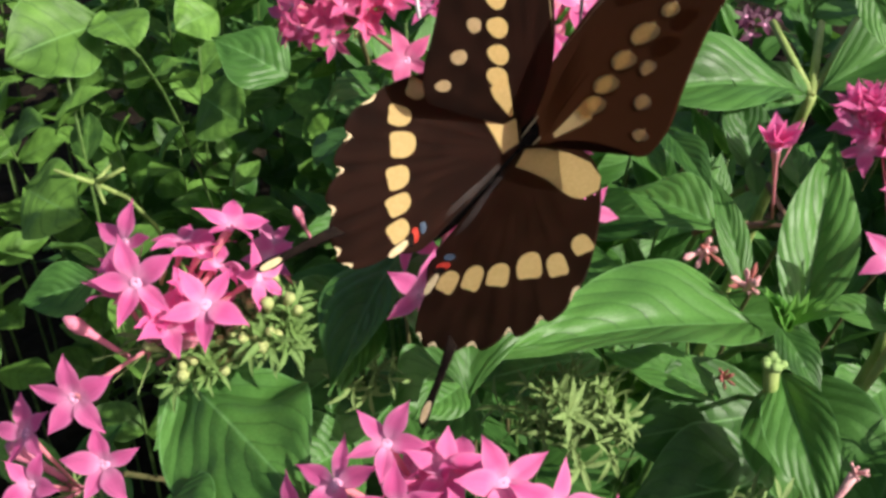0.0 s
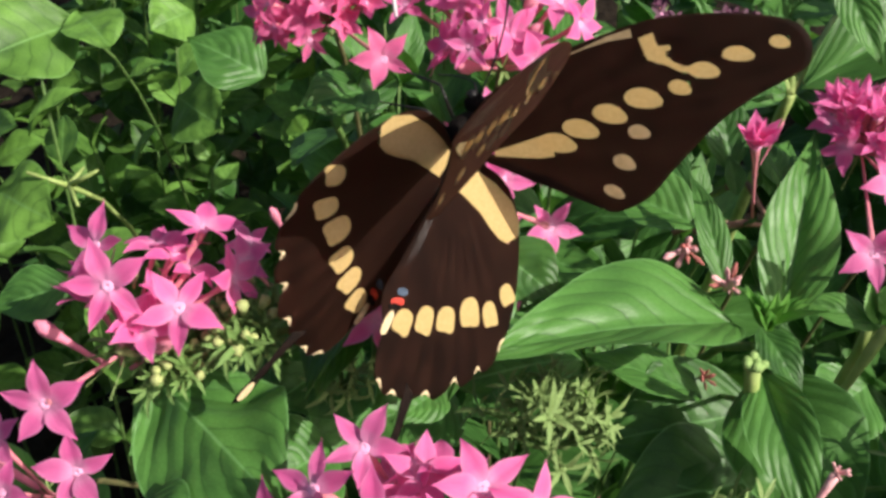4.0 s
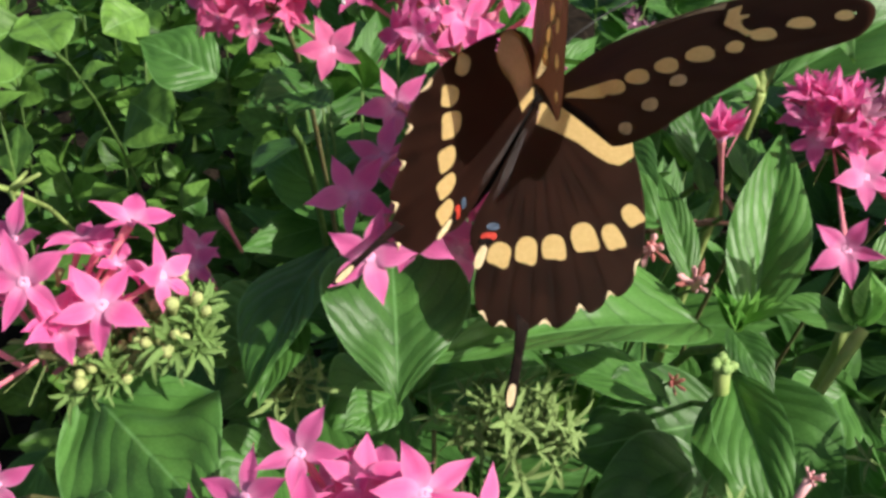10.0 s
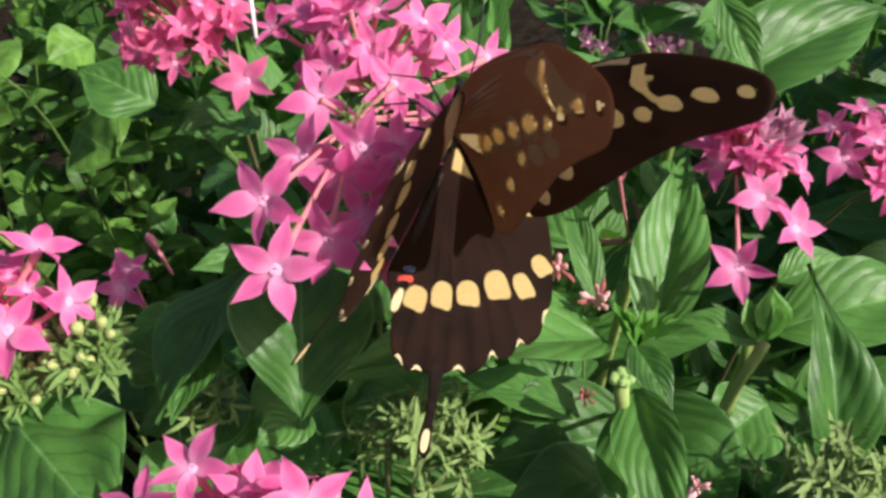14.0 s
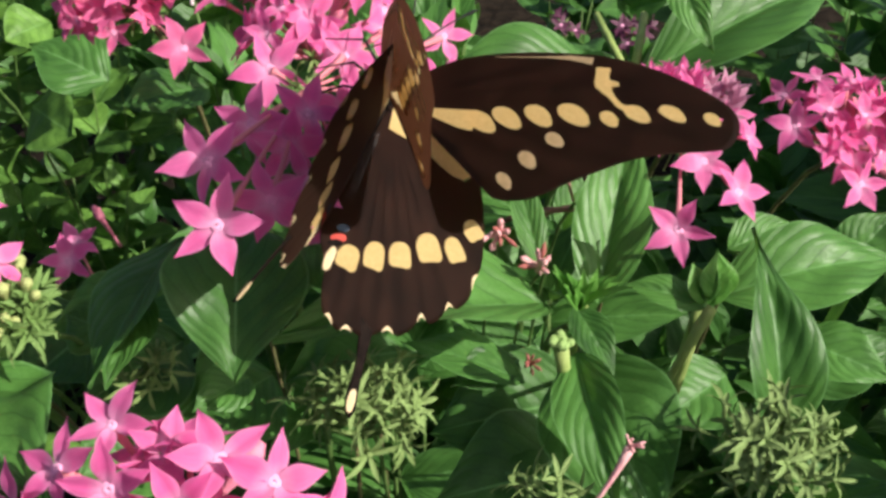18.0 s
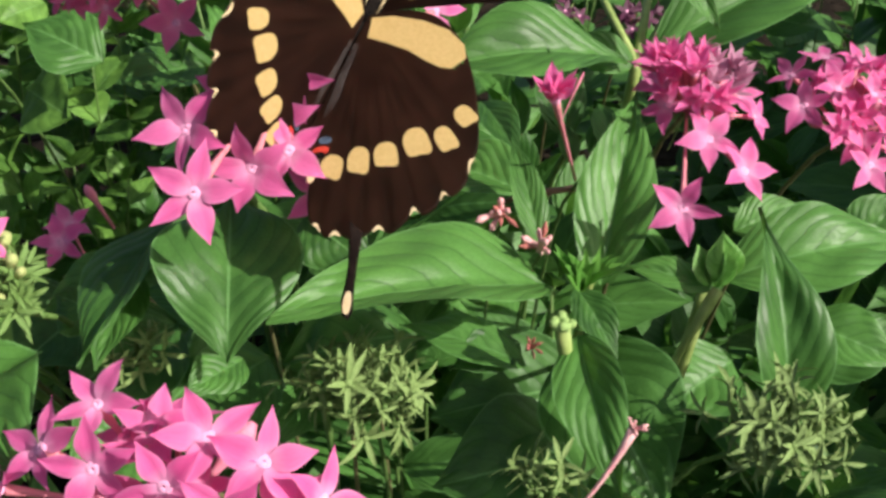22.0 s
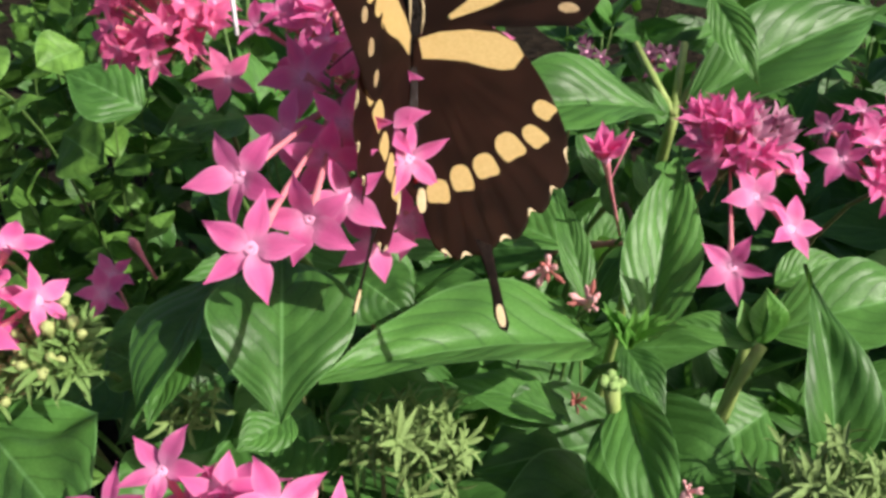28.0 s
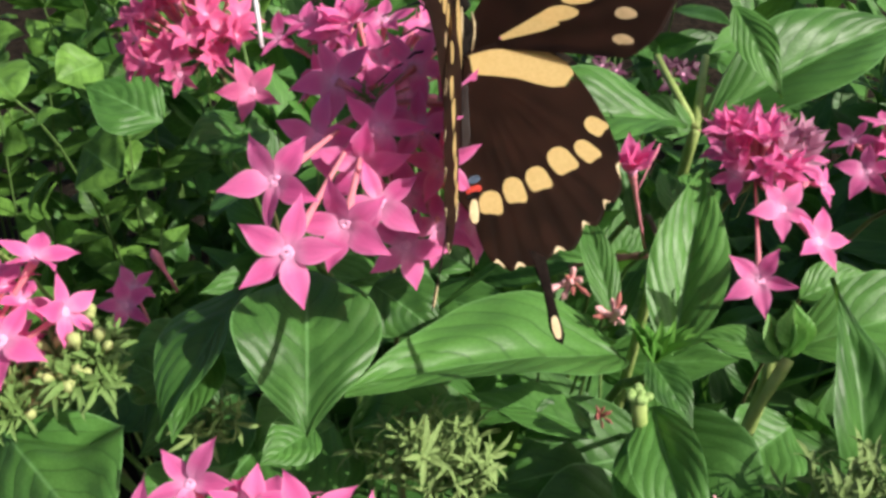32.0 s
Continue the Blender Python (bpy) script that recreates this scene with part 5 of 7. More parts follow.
def forewing(parent, side):
    bulge = 0.8
    spots = (((16.4, 4.6), (3.7, 6.8), 10), ((20.2, 7.7), (3.6, 6.4), 8), ((24.9, 11.0), (3.6, 5.9), 8), ((30.1, 14.4), (3.8, 6.4), 12),
             ((36.0, 17.0), (2.7, 3.8), 8), ((39.4, 20.3), (3.0, 5.0), 14), ((44.4, 23.6), (2.7, 5.0), 12), ((50.6, 26.3), (2.3, 3.2), 12))
    dull = (((30.4, 8.6), (2.7, 3.7)), ((28.7, 3.0), (2.9, 3.9)), ((27.7, -2.4), (2.3, 3.8)))
    band = ([(5.6, 0.9), (9.5, 2.0), (13.3, 3.1), (15.9, 4.1)], [1.0, 2.4, 3.8, 4.2])
    hook = ([(29.2, 24.8), (30.0, 23.3), (31.0, 21.9), (33.4, 20.9), (36.1, 19.9), (38.3, 20.3)], [2.6, 2.4, 2.8, 1.2, 0.9, 1.6])
    w = part("forewing", wing_bm(FORE, bulge, side, windows_of([*spots, *((c, size, None) for c, size in dull)], [band, hook])), [WING, WING_UNDER_DARK], parent,
             "dark brown forewing with a band of cream spots")
    for c, size, turn in spots:
        mark(w, c, size, side, bulge, CREAM, turn=turn, both=False, point=True)
    strip(w, *band, side, bulge, CREAM, "wing_band", "cream band near the wing's root", both=False)
    strip(w, *hook, side, bulge, CREAM, "wing_hook", "hooked cream mark near the wing tip", 0.16, both=False)
    strip(w, [(31.0, 22.3), (32.4, 22.8), (33.6, 23.4)], [1.8, 1.4, 0.8], side, bulge, CREAM, "wing_hook", z=0.18, both=False)
    for c, size in dull:
        mark(w, c, size, side, bulge, CREAM_DULL, both=False, point=True)
    # the underside: broader, duller patches and a tan front edge
    for c, size, turn in spots[:5]:
        mark(w, c, (size[0] * 1.25, size[1] * 1.1), side, bulge, UNDER_CREAM, "under_spot", turn=turn, both=False, lift=-0.14, point=True)
    for c, size in ((*dull, ((34.6, 11.4), (3.2, 4.8)), ((39.0, 14.8), (3.0, 4.4)))):
        mark(w, c, (size[0] * 1.05, size[1] * 1.35), side, bulge, UNDER_CREAM, "under_spot", both=False, lift=-0.14, point=True)
    strip(w, [(24.5, 21.4), (29.4, 23.2), (34.4, 22.6), (40.0, 22.6), (46.5, 25.0)], [2.0, 6.0, 5.6, 4.2, 2.2], side, bulge, UNDER_CREAM, "under_patch",
          "tan patch under the wing's front edge", -0.15, both=False)
    # pale streaks under the wing's cell
    for k in range(5):
        a = Vector((3.5, 5.4)) + Vector((0.0, -0.9 * k))
        b = Vector((16.5, 17.3)) + Vector((0.0, -1.7 * k))
        strip(w, [a, (a + b) / 2 + Vector((0, 0.4)), b], [0.2, 0.7, 0.2], side, bulge, CREAM_DULL, "streak", z=-0.13, both=False)
    strip(w, [(10.6, 16.6), (18.8, 21.2), (23.0, 23.5), (26.8, 24.9)], [0.10, 0.25, 0.9, 1.5], side, bulge, CREAM_DULL, "edge_streak", z=0.13)
    return w


butterfly = new("butterfly")
tagged(butterfly, "large dark brown swallowtail butterfly with cream-banded wings, feeding on flowers", "butterfly")
bm = bmesh.new()
bmesh.ops.create_uvsphere(bm, u_segments=18, v_segments=12, radius=1.0)
for v in bm.verts:
    k = 1 + 0.10 * noise.noise(v.co * 4)
    v.co = Vector((v.co.x * 2.6 * k, v.co.y * 6.2 * k + 3.4, v.co.z * 2.9 * k - 1.2)) * FIT_MM
for k in range(170):
    r_ = random.Random(k)
    a, b = r_.uniform(0, 6.28), r_.uniform(-0.9, 0.9)
    c = math.sqrt(1 - b * b)
    p = Vector((c * math.cos(a) * 2.5, b * 6.0 + 3.4, c * math.sin(a) * 2.8 - 1.2)) * FIT_MM
    d = Vector((c * math.cos(a), -0.7, c * math.sin(a))).normalized() * r_.uniform(0.8, 1.7) * FIT_MM
    tube_bm([p, p + d], [0.00009, 0.00002], 3, bm)
part("thorax", bm, FUR, butterfly, "black furry thorax")
for s in (-1, 1):
    part("thorax_stripe", tube_bm([(s * x * FIT_MM, y * FIT_MM, z * FIT_MM) for x, y, z in ((1.2, 9.2, 0.9), (1.5, 6.5, 1.55), (1.5, 3.4, 1.75), (1.3, 0.4, 1.45))],
                                  [0.00012, 0.00028, 0.00024, 0.0001], 6), FUR_PALE, butterfly, "pale line of fur along the thorax")
part("abdomen", tube_bm([(0, y * FIT_MM, z * FIT_MM) for y, z in ((-1, -1.0), (-4, -1.6), (-8, -2.4), (-13, -3.4), (-18, -4.6), (-22, -5.6), (-24, -6.2))],
                        [r * FIT_MM for r in (1.6, 2.0, 2.1, 1.9, 1.6, 1.0, 0.3)], 12), FUR, butterfly, "dark slender abdomen")
for s in (-1, 1):
    part("abdomen_stripe", tube_bm([(s * x * FIT_MM, y * FIT_MM, z * FIT_MM) for x, y, z in ((1.5, -3, -1.8), (1.7, -8, -2.8), (1.5, -14, -4.0), (1.1, -20, -5.4))],
                                   [0.0005, 0.0007, 0.0006, 0.0002], 6), FUR_PALE, butterfly, "cream stripe along the abdomen")
bm = bmesh.new()
bmesh.ops.create_uvsphere(bm, u_segments=14, v_segments=9, radius=0.0019)
bmesh.ops.translate(bm, verts=bm.verts, vec=(0, 0.0108, -0.0016))
part("head", bm, FUR, butterfly)
for s in (-1, 1):
    bm = bmesh.new()
    bmesh.ops.create_uvsphere(bm, u_segments=10, v_segments=7, radius=0.0010)
    bmesh.ops.translate(bm, verts=bm.verts, vec=(s * 0.0015, 0.0114, -0.0016))
    part("eye", bm, CHITIN, butterfly)
    part("antenna", tube_bm(bezier((s * 0.0006, 0.012, -0.001), (s * 0.004, 0.022, 0.002), (s * 0.010, 0.030, 0.001), 10),
                            [0.00018] * 8 + [0.00032, 0.0004, 0.0002], 6), CHITIN, butterfly)
    for k, y in enumerate((7.0, 4.5, 2.0)):
        part("leg", tube_bm([(s * 0.0015, y * FIT_MM, -0.003), (s * 0.007, (y + 3 - 3 * k) * FIT_MM, -0.004), (s * 0.0085, (y + 4 - 5 * k) * FIT_MM, -0.0135)],
                            [0.00035, 0.00025, 0.00012], 6), CHITIN, butterfly)
part("proboscis", tube_bm(bezier((0, 0.0122, -0.0025), (0, 0.0165, -0.003), (0, 0.0150, -0.013), 8), 0.00015, 5), CHITIN, butterfly)
WINGS = {"RH": hindwing(butterfly, 1), "LH": hindwing(butterfly, -1), "RF": forewing(butterfly, 1), "LF": forewing(butterfly, -1)}


# ---- what moves ----
def motions():
    walk(butterfly, [
        (0.0, pose(-0.03070, -0.00760, 0.44826, 33.36, 40.35, -16.75)),
        (0.5, pose(-0.03831, -0.01252, 0.45336, 48.92, 53.80, 17.73)),
        (1.0, pose(-0.03587, -0.02073, 0.45472, 71.07, 59.49, 34.46)),
        (1.5, pose(-0.03631, -0.02004, 0.45234, 71.84, 60.35, 29.93)),
        (2.0, pose(-0.03568, -0.01856, 0.45032, 65.46, 53.78, 18.49)),
        (2.5, pose(-0.03568, -0.01411, 0.45489, 69.95, 55.03, 24.60)),
        (4.5, pose(-0.04027, -0.01655, 0.44882, 69.63, 50.84, 35.47)),
        (5.0, pose(-0.04087, -0.01695, 0.44822, 70.63, 49.84, 38.47)),
        (5.15, pose(-0.04037, -0.01593, 0.44837, 68.84, 48.43, 34.89)),
        (5.35, pose(-0.03435, -0.00365, 0.45019, 47.36, 31.56, -8.12)),
        (5.55, pose(-0.03301, -0.00092, 0.45059, 42.59, 27.82, -17.68)),
        (6.0, pose(-0.03251, 0.00010, 0.45074, 40.80, 26.41, -21.26)),
        (7.0, pose(-0.02995, 0.00099, 0.45474, 36.96, 23.52, -17.45)),
        (8.0, pose(-0.02358, 0.00032, 0.45572, 36.98, 25.91, -18.39)),
        (8.5, pose(-0.01685, -0.00051, 0.45343, 39.92, 26.84, -15.41)),
        (9.0, pose(-0.01479, -0.00071, 0.45209, 38.80, 26.06, -21.30)),
        (9.5, pose(-0.01570, 0.00115, 0.45168, 42.70, 31.42, -6.56)),
        (10.0, pose(-0.01619, 0.00173, 0.45039, 41.36, 37.47, 1.08)),
        (10.5, pose(-0.01679, 0.00142, 0.45124, 49.39, 41.48, 10.53)),
        (11.0, pose(-0.01555, -0.00013, 0.45087, 47.64, 50.69, 17.02)),
        (11.5, pose(-0.01364, -0.00440, 0.45578, 54.09, 44.63, 15.56)),
        (12.0, pose(-0.01157, -0.00979, 0.45930, 50.84, 41.94, 10.15)),
        (12.5, pose(-0.01265, -0.00739, 0.45573, 56.44, 42.91, 21.97)),
        (13.0, pose(-0.01406, -0.00538, 0.45029, 54.47, 52.55, 27.08)),
        (13.5, pose(-0.01506, -0.00548, 0.45223, 61.20, 49.57, 30.06)),
        (14.0, pose(-0.01350, -0.00683, 0.45186, 53.96, 50.58, 22.51)),
        (14.5, pose(-0.01180, -0.01012, 0.45610, 58.29, 46.57, 24.21)),
        (16.5, pose(-0.01243, -0.00913, 0.45615, 52.31, 40.99, 10.77)),
        (17.0, pose(-0.01124, -0.01381, 0.45674, 46.41, 44.43, 2.38)),
        (17.5, pose(-0.01110, -0.01069, 0.45535, 52.68, 46.87, 13.59)),
        (18.0, pose(-0.01233, -0.00814, 0.45293, 48.96, 51.29, 19.75)),
        (18.5, pose(-0.01171, -0.00623, 0.45346, 55.74, 51.89, 18.21)),
        (19.0, pose(-0.01158, -0.00575, 0.45163, 46.98, 53.07, 7.13)),
        (19.5, pose(-0.01099, -0.00539, 0.45298, 50.47, 49.55, 9.63)),
        (20.0, pose(-0.01169, -0.00660, 0.45263, 38.60, 44.22, -0.33)),
        (20.5, pose(-0.01235, -0.00643, 0.45706, 47.95, 38.81, 2.34)),
        (21.0, pose(-0.01280, -0.00698, 0.46036, 48.45, 30.66, -3.18)),
        (21.5, pose(-0.01618, -0.00182, 0.45989, 46.48, 32.08, 0.91)),
        (22.0, pose(-0.01540, 0.00296, 0.45933, 39.16, 31.62, -3.29)),
        (22.5, pose(-0.01948, 0.00428, 0.46374, 45.79, 25.91, 8.93)),
        (23.0, pose(-0.01627, 0.00245, 0.46470, 46.70, 30.03, 7.70)),
        (23.5, pose(-0.01527, 0.00722, 0.46779, 49.60, 29.15, 14.19)),
        (24.0, pose(-0.01511, 0.00580, 0.46545, 48.24, 34.99, 11.06)),
        (24.5, pose(-0.01716, 0.00754, 0.46644, 48.52, 30.86, 13.63)),
        (25.0, pose(-0.01728, 0.00736, 0.46494, 41.02, 30.69, 11.23)),
        (25.5, pose(-0.01952, 0.00863, 0.46658, 45.83, 28.23, 15.98)),
        (26.0, pose(-0.01801, 0.00746, 0.46419, 41.76, 31.47, 9.17)),
        (26.5, pose(-0.01780, 0.00855, 0.46637, 46.30, 28.92, 17.23)),
        (28.5, pose(-0.01673, 0.00474, 0.46469, 45.26, 28.39, 24.62)),
        (29.0, pose(-0.01524, 0.00368, 0.46430, 36.50, 31.55, 22.53)),
        (29.5, pose(-0.01544, 0.00483, 0.46583, 48.33, 29.76, 32.63)),
        (30.0, pose(-0.01482, 0.00473, 0.46477, 47.26, 34.03, 35.20)),
        (30.5, pose(-0.01545, 0.00499, 0.46544, 51.96, 30.06, 36.07)),
        (31.0, pose(-0.01434, 0.00498, 0.46444, 46.23, 33.69, 31.71)),
        (31.5, pose(-0.01463, 0.00655, 0.46555, 50.45, 28.73, 31.75)),
        (32.0, pose(-0.01317, 0.00657, 0.46410, 44.72, 30.61, 23.33)),
    ])
    walk(WINGS["RH"], [
        (0.0, pose(0.00066, -0.00141, 0.00085, 1.94, -52.37, 2.25)),
        (0.5, pose(0.00066, -0.00141, 0.00085, -0.98, -33.90, 4.12)),
        (1.0, pose(0.00066, -0.00141, 0.00085, 0.51, -28.96, 2.15)),
        (1.5, pose(0.00066, -0.00141, 0.00085, -3.18, -14.66, 3.33)),
        (2.0, pose(0.00066, -0.00141, 0.00085, -3.91, -8.59, 3.01)),
        (2.5, pose(0.00066, -0.00141, 0.00085, -2.63, -9.84, 2.14)),
        (4.5, pose(0.00066, -0.00141, 0.00085, -8.36, -13.26, -2.56)),
        (5.0, pose(0.00066, -0.00141, 0.00085, -8.36, -13.26, -2.56)),
        (5.15, pose(0.00066, -0.00141, 0.00085, -8.39, -15.51, -2.17)),
        (5.35, pose(0.00066, -0.00141, 0.00085, -8.71, -42.45, 2.54)),
        (5.55, pose(0.00066, -0.00141, 0.00085, -8.78, -48.43, 3.59)),
        (6.0, pose(0.00066, -0.00141, 0.00085, -8.81, -50.68, 3.98)),
        (7.0, pose(0.00066, -0.00141, 0.00085, 3.17, -35.53, 5.00)),
        (8.0, pose(0.00066, -0.00141, 0.00085, -1.19, -15.47, 5.94)),
        (8.5, pose(0.00066, -0.00141, 0.00085, -2.69, -13.69, 3.03)),
        (9.0, pose(0.00066, -0.00141, 0.00085, 0.12, -20.94, 3.74)),
        (9.5, pose(0.00066, -0.00141, 0.00085, -2.89, -20.71, 2.22)),
        (10.0, pose(0.00066, -0.00141, 0.00085, -0.59, -28.04, 1.25)),
        (10.5, pose(0.00066, -0.00141, 0.00085, -2.35, -33.71, 1.23)),
        (11.0, pose(0.00066, -0.00141, 0.00085, -2.06, -43.94, 3.20)),
        (11.5, pose(0.00066, -0.00141, 0.00085, -3.74, -28.76, 0.64)),
        (12.0, pose(0.00066, -0.00141, 0.00085, -5.32, -17.85, 2.00)),
        (12.5, pose(0.00066, -0.00141, 0.00085, -4.61, -27.86, 0.79)),
        (13.0, pose(0.00066, -0.00141, 0.00085, -0.71, -39.62, -2.45)),
        (13.5, pose(0.00066, -0.00141, 0.00085, -3.64, -34.57, -0.84)),
        (14.0, pose(0.00066, -0.00141, 0.00085, -3.53, -35.76, -0.90)),
        (14.5, pose(0.00066, -0.00141, 0.00085, -4.88, -28.63, 0.27)),
        (16.5, pose(0.00066, -0.00141, 0.00085, -5.92, -11.62, 1.26)),
        (17.0, pose(0.00066, -0.00141, 0.00085, -5.98, -6.88, 1.37)),
        (17.5, pose(0.00066, -0.00141, 0.00085, -4.11, -16.11, -0.84)),
        (18.0, pose(0.00066, -0.00141, 0.00085, 0.55, -27.08, -1.76)),
        (18.5, pose(0.00066, -0.00141, 0.00085, -3.17, -25.79, -1.08)),
        (19.0, pose(0.00066, -0.00141, 0.00085, -3.62, -29.71, 0.29)),
        (19.5, pose(0.00066, -0.00141, 0.00085, -4.78, -21.46, 0.22)),
        (20.0, pose(0.00066, -0.00141, 0.00085, -5.58, -20.91, 1.92)),
        (20.5, pose(0.00066, -0.00141, 0.00085, -6.42, -11.45, 0.31)),
        (21.0, pose(0.00066, -0.00141, 0.00085, -10.85, -7.53, 1.32)),
        (21.5, pose(0.00066, -0.00141, 0.00085, -5.61, -13.88, 1.23)),
        (22.0, pose(0.00066, -0.00141, 0.00085, -0.39, -27.54, 2.85)),
        (22.5, pose(0.00066, -0.00141, 0.00085, -4.87, -26.65, 4.64)),
        (23.0, pose(0.00066, -0.00141, 0.00085, -7.69, -30.25, 6.33)),
        (23.5, pose(0.00066, -0.00141, 0.00085, -6.25, -28.60, 3.92)),
        (24.0, pose(0.00066, -0.00141, 0.00085, -7.00, -32.08, 4.76)),
        (24.5, pose(0.00066, -0.00141, 0.00085, -4.17, -30.23, 1.95)),
        (25.0, pose(0.00066, -0.00141, 0.00085, -1.54, -32.42, 2.30)),
        (25.5, pose(0.00066, -0.00141, 0.00085, -4.59, -31.18, 2.89)),
        (26.0, pose(0.00066, -0.00141, 0.00085, -6.99, -36.68, 3.66)),
        (26.5, pose(0.00066, -0.00141, 0.00085, -4.80, -33.27, 2.65)),
        (28.5, pose(0.00066, -0.00141, 0.00085, -1.88, -35.56, 0.41)),
        (29.0, pose(0.00066, -0.00141, 0.00085, 0.82, -37.18, -0.38)),
        (29.5, pose(0.00066, -0.00141, 0.00085, -2.37, -38.83, -0.20)),
        (30.0, pose(0.00066, -0.00141, 0.00085, -2.06, -43.15, -1.12)),
        (30.5, pose(0.00066, -0.00141, 0.00085, -3.20, -40.95, -0.14)),
        (31.0, pose(0.00066, -0.00141, 0.00085, -2.55, -40.03, 0.28)),
        (31.5, pose(0.00066, -0.00141, 0.00085, -4.43, -35.91, 1.12)),
        (32.0, pose(0.00066, -0.00141, 0.00085, -5.85, -34.44, 2.56)),
    ])
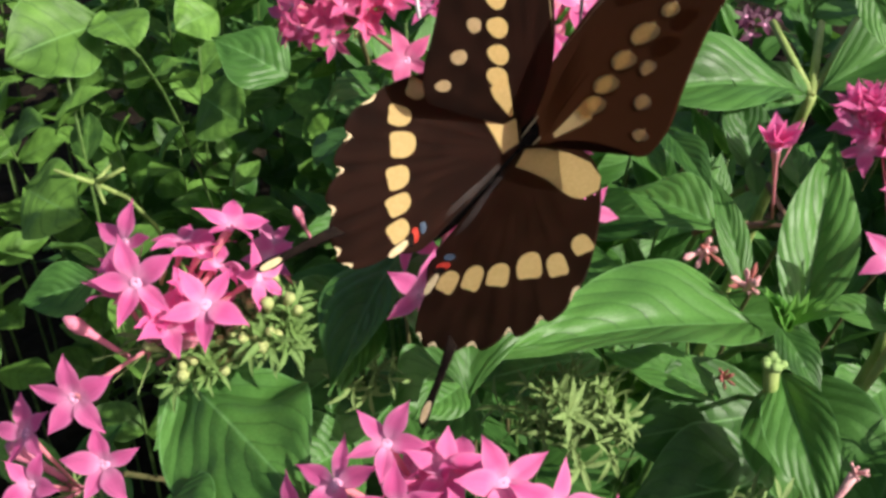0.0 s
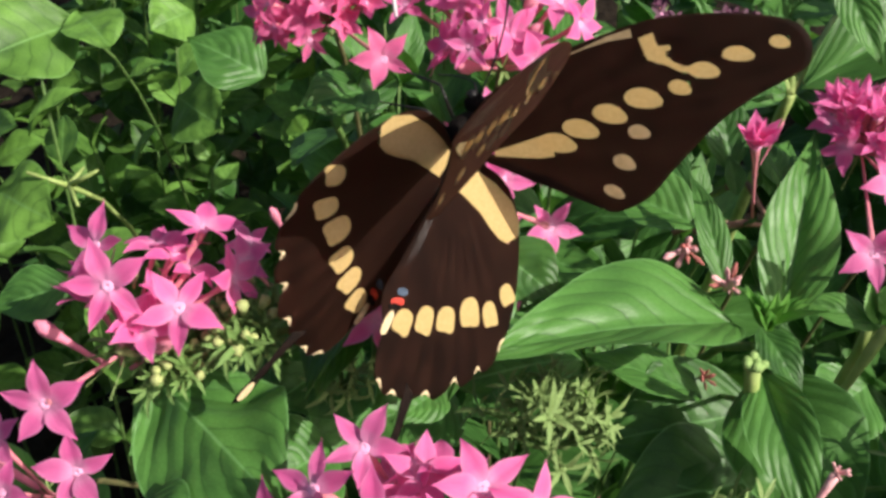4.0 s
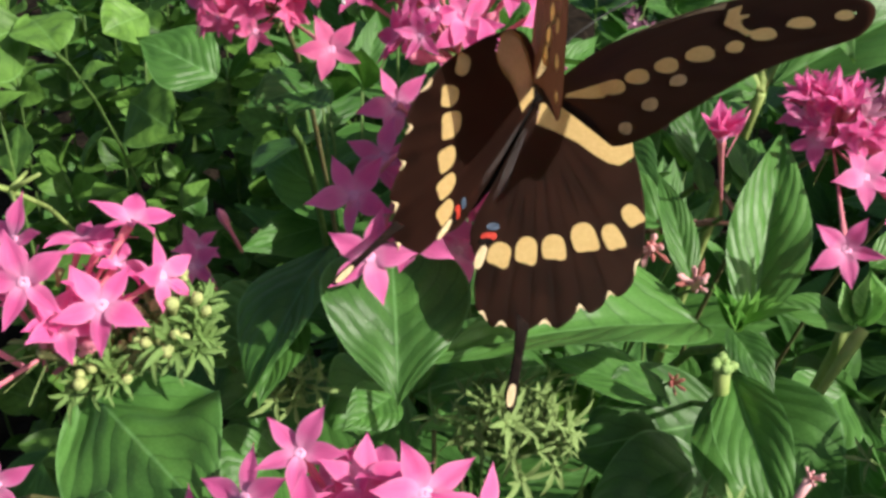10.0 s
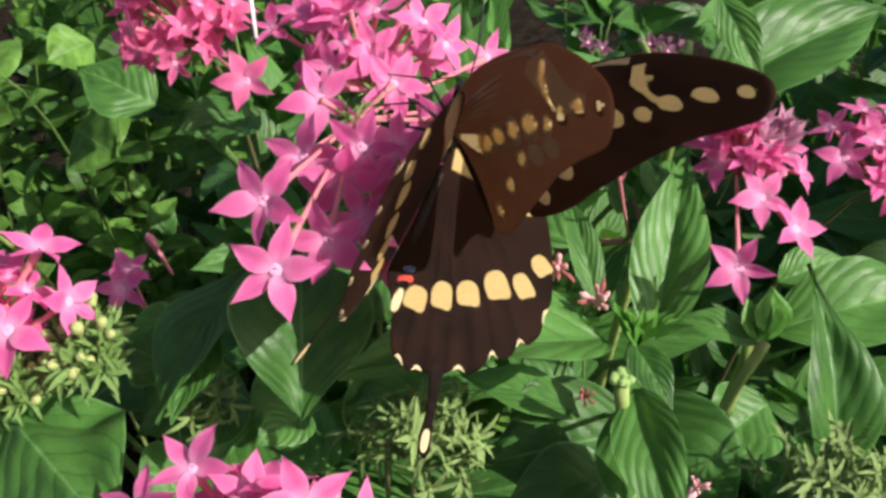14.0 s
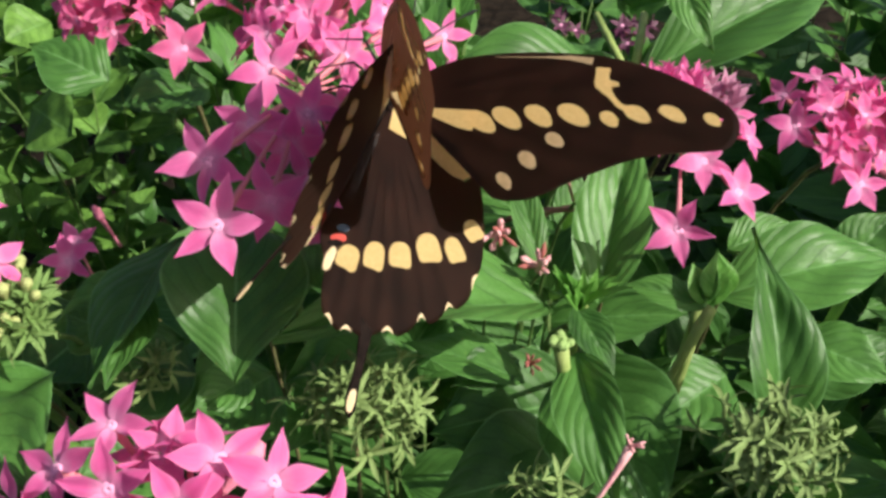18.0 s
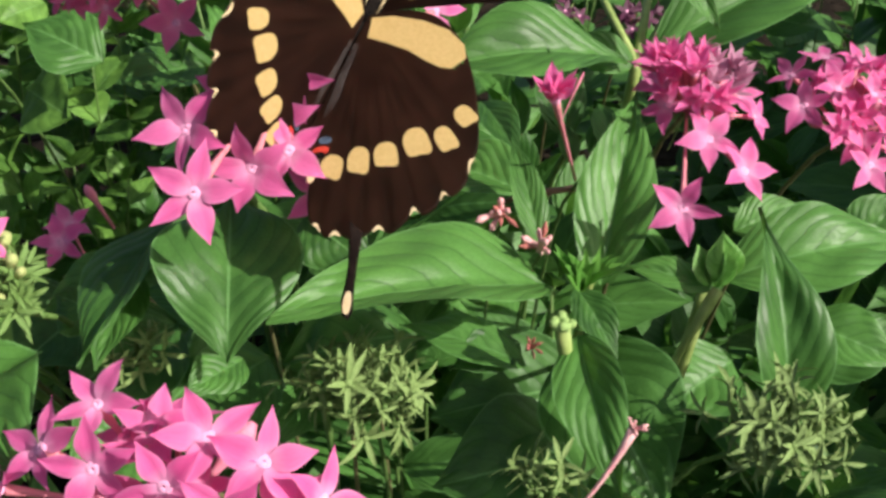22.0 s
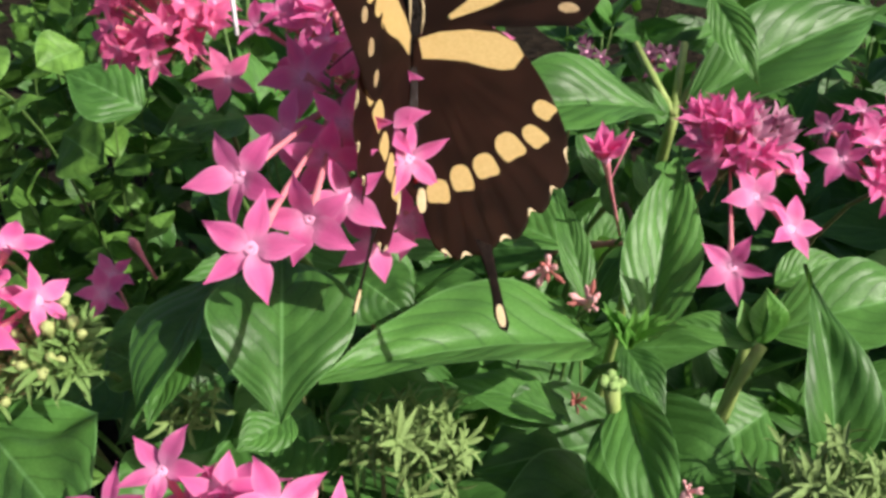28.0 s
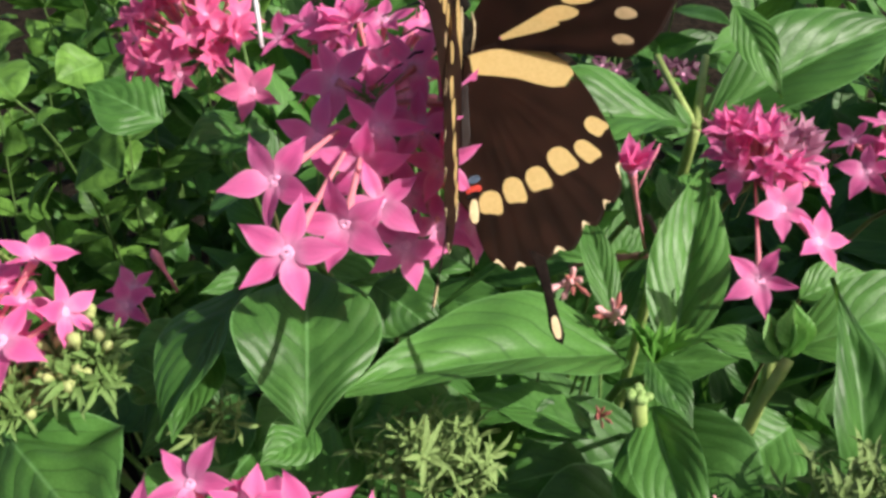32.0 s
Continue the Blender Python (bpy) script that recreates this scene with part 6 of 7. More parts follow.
    walk(WINGS["LH"], [
        (0.0, pose(-0.00066, -0.00141, 0.00085, -2.45, 25.97, -7.02)),
        (0.5, pose(-0.00066, -0.00141, 0.00085, -1.66, 16.35, -2.31)),
        (1.0, pose(-0.00066, -0.00141, 0.00085, 4.01, 1.81, -1.79)),
        (1.5, pose(-0.00066, -0.00141, 0.00085, 4.33, 3.00, -2.86)),
        (2.0, pose(-0.00066, -0.00141, 0.00085, 2.90, 3.10, -3.99)),
        (2.5, pose(-0.00066, -0.00141, 0.00085, 2.76, 5.25, -1.36)),
        (4.5, pose(-0.00066, -0.00141, 0.00085, 6.28, 1.09, 7.55)),
        (5.0, pose(-0.00066, -0.00141, 0.00085, 6.28, 1.09, 7.55)),
        (5.15, pose(-0.00066, -0.00141, 0.00085, 6.01, 3.46, 7.14)),
        (5.35, pose(-0.00066, -0.00141, 0.00085, 2.78, 31.89, 2.18)),
        (5.55, pose(-0.00066, -0.00141, 0.00085, 2.06, 38.21, 1.08)),
        (6.0, pose(-0.00066, -0.00141, 0.00085, 1.79, 40.58, 0.67)),
        (7.0, pose(-0.00066, -0.00141, 0.00085, -3.59, 34.66, -7.96)),
        (8.0, pose(-0.00066, -0.00141, 0.00085, -3.24, 26.63, -6.18)),
        (8.5, pose(-0.00066, -0.00141, 0.00085, 1.10, 32.94, -0.33)),
        (9.0, pose(-0.00066, -0.00141, 0.00085, -7.00, 43.61, -4.32)),
        (9.5, pose(-0.00066, -0.00141, 0.00085, 2.47, 37.73, 0.48)),
        (10.0, pose(-0.00066, -0.00141, 0.00085, -1.48, 36.98, -8.39)),
        (10.5, pose(-0.00066, -0.00141, 0.00085, 4.95, 27.79, 0.94)),
        (11.0, pose(-0.00066, -0.00141, 0.00085, 5.26, 23.93, -4.87)),
        (11.5, pose(-0.00066, -0.00141, 0.00085, 4.28, 28.64, 3.13)),
        (12.0, pose(-0.00066, -0.00141, 0.00085, -1.48, 38.08, 3.44)),
        (12.5, pose(-0.00066, -0.00141, 0.00085, 3.61, 35.71, 4.66)),
        (13.0, pose(-0.00066, -0.00141, 0.00085, 0.74, 36.64, -1.78)),
        (13.5, pose(-0.00066, -0.00141, 0.00085, 4.05, 37.44, 3.85)),
        (14.0, pose(-0.00066, -0.00141, 0.00085, 1.37, 41.02, -4.20)),
        (14.5, pose(-0.00066, -0.00141, 0.00085, 4.58, 40.18, 3.94)),
        (16.5, pose(-0.00066, -0.00141, 0.00085, 5.09, 43.69, 5.51)),
        (17.0, pose(-0.00066, -0.00141, 0.00085, 1.12, 47.21, 2.96)),
        (17.5, pose(-0.00066, -0.00141, 0.00085, 4.58, 43.63, 4.48)),
        (18.0, pose(-0.00066, -0.00141, 0.00085, -2.54, 44.59, -8.13)),
        (18.5, pose(-0.00066, -0.00141, 0.00085, 3.82, 43.43, 3.75)),
        (19.0, pose(-0.00066, -0.00141, 0.00085, -1.49, 45.73, -1.75)),
        (19.5, pose(-0.00066, -0.00141, 0.00085, 4.35, 47.60, 5.01)),
        (20.0, pose(-0.00066, -0.00141, 0.00085, -0.42, 53.36, -0.09)),
        (20.5, pose(-0.00066, -0.00141, 0.00085, 5.16, 47.97, 6.34)),
        (21.0, pose(-0.00066, -0.00141, 0.00085, 3.96, 47.53, 10.91)),
        (21.5, pose(-0.00066, -0.00141, 0.00085, 4.48, 42.96, 4.64)),
        (22.0, pose(-0.00066, -0.00141, 0.00085, 0.11, 43.53, -2.54)),
        (22.5, pose(-0.00066, -0.00141, 0.00085, 5.76, 40.16, 3.04)),
        (23.0, pose(-0.00066, -0.00141, 0.00085, 9.71, 41.60, 2.13)),
        (23.5, pose(-0.00066, -0.00141, 0.00085, 7.13, 39.40, 4.04)),
        (24.0, pose(-0.00066, -0.00141, 0.00085, 8.61, 41.68, 2.61)),
        (24.5, pose(-0.00066, -0.00141, 0.00085, 5.65, 36.78, 3.68)),
        (25.0, pose(-0.00066, -0.00141, 0.00085, 1.44, 36.21, -0.37)),
        (25.5, pose(-0.00066, -0.00141, 0.00085, 5.39, 36.74, 3.83)),
        (26.0, pose(-0.00066, -0.00141, 0.00085, 7.43, 41.40, 3.19)),
        (26.5, pose(-0.00066, -0.00141, 0.00085, 6.03, 39.83, 4.47)),
        (28.5, pose(-0.00066, -0.00141, 0.00085, 4.15, 41.78, 4.59)),
        (29.0, pose(-0.00066, -0.00141, 0.00085, -1.94, 43.74, -1.55)),
        (29.5, pose(-0.00066, -0.00141, 0.00085, 3.41, 40.09, 4.45)),
        (30.0, pose(-0.00066, -0.00141, 0.00085, -0.12, 38.61, -1.35)),
        (30.5, pose(-0.00066, -0.00141, 0.00085, 3.71, 39.21, 4.46)),
        (31.0, pose(-0.00066, -0.00141, 0.00085, 1.05, 41.86, -0.65)),
        (31.5, pose(-0.00066, -0.00141, 0.00085, 3.70, 43.79, 4.90)),
        (32.0, pose(-0.00066, -0.00141, 0.00085, -2.07, 48.05, -0.34)),
    ])
    walk(WINGS["RF"], [
        (0.0, pose(0.00207, 0.00207, 0.00028, 8.63, -75.93, 37.32)),
        (0.3, pose(0.00207, 0.00207, 0.00028, 5.46, -64.58, 32.40)),
        (0.55, pose(0.00207, 0.00207, 0.00028, -23.48, -5.29, 1.79)),
        (1.0, pose(0.00207, 0.00207, 0.00028, -33.23, 6.27, 19.20)),
        (1.25, pose(0.00207, 0.00207, 0.00028, -23.48, -5.29, 1.79)),
        (1.55, pose(0.00207, 0.00207, 0.00028, 5.46, -64.58, 32.40)),
        (1.85, pose(0.00207, 0.00207, 0.00028, -14.82, -17.90, 10.61)),
        (1.925, pose(0.00207, 0.00207, 0.00028, -2.67, -62.71, 27.97)),
        (2.0, pose(0.00207, 0.00207, 0.00028, -161.36, -70.87, -149.24)),
        (2.2, pose(0.00207, 0.00207, 0.00028, 5.46, -64.58, 32.40)),
        (2.5, pose(0.00207, 0.00207, 0.00028, -23.48, -5.29, 1.79)),
        (2.8, pose(0.00207, 0.00207, 0.00028, 5.46, -64.58, 32.40)),
        (3.1, pose(0.00207, 0.00207, 0.00028, -23.48, -5.29, 1.79)),
        (3.4, pose(0.00207, 0.00207, 0.00028, 5.46, -64.58, 32.40)),
        (3.7, pose(0.00207, 0.00207, 0.00028, -23.48, -5.29, 1.79)),
        (4.0, pose(0.00207, 0.00207, 0.00028, 5.46, -64.58, 32.40)),
        (4.25, pose(0.00207, 0.00207, 0.00028, -23.48, -5.29, 1.79)),
        (4.5, pose(0.00207, 0.00207, 0.00028, -7.53, -31.58, 18.12)),
        (4.65, pose(0.00207, 0.00207, 0.00028, 5.46, -64.58, 32.40)),
        (4.9, pose(0.00207, 0.00207, 0.00028, -23.48, -5.29, 1.79)),
        (5.0, pose(0.00207, 0.00207, 0.00028, -23.48, -5.29, 1.79)),
        (5.12, pose(0.00207, 0.00207, 0.00028, 5.46, -64.58, 32.40)),
        (5.3, pose(0.00207, 0.00207, 0.00028, 25.42, -48.30, -13.27)),
        (5.5, pose(0.00207, 0.00207, 0.00028, 13.18, -16.69, 6.77)),
        (5.75, pose(0.00207, 0.00207, 0.00028, 80.10, -67.40, -74.33)),
        (6.0, pose(0.00207, 0.00207, 0.00028, 12.86, -52.43, -18.01)),
        (6.15, pose(0.00207, 0.00207, 0.00028, 13.18, -16.69, 6.77)),
        (6.5, pose(0.00207, 0.00207, 0.00028, 80.10, -67.40, -74.33)),
        (6.7, pose(0.00207, 0.00207, 0.00028, 13.18, -16.69, 6.77)),
        (7.0, pose(0.00207, 0.00207, 0.00028, 80.10, -67.40, -74.33)),
        (7.3, pose(0.00207, 0.00207, 0.00028, 13.18, -16.69, 6.77)),
        (7.6, pose(0.00207, 0.00207, 0.00028, 80.10, -67.40, -74.33)),
        (8.0, pose(0.00207, 0.00207, 0.00028, 41.26, -36.15, -10.92)),
        (8.2, pose(0.00207, 0.00207, 0.00028, 80.10, -67.40, -74.33)),
        (8.5, pose(0.00207, 0.00207, 0.00028, 13.18, -16.69, 6.77)),
        (8.8, pose(0.00207, 0.00207, 0.00028, 80.10, -67.40, -74.33)),
        (9.0, pose(0.00207, 0.00207, 0.00028, 13.18, -16.69, 6.77)),
        (9.4, pose(0.00207, 0.00207, 0.00028, 80.10, -67.40, -74.33)),
        (9.6, pose(0.00207, 0.00207, 0.00028, 13.18, -16.69, 6.77)),
        (10.0, pose(0.00207, 0.00207, 0.00028, 58.17, -69.29, -65.65)),
        (10.2, pose(0.00207, 0.00207, 0.00028, -10.66, -44.40, 11.84)),
        (10.4, pose(0.00207, 0.00207, 0.00028, 96.58, -67.75, -90.66)),
        (10.75, pose(0.00207, 0.00207, 0.00028, -10.66, -44.40, 11.84)),
        (11.0, pose(0.00207, 0.00207, 0.00028, -1.23, -8.19, 41.92)),
        (11.35, pose(0.00207, 0.00207, 0.00028, -10.66, -44.40, 11.84)),
        (11.7, pose(0.00207, 0.00207, 0.00028, 96.58, -67.75, -90.66)),
        (12.0, pose(0.00207, 0.00207, 0.00028, -10.66, -44.40, 11.84)),
        (12.3, pose(0.00207, 0.00207, 0.00028, 96.58, -67.75, -90.66)),
        (12.55, pose(0.00207, 0.00207, 0.00028, 13.29, -31.57, -1.88)),
        (13.0, pose(0.00207, 0.00207, 0.00028, 41.35, -71.48, -33.23)),
        (13.15, pose(0.00207, 0.00207, 0.00028, 13.29, -31.57, -1.88)),
        (13.45, pose(0.00207, 0.00207, 0.00028, 96.58, -67.75, -90.66)),
        (13.7, pose(0.00207, 0.00207, 0.00028, 13.29, -31.57, -1.88)),
        (14.0, pose(0.00207, 0.00207, 0.00028, 96.58, -67.75, -90.66)),
        (14.2, pose(0.00207, 0.00207, 0.00028, 13.29, -31.57, -1.88)),
        (14.5, pose(0.00207, 0.00207, 0.00028, 96.58, -67.75, -90.66)),
        (14.8, pose(0.00207, 0.00207, 0.00028, 13.29, -31.57, -1.88)),
        (15.1, pose(0.00207, 0.00207, 0.00028, 96.58, -67.75, -90.66)),
        (15.4, pose(0.00207, 0.00207, 0.00028, 13.29, -31.57, -1.88)),
        (15.7, pose(0.00207, 0.00207, 0.00028, 96.58, -67.75, -90.66)),
        (15.95, pose(0.00207, 0.00207, 0.00028, 13.29, -31.57, -1.88)),
        (16.25, pose(0.00207, 0.00207, 0.00028, 96.58, -67.75, -90.66)),
        (16.5, pose(0.00207, 0.00207, 0.00028, 13.29, -31.57, -1.88)),
        (16.8, pose(0.00207, 0.00207, 0.00028, 96.58, -67.75, -90.66)),
        (17.0, pose(0.00207, 0.00207, 0.00028, 13.29, -31.57, -1.88)),
        (17.3, pose(0.00207, 0.00207, 0.00028, 96.58, -67.75, -90.66)),
        (17.6, pose(0.00207, 0.00207, 0.00028, 13.29, -31.57, -1.88)),
        (18.0, pose(0.00207, 0.00207, 0.00028, 45.25, -56.81, -42.68)),
        (18.15, pose(0.00207, 0.00207, 0.00028, 13.29, -31.57, -1.88)),
        (18.4, pose(0.00207, 0.00207, 0.00028, 96.58, -67.75, -90.66)),
        (18.7, pose(0.00207, 0.00207, 0.00028, 13.29, -31.57, -1.88)),
        (19.0, pose(0.00207, 0.00207, 0.00028, 93.20, -67.17, -103.50)),
        (19.25, pose(0.00207, 0.00207, 0.00028, 13.29, -31.57, -1.88)),
        (19.55, pose(0.00207, 0.00207, 0.00028, 96.58, -67.75, -90.66)),
        (19.8, pose(0.00207, 0.00207, 0.00028, 13.29, -31.57, -1.88)),
        (20.0, pose(0.00207, 0.00207, 0.00028, -3.55, -28.92, 24.30)),
        (20.15, pose(0.00207, 0.00207, 0.00028, 80.90, -68.57, -74.47)),
        (20.4, pose(0.00207, 0.00207, 0.00028, 1.81, -20.50, 4.74)),
        (20.75, pose(0.00207, 0.00207, 0.00028, 45.25, -56.81, -42.68)),
        (21.0, pose(0.00207, 0.00207, 0.00028, 1.81, -20.50, 4.74)),
        (21.3, pose(0.00207, 0.00207, 0.00028, 37.46, -54.73, -34.54)),
        (21.6, pose(0.00207, 0.00207, 0.00028, 1.81, -20.50, 4.74)),
        (22.0, pose(0.00207, 0.00207, 0.00028, -17.62, -39.04, 34.21)),
        (22.5, pose(0.00207, 0.00207, 0.00028, -17.62, -39.04, 34.21)),
        (23.0, pose(0.00207, 0.00207, 0.00028, -17.62, -39.04, 34.21)),
        (23.5, pose(0.00207, 0.00207, 0.00028, -17.62, -39.04, 34.21)),
        (24.0, pose(0.00207, 0.00207, 0.00028, -17.62, -39.04, 34.21)),
        (24.5, pose(0.00207, 0.00207, 0.00028, -17.62, -39.04, 34.21)),
        (25.0, pose(0.00207, 0.00207, 0.00028, -17.62, -39.04, 34.21)),
        (25.5, pose(0.00207, 0.00207, 0.00028, -17.62, -39.04, 34.21)),
        (26.0, pose(0.00207, 0.00207, 0.00028, -17.62, -39.04, 34.21)),
        (26.5, pose(0.00207, 0.00207, 0.00028, -17.62, -39.04, 34.21)),
        (28.5, pose(0.00207, 0.00207, 0.00028, -5.56, -27.43, 15.11)),
        (28.7, pose(0.00207, 0.00207, 0.00028, -4.21, -6.88, 21.28)),
        (29.0, pose(0.00207, 0.00207, 0.00028, -15.14, -39.16, 10.38)),
        (29.3, pose(0.00207, 0.00207, 0.00028, -5.17, -39.78, 10.97)),
        (29.5, pose(0.00207, 0.00207, 0.00028, -4.21, -6.88, 21.28)),
        (29.75, pose(0.00207, 0.00207, 0.00028, -5.17, -39.78, 10.97)),
        (30.0, pose(0.00207, 0.00207, 0.00028, -4.21, -6.88, 21.28)),
        (30.2, pose(0.00207, 0.00207, 0.00028, -4.65, -10.98, 20.05)),
        (30.45, pose(0.00207, 0.00207, 0.00028, -5.17, -39.78, 10.97)),
        (30.75, pose(0.00207, 0.00207, 0.00028, -4.21, -6.88, 21.28)),
        (31.0, pose(0.00207, 0.00207, 0.00028, -28.50, -35.54, 23.58)),
        (31.25, pose(0.00207, 0.00207, 0.00028, -5.17, -39.78, 10.97)),
        (31.5, pose(0.00207, 0.00207, 0.00028, -4.21, -6.88, 21.28)),
        (31.75, pose(0.00207, 0.00207, 0.00028, -5.43, -35.66, 12.43)),
        (32.0, pose(0.00207, 0.00207, 0.00028, -4.12, -47.98, 7.64)),
    ])
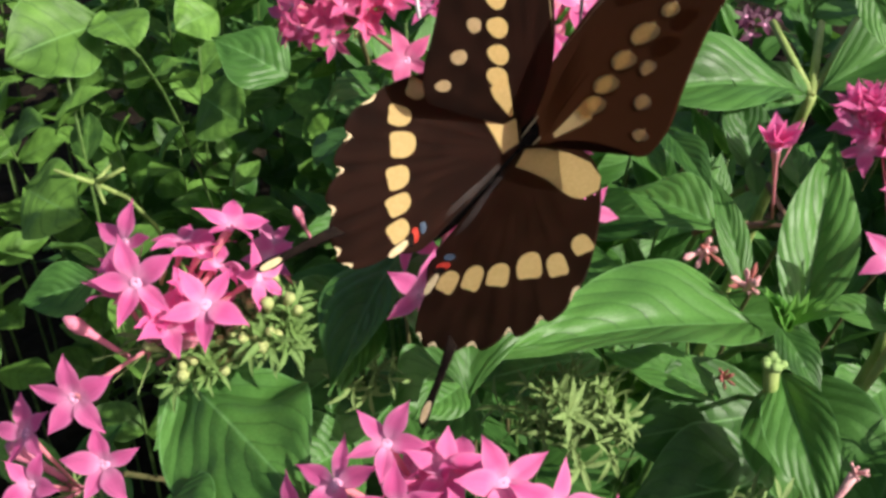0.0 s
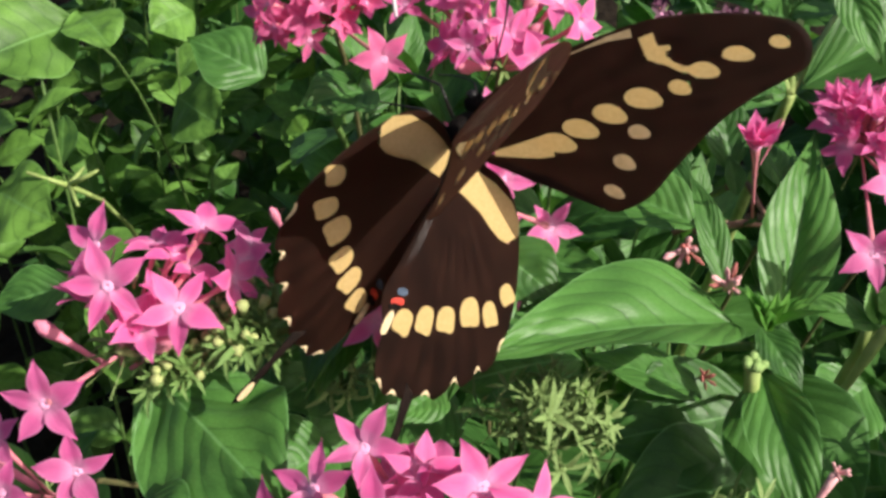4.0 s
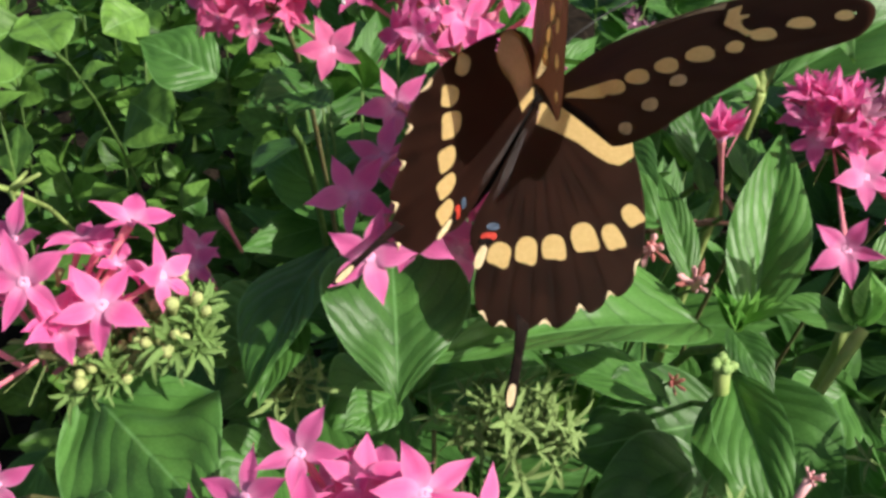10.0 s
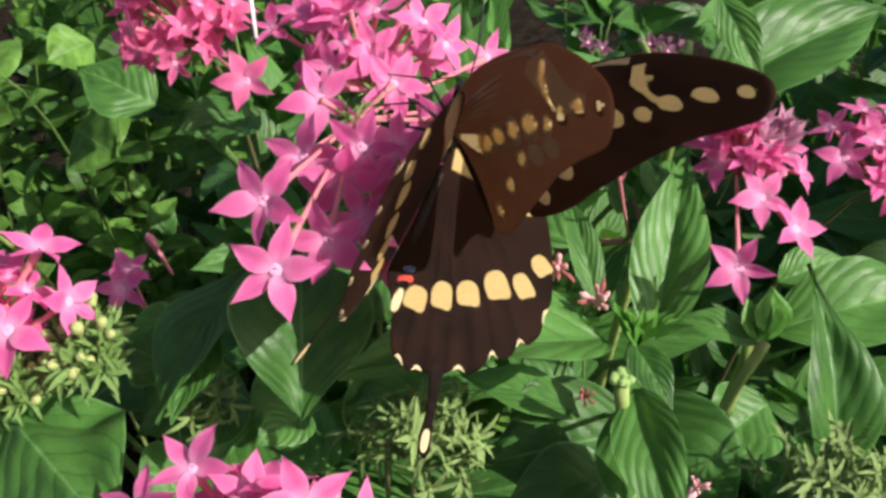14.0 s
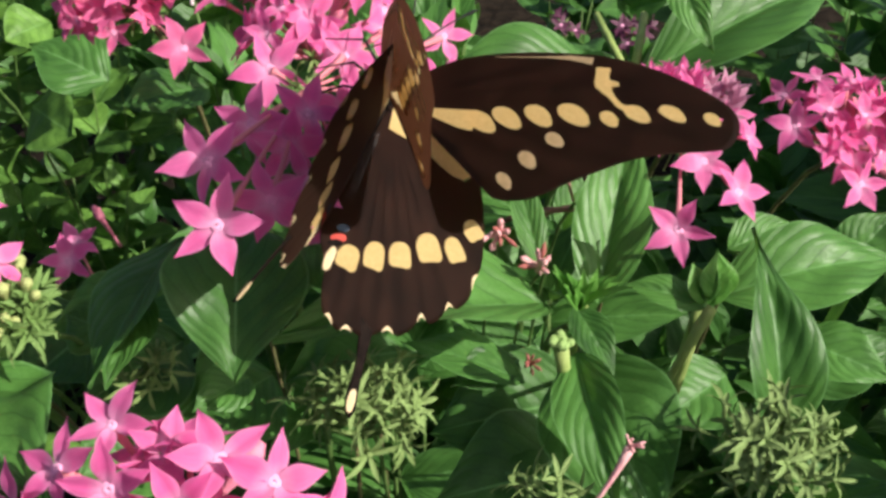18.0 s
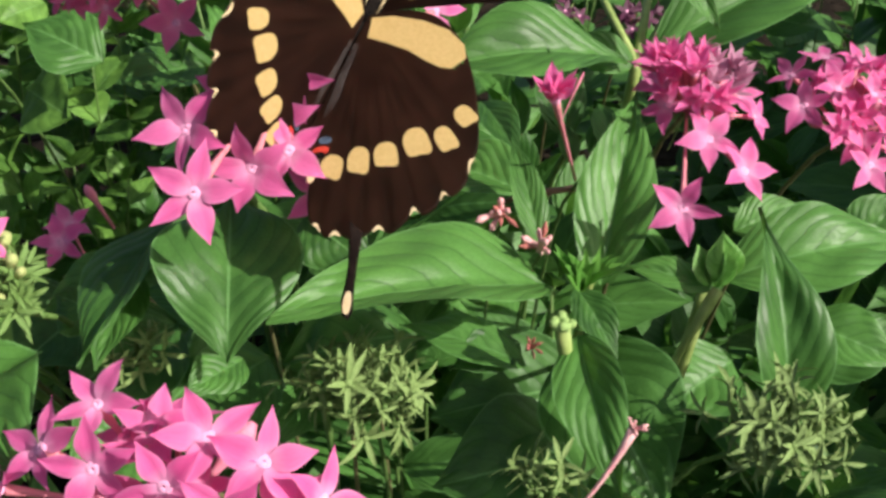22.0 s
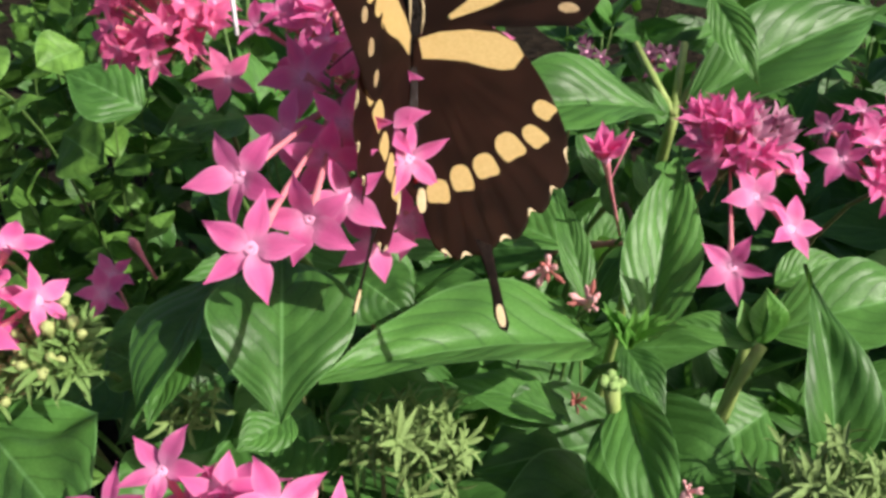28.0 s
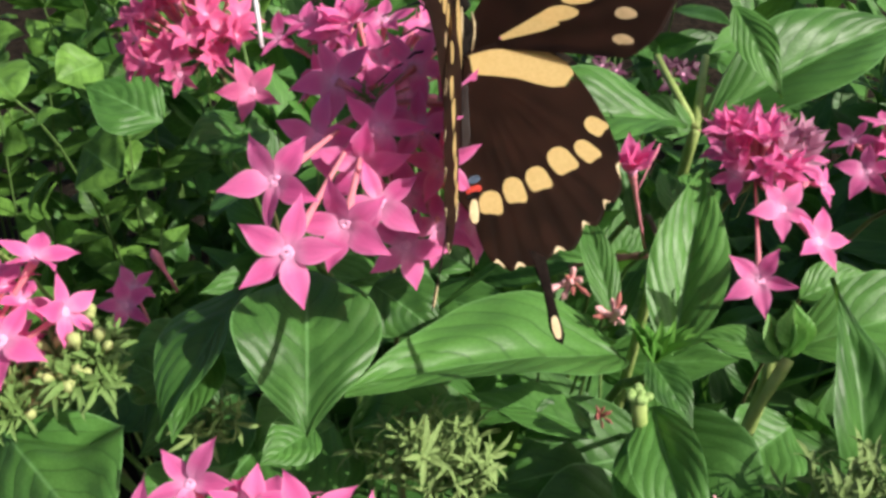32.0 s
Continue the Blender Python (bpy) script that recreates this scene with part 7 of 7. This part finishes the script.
    walk(WINGS["LF"], [
        (0.0, pose(-0.00207, 0.00207, 0.00028, 29.91, 40.37, 29.32)),
        (0.3, pose(-0.00207, 0.00207, 0.00028, 37.02, 42.16, 44.84)),
        (0.55, pose(-0.00207, 0.00207, 0.00028, 32.02, -3.56, 35.74)),
        (1.0, pose(-0.00207, 0.00207, 0.00028, -13.44, 25.29, 37.72)),
        (1.25, pose(-0.00207, 0.00207, 0.00028, 32.02, -3.56, 35.74)),
        (1.55, pose(-0.00207, 0.00207, 0.00028, 37.02, 42.16, 44.84)),
        (1.85, pose(-0.00207, 0.00207, 0.00028, 32.66, 10.57, 37.92)),
        (2.0, pose(-0.00207, 0.00207, 0.00028, 27.64, 12.15, 31.09)),
        (2.2, pose(-0.00207, 0.00207, 0.00028, 37.02, 42.16, 44.84)),
        (2.5, pose(-0.00207, 0.00207, 0.00028, 32.02, -3.56, 35.74)),
        (2.8, pose(-0.00207, 0.00207, 0.00028, 37.02, 42.16, 44.84)),
        (3.1, pose(-0.00207, 0.00207, 0.00028, 32.02, -3.56, 35.74)),
        (3.4, pose(-0.00207, 0.00207, 0.00028, 37.02, 42.16, 44.84)),
        (3.7, pose(-0.00207, 0.00207, 0.00028, 32.02, -3.56, 35.74)),
        (4.0, pose(-0.00207, 0.00207, 0.00028, 37.02, 42.16, 44.84)),
        (4.25, pose(-0.00207, 0.00207, 0.00028, 32.02, -3.56, 35.74)),
        (4.5, pose(-0.00207, 0.00207, 0.00028, 33.94, 24.66, 40.44)),
        (4.65, pose(-0.00207, 0.00207, 0.00028, 37.02, 42.16, 44.84)),
        (4.9, pose(-0.00207, 0.00207, 0.00028, 32.02, -3.56, 35.74)),
        (5.0, pose(-0.00207, 0.00207, 0.00028, 32.02, -3.56, 35.74)),
        (5.12, pose(-0.00207, 0.00207, 0.00028, 37.02, 42.16, 44.84)),
        (5.3, pose(-0.00207, 0.00207, 0.00028, 50.47, 50.62, 48.29)),
        (5.5, pose(-0.00207, 0.00207, 0.00028, 54.49, 35.65, 39.58)),
        (5.75, pose(-0.00207, 0.00207, 0.00028, 49.82, 65.86, 59.22)),
        (6.0, pose(-0.00207, 0.00207, 0.00028, 53.43, 36.06, 35.42)),
        (6.15, pose(-0.00207, 0.00207, 0.00028, 54.49, 35.65, 39.58)),
        (6.5, pose(-0.00207, 0.00207, 0.00028, 49.82, 65.86, 59.22)),
        (6.7, pose(-0.00207, 0.00207, 0.00028, 54.49, 35.65, 39.58)),
        (7.0, pose(-0.00207, 0.00207, 0.00028, 49.82, 65.86, 59.22)),
        (7.3, pose(-0.00207, 0.00207, 0.00028, 54.49, 35.65, 39.58)),
        (7.6, pose(-0.00207, 0.00207, 0.00028, 49.82, 65.86, 59.22)),
        (8.0, pose(-0.00207, 0.00207, 0.00028, 49.57, 47.48, 45.40)),
        (8.2, pose(-0.00207, 0.00207, 0.00028, 49.82, 65.86, 59.22)),
        (8.5, pose(-0.00207, 0.00207, 0.00028, 54.49, 35.65, 39.58)),
        (8.8, pose(-0.00207, 0.00207, 0.00028, 49.82, 65.86, 59.22)),
        (9.0, pose(-0.00207, 0.00207, 0.00028, 54.49, 35.65, 39.58)),
        (9.4, pose(-0.00207, 0.00207, 0.00028, 49.82, 65.86, 59.22)),
        (9.6, pose(-0.00207, 0.00207, 0.00028, 54.49, 35.65, 39.58)),
        (10.0, pose(-0.00207, 0.00207, 0.00028, 27.56, 61.36, 60.89)),
        (10.2, pose(-0.00207, 0.00207, 0.00028, 18.20, 32.29, 51.59)),
        (10.4, pose(-0.00207, 0.00207, 0.00028, 46.84, 52.45, 84.55)),
        (10.75, pose(-0.00207, 0.00207, 0.00028, 18.20, 32.29, 51.59)),
        (11.0, pose(-0.00207, 0.00207, 0.00028, 32.61, 44.64, 45.74)),
        (11.35, pose(-0.00207, 0.00207, 0.00028, 18.20, 32.29, 51.59)),
        (11.7, pose(-0.00207, 0.00207, 0.00028, 46.84, 52.45, 84.55)),
        (12.0, pose(-0.00207, 0.00207, 0.00028, 18.20, 32.29, 51.59)),
        (12.3, pose(-0.00207, 0.00207, 0.00028, 46.84, 52.45, 84.55)),
        (12.55, pose(-0.00207, 0.00207, 0.00028, 18.20, 32.29, 51.59)),
        (13.0, pose(-0.00207, 0.00207, 0.00028, 22.53, 49.58, 63.66)),
        (13.15, pose(-0.00207, 0.00207, 0.00028, 18.20, 32.29, 51.59)),
        (13.45, pose(-0.00207, 0.00207, 0.00028, 46.84, 52.45, 84.55)),
        (13.7, pose(-0.00207, 0.00207, 0.00028, 18.20, 32.29, 51.59)),
        (14.0, pose(-0.00207, 0.00207, 0.00028, 46.84, 52.45, 84.55)),
        (14.2, pose(-0.00207, 0.00207, 0.00028, 18.20, 32.29, 51.59)),
        (14.5, pose(-0.00207, 0.00207, 0.00028, 46.84, 52.45, 84.55)),
        (14.8, pose(-0.00207, 0.00207, 0.00028, 15.99, 41.33, 63.12)),
        (15.1, pose(-0.00207, 0.00207, 0.00028, 69.51, 52.81, 96.80)),
        (15.4, pose(-0.00207, 0.00207, 0.00028, 15.99, 41.33, 63.12)),
        (15.7, pose(-0.00207, 0.00207, 0.00028, 69.51, 52.81, 96.80)),
        (15.95, pose(-0.00207, 0.00207, 0.00028, 15.99, 41.33, 63.12)),
        (16.25, pose(-0.00207, 0.00207, 0.00028, 69.51, 52.81, 96.80)),
        (16.5, pose(-0.00207, 0.00207, 0.00028, 15.99, 41.33, 63.12)),
        (16.8, pose(-0.00207, 0.00207, 0.00028, 69.51, 52.81, 96.80)),
        (17.0, pose(-0.00207, 0.00207, 0.00028, 15.99, 41.33, 63.12)),
        (17.3, pose(-0.00207, 0.00207, 0.00028, 69.51, 52.81, 96.80)),
        (17.6, pose(-0.00207, 0.00207, 0.00028, 15.99, 41.33, 63.12)),
        (18.0, pose(-0.00207, 0.00207, 0.00028, 27.85, 45.63, 82.92)),
        (18.15, pose(-0.00207, 0.00207, 0.00028, 15.99, 41.33, 63.12)),
        (18.4, pose(-0.00207, 0.00207, 0.00028, 69.51, 52.81, 96.80)),
        (18.7, pose(-0.00207, 0.00207, 0.00028, 15.99, 41.33, 63.12)),
        (19.0, pose(-0.00207, 0.00207, 0.00028, 69.51, 52.81, 96.80)),
        (19.25, pose(-0.00207, 0.00207, 0.00028, 15.99, 41.33, 63.12)),
        (19.55, pose(-0.00207, 0.00207, 0.00028, 69.51, 52.81, 96.80)),
        (19.8, pose(-0.00207, 0.00207, 0.00028, 15.99, 41.33, 63.12)),
        (20.0, pose(-0.00207, 0.00207, 0.00028, 57.41, 47.09, 66.47)),
        (20.15, pose(-0.00207, 0.00207, 0.00028, 63.35, 52.71, 92.57)),
        (20.4, pose(-0.00207, 0.00207, 0.00028, 46.70, 34.95, 50.16)),
        (20.75, pose(-0.00207, 0.00207, 0.00028, 57.41, 47.09, 66.47)),
        (21.0, pose(-0.00207, 0.00207, 0.00028, 46.70, 34.95, 50.16)),
        (21.3, pose(-0.00207, 0.00207, 0.00028, 56.02, 45.99, 64.54)),
        (21.6, pose(-0.00207, 0.00207, 0.00028, 46.70, 34.95, 50.16)),
        (22.0, pose(-0.00207, 0.00207, 0.00028, 0.07, 25.47, 0.11)),
        (22.5, pose(-0.00207, 0.00207, 0.00028, 0.03, 25.23, 0.05)),
        (23.0, pose(-0.00207, 0.00207, 0.00028, 0.00, 25.01, 0.00)),
        (23.5, pose(-0.00207, 0.00207, 0.00028, 0.00, 25.00, 0.00)),
        (24.0, pose(-0.00207, 0.00207, 0.00028, 0.00, 25.00, 0.00)),
        (24.5, pose(-0.00207, 0.00207, 0.00028, 0.00, 25.00, 0.00)),
        (25.0, pose(-0.00207, 0.00207, 0.00028, 0.00, 25.00, 0.00)),
        (25.5, pose(-0.00207, 0.00207, 0.00028, 0.00, 25.00, 0.00)),
        (26.0, pose(-0.00207, 0.00207, 0.00028, 0.00, 25.00, 0.00)),
        (26.5, pose(-0.00207, 0.00207, 0.00028, 4.26, 29.50, 6.88)),
        (28.5, pose(-0.00207, 0.00207, 0.00028, 38.59, 29.04, 57.18)),
        (28.7, pose(-0.00207, 0.00207, 0.00028, 36.80, 25.86, 54.10)),
        (29.0, pose(-0.00207, 0.00207, 0.00028, 44.50, 35.34, 52.39)),
        (29.3, pose(-0.00207, 0.00207, 0.00028, 39.79, 30.91, 59.13)),
        (29.5, pose(-0.00207, 0.00207, 0.00028, 36.80, 25.86, 54.10)),
        (29.75, pose(-0.00207, 0.00207, 0.00028, 39.79, 30.91, 59.13)),
        (30.0, pose(-0.00207, 0.00207, 0.00028, 36.80, 25.86, 54.10)),
        (30.2, pose(-0.00207, 0.00207, 0.00028, 37.14, 26.50, 54.70)),
        (30.45, pose(-0.00207, 0.00207, 0.00028, 39.79, 30.91, 59.13)),
        (30.75, pose(-0.00207, 0.00207, 0.00028, 36.80, 25.86, 54.10)),
        (31.0, pose(-0.00207, 0.00207, 0.00028, 37.42, 27.17, 56.11)),
        (31.25, pose(-0.00207, 0.00207, 0.00028, 39.79, 30.91, 59.13)),
        (31.5, pose(-0.00207, 0.00207, 0.00028, 36.80, 25.86, 54.10)),
        (31.75, pose(-0.00207, 0.00207, 0.00028, 39.38, 30.29, 58.47)),
        (32.0, pose(-0.00207, 0.00207, 0.00028, 40.64, 32.13, 60.48)),
    ])
    walk(head_c, [
        (0.0, pose(-0.02500, 0.04500, -0.02829, -0.05, -0.51, 0.00)),
        (1.0, pose(-0.02500, 0.04500, -0.03215, 0.38, -0.93, -0.00)),
        (2.0, pose(-0.02500, 0.04500, -0.03157, 0.33, -1.14, -0.00)),
        (5.0, pose(-0.02500, 0.04500, -0.02903, 0.35, -0.74, -0.00)),
        (6.0, pose(-0.02500, 0.04500, -0.02459, 0.49, -0.43, -0.00)),
        (7.0, pose(-0.02500, 0.04500, -0.01975, 0.29, -0.20, -0.00)),
        (8.0, pose(-0.02500, 0.04500, -0.02095, 0.53, -0.06, -0.00)),
        (9.0, pose(-0.02500, 0.04500, -0.01900, -0.09, -0.20, 0.00)),
        (10.0, pose(-0.02500, 0.04500, -0.01819, 0.40, 0.02, 0.00)),
        (11.0, pose(-0.02500, 0.04500, -0.00931, 1.61, 0.29, 0.00)),
        (12.0, pose(-0.02500, 0.04500, -0.00154, 2.40, 0.51, 0.01)),
        (13.0, pose(-0.02500, 0.04500, -0.00202, 2.51, 0.41, 0.01)),
        (14.0, pose(-0.02500, 0.04500, -0.00125, 2.47, 0.58, 0.01)),
        (14.5, pose(-0.02500, 0.04500, -0.00217, 2.39, 0.76, 0.02)),
        (16.5, pose(-0.02500, 0.04500, -0.00519, 1.92, 0.64, 0.01)),
        (17.0, pose(-0.02500, 0.04500, -0.00522, 1.92, 0.71, 0.01)),
        (18.0, pose(-0.02500, 0.04500, -0.00518, 1.92, 0.90, 0.02)),
        (19.0, pose(-0.02500, 0.04500, -0.00458, 1.99, 0.91, 0.02)),
        (20.0, pose(-0.02500, 0.04500, -0.00393, 2.06, 0.88, 0.02)),
        (21.0, pose(-0.02500, 0.04500, -0.00399, 1.90, 0.63, 0.01)),
        (22.0, pose(-0.02500, 0.04500, -0.00501, 1.80, 0.67, 0.01)),
        (23.0, pose(-0.02500, 0.04500, -0.00407, 1.79, 0.83, 0.01)),
        (24.0, pose(-0.02500, 0.04500, -0.00325, 1.74, 0.95, 0.01)),
        (25.0, pose(-0.02500, 0.04500, -0.00310, 1.80, 0.72, 0.01)),
        (26.0, pose(-0.02500, 0.04500, -0.00272, 1.87, 0.72, 0.01)),
        (28.5, pose(-0.02500, 0.04500, 0.00499, 2.97, 0.81, 0.02)),
        (29.0, pose(-0.02500, 0.04500, 0.00506, 2.97, 0.85, 0.02)),
        (30.0, pose(-0.02500, 0.04500, 0.00545, 2.91, 0.83, 0.02)),
        (31.0, pose(-0.02500, 0.04500, 0.00523, 2.91, 0.84, 0.02)),
        (32.0, pose(-0.02500, 0.04500, 0.00536, 2.90, 0.87, 0.02)),
    ])


motions()
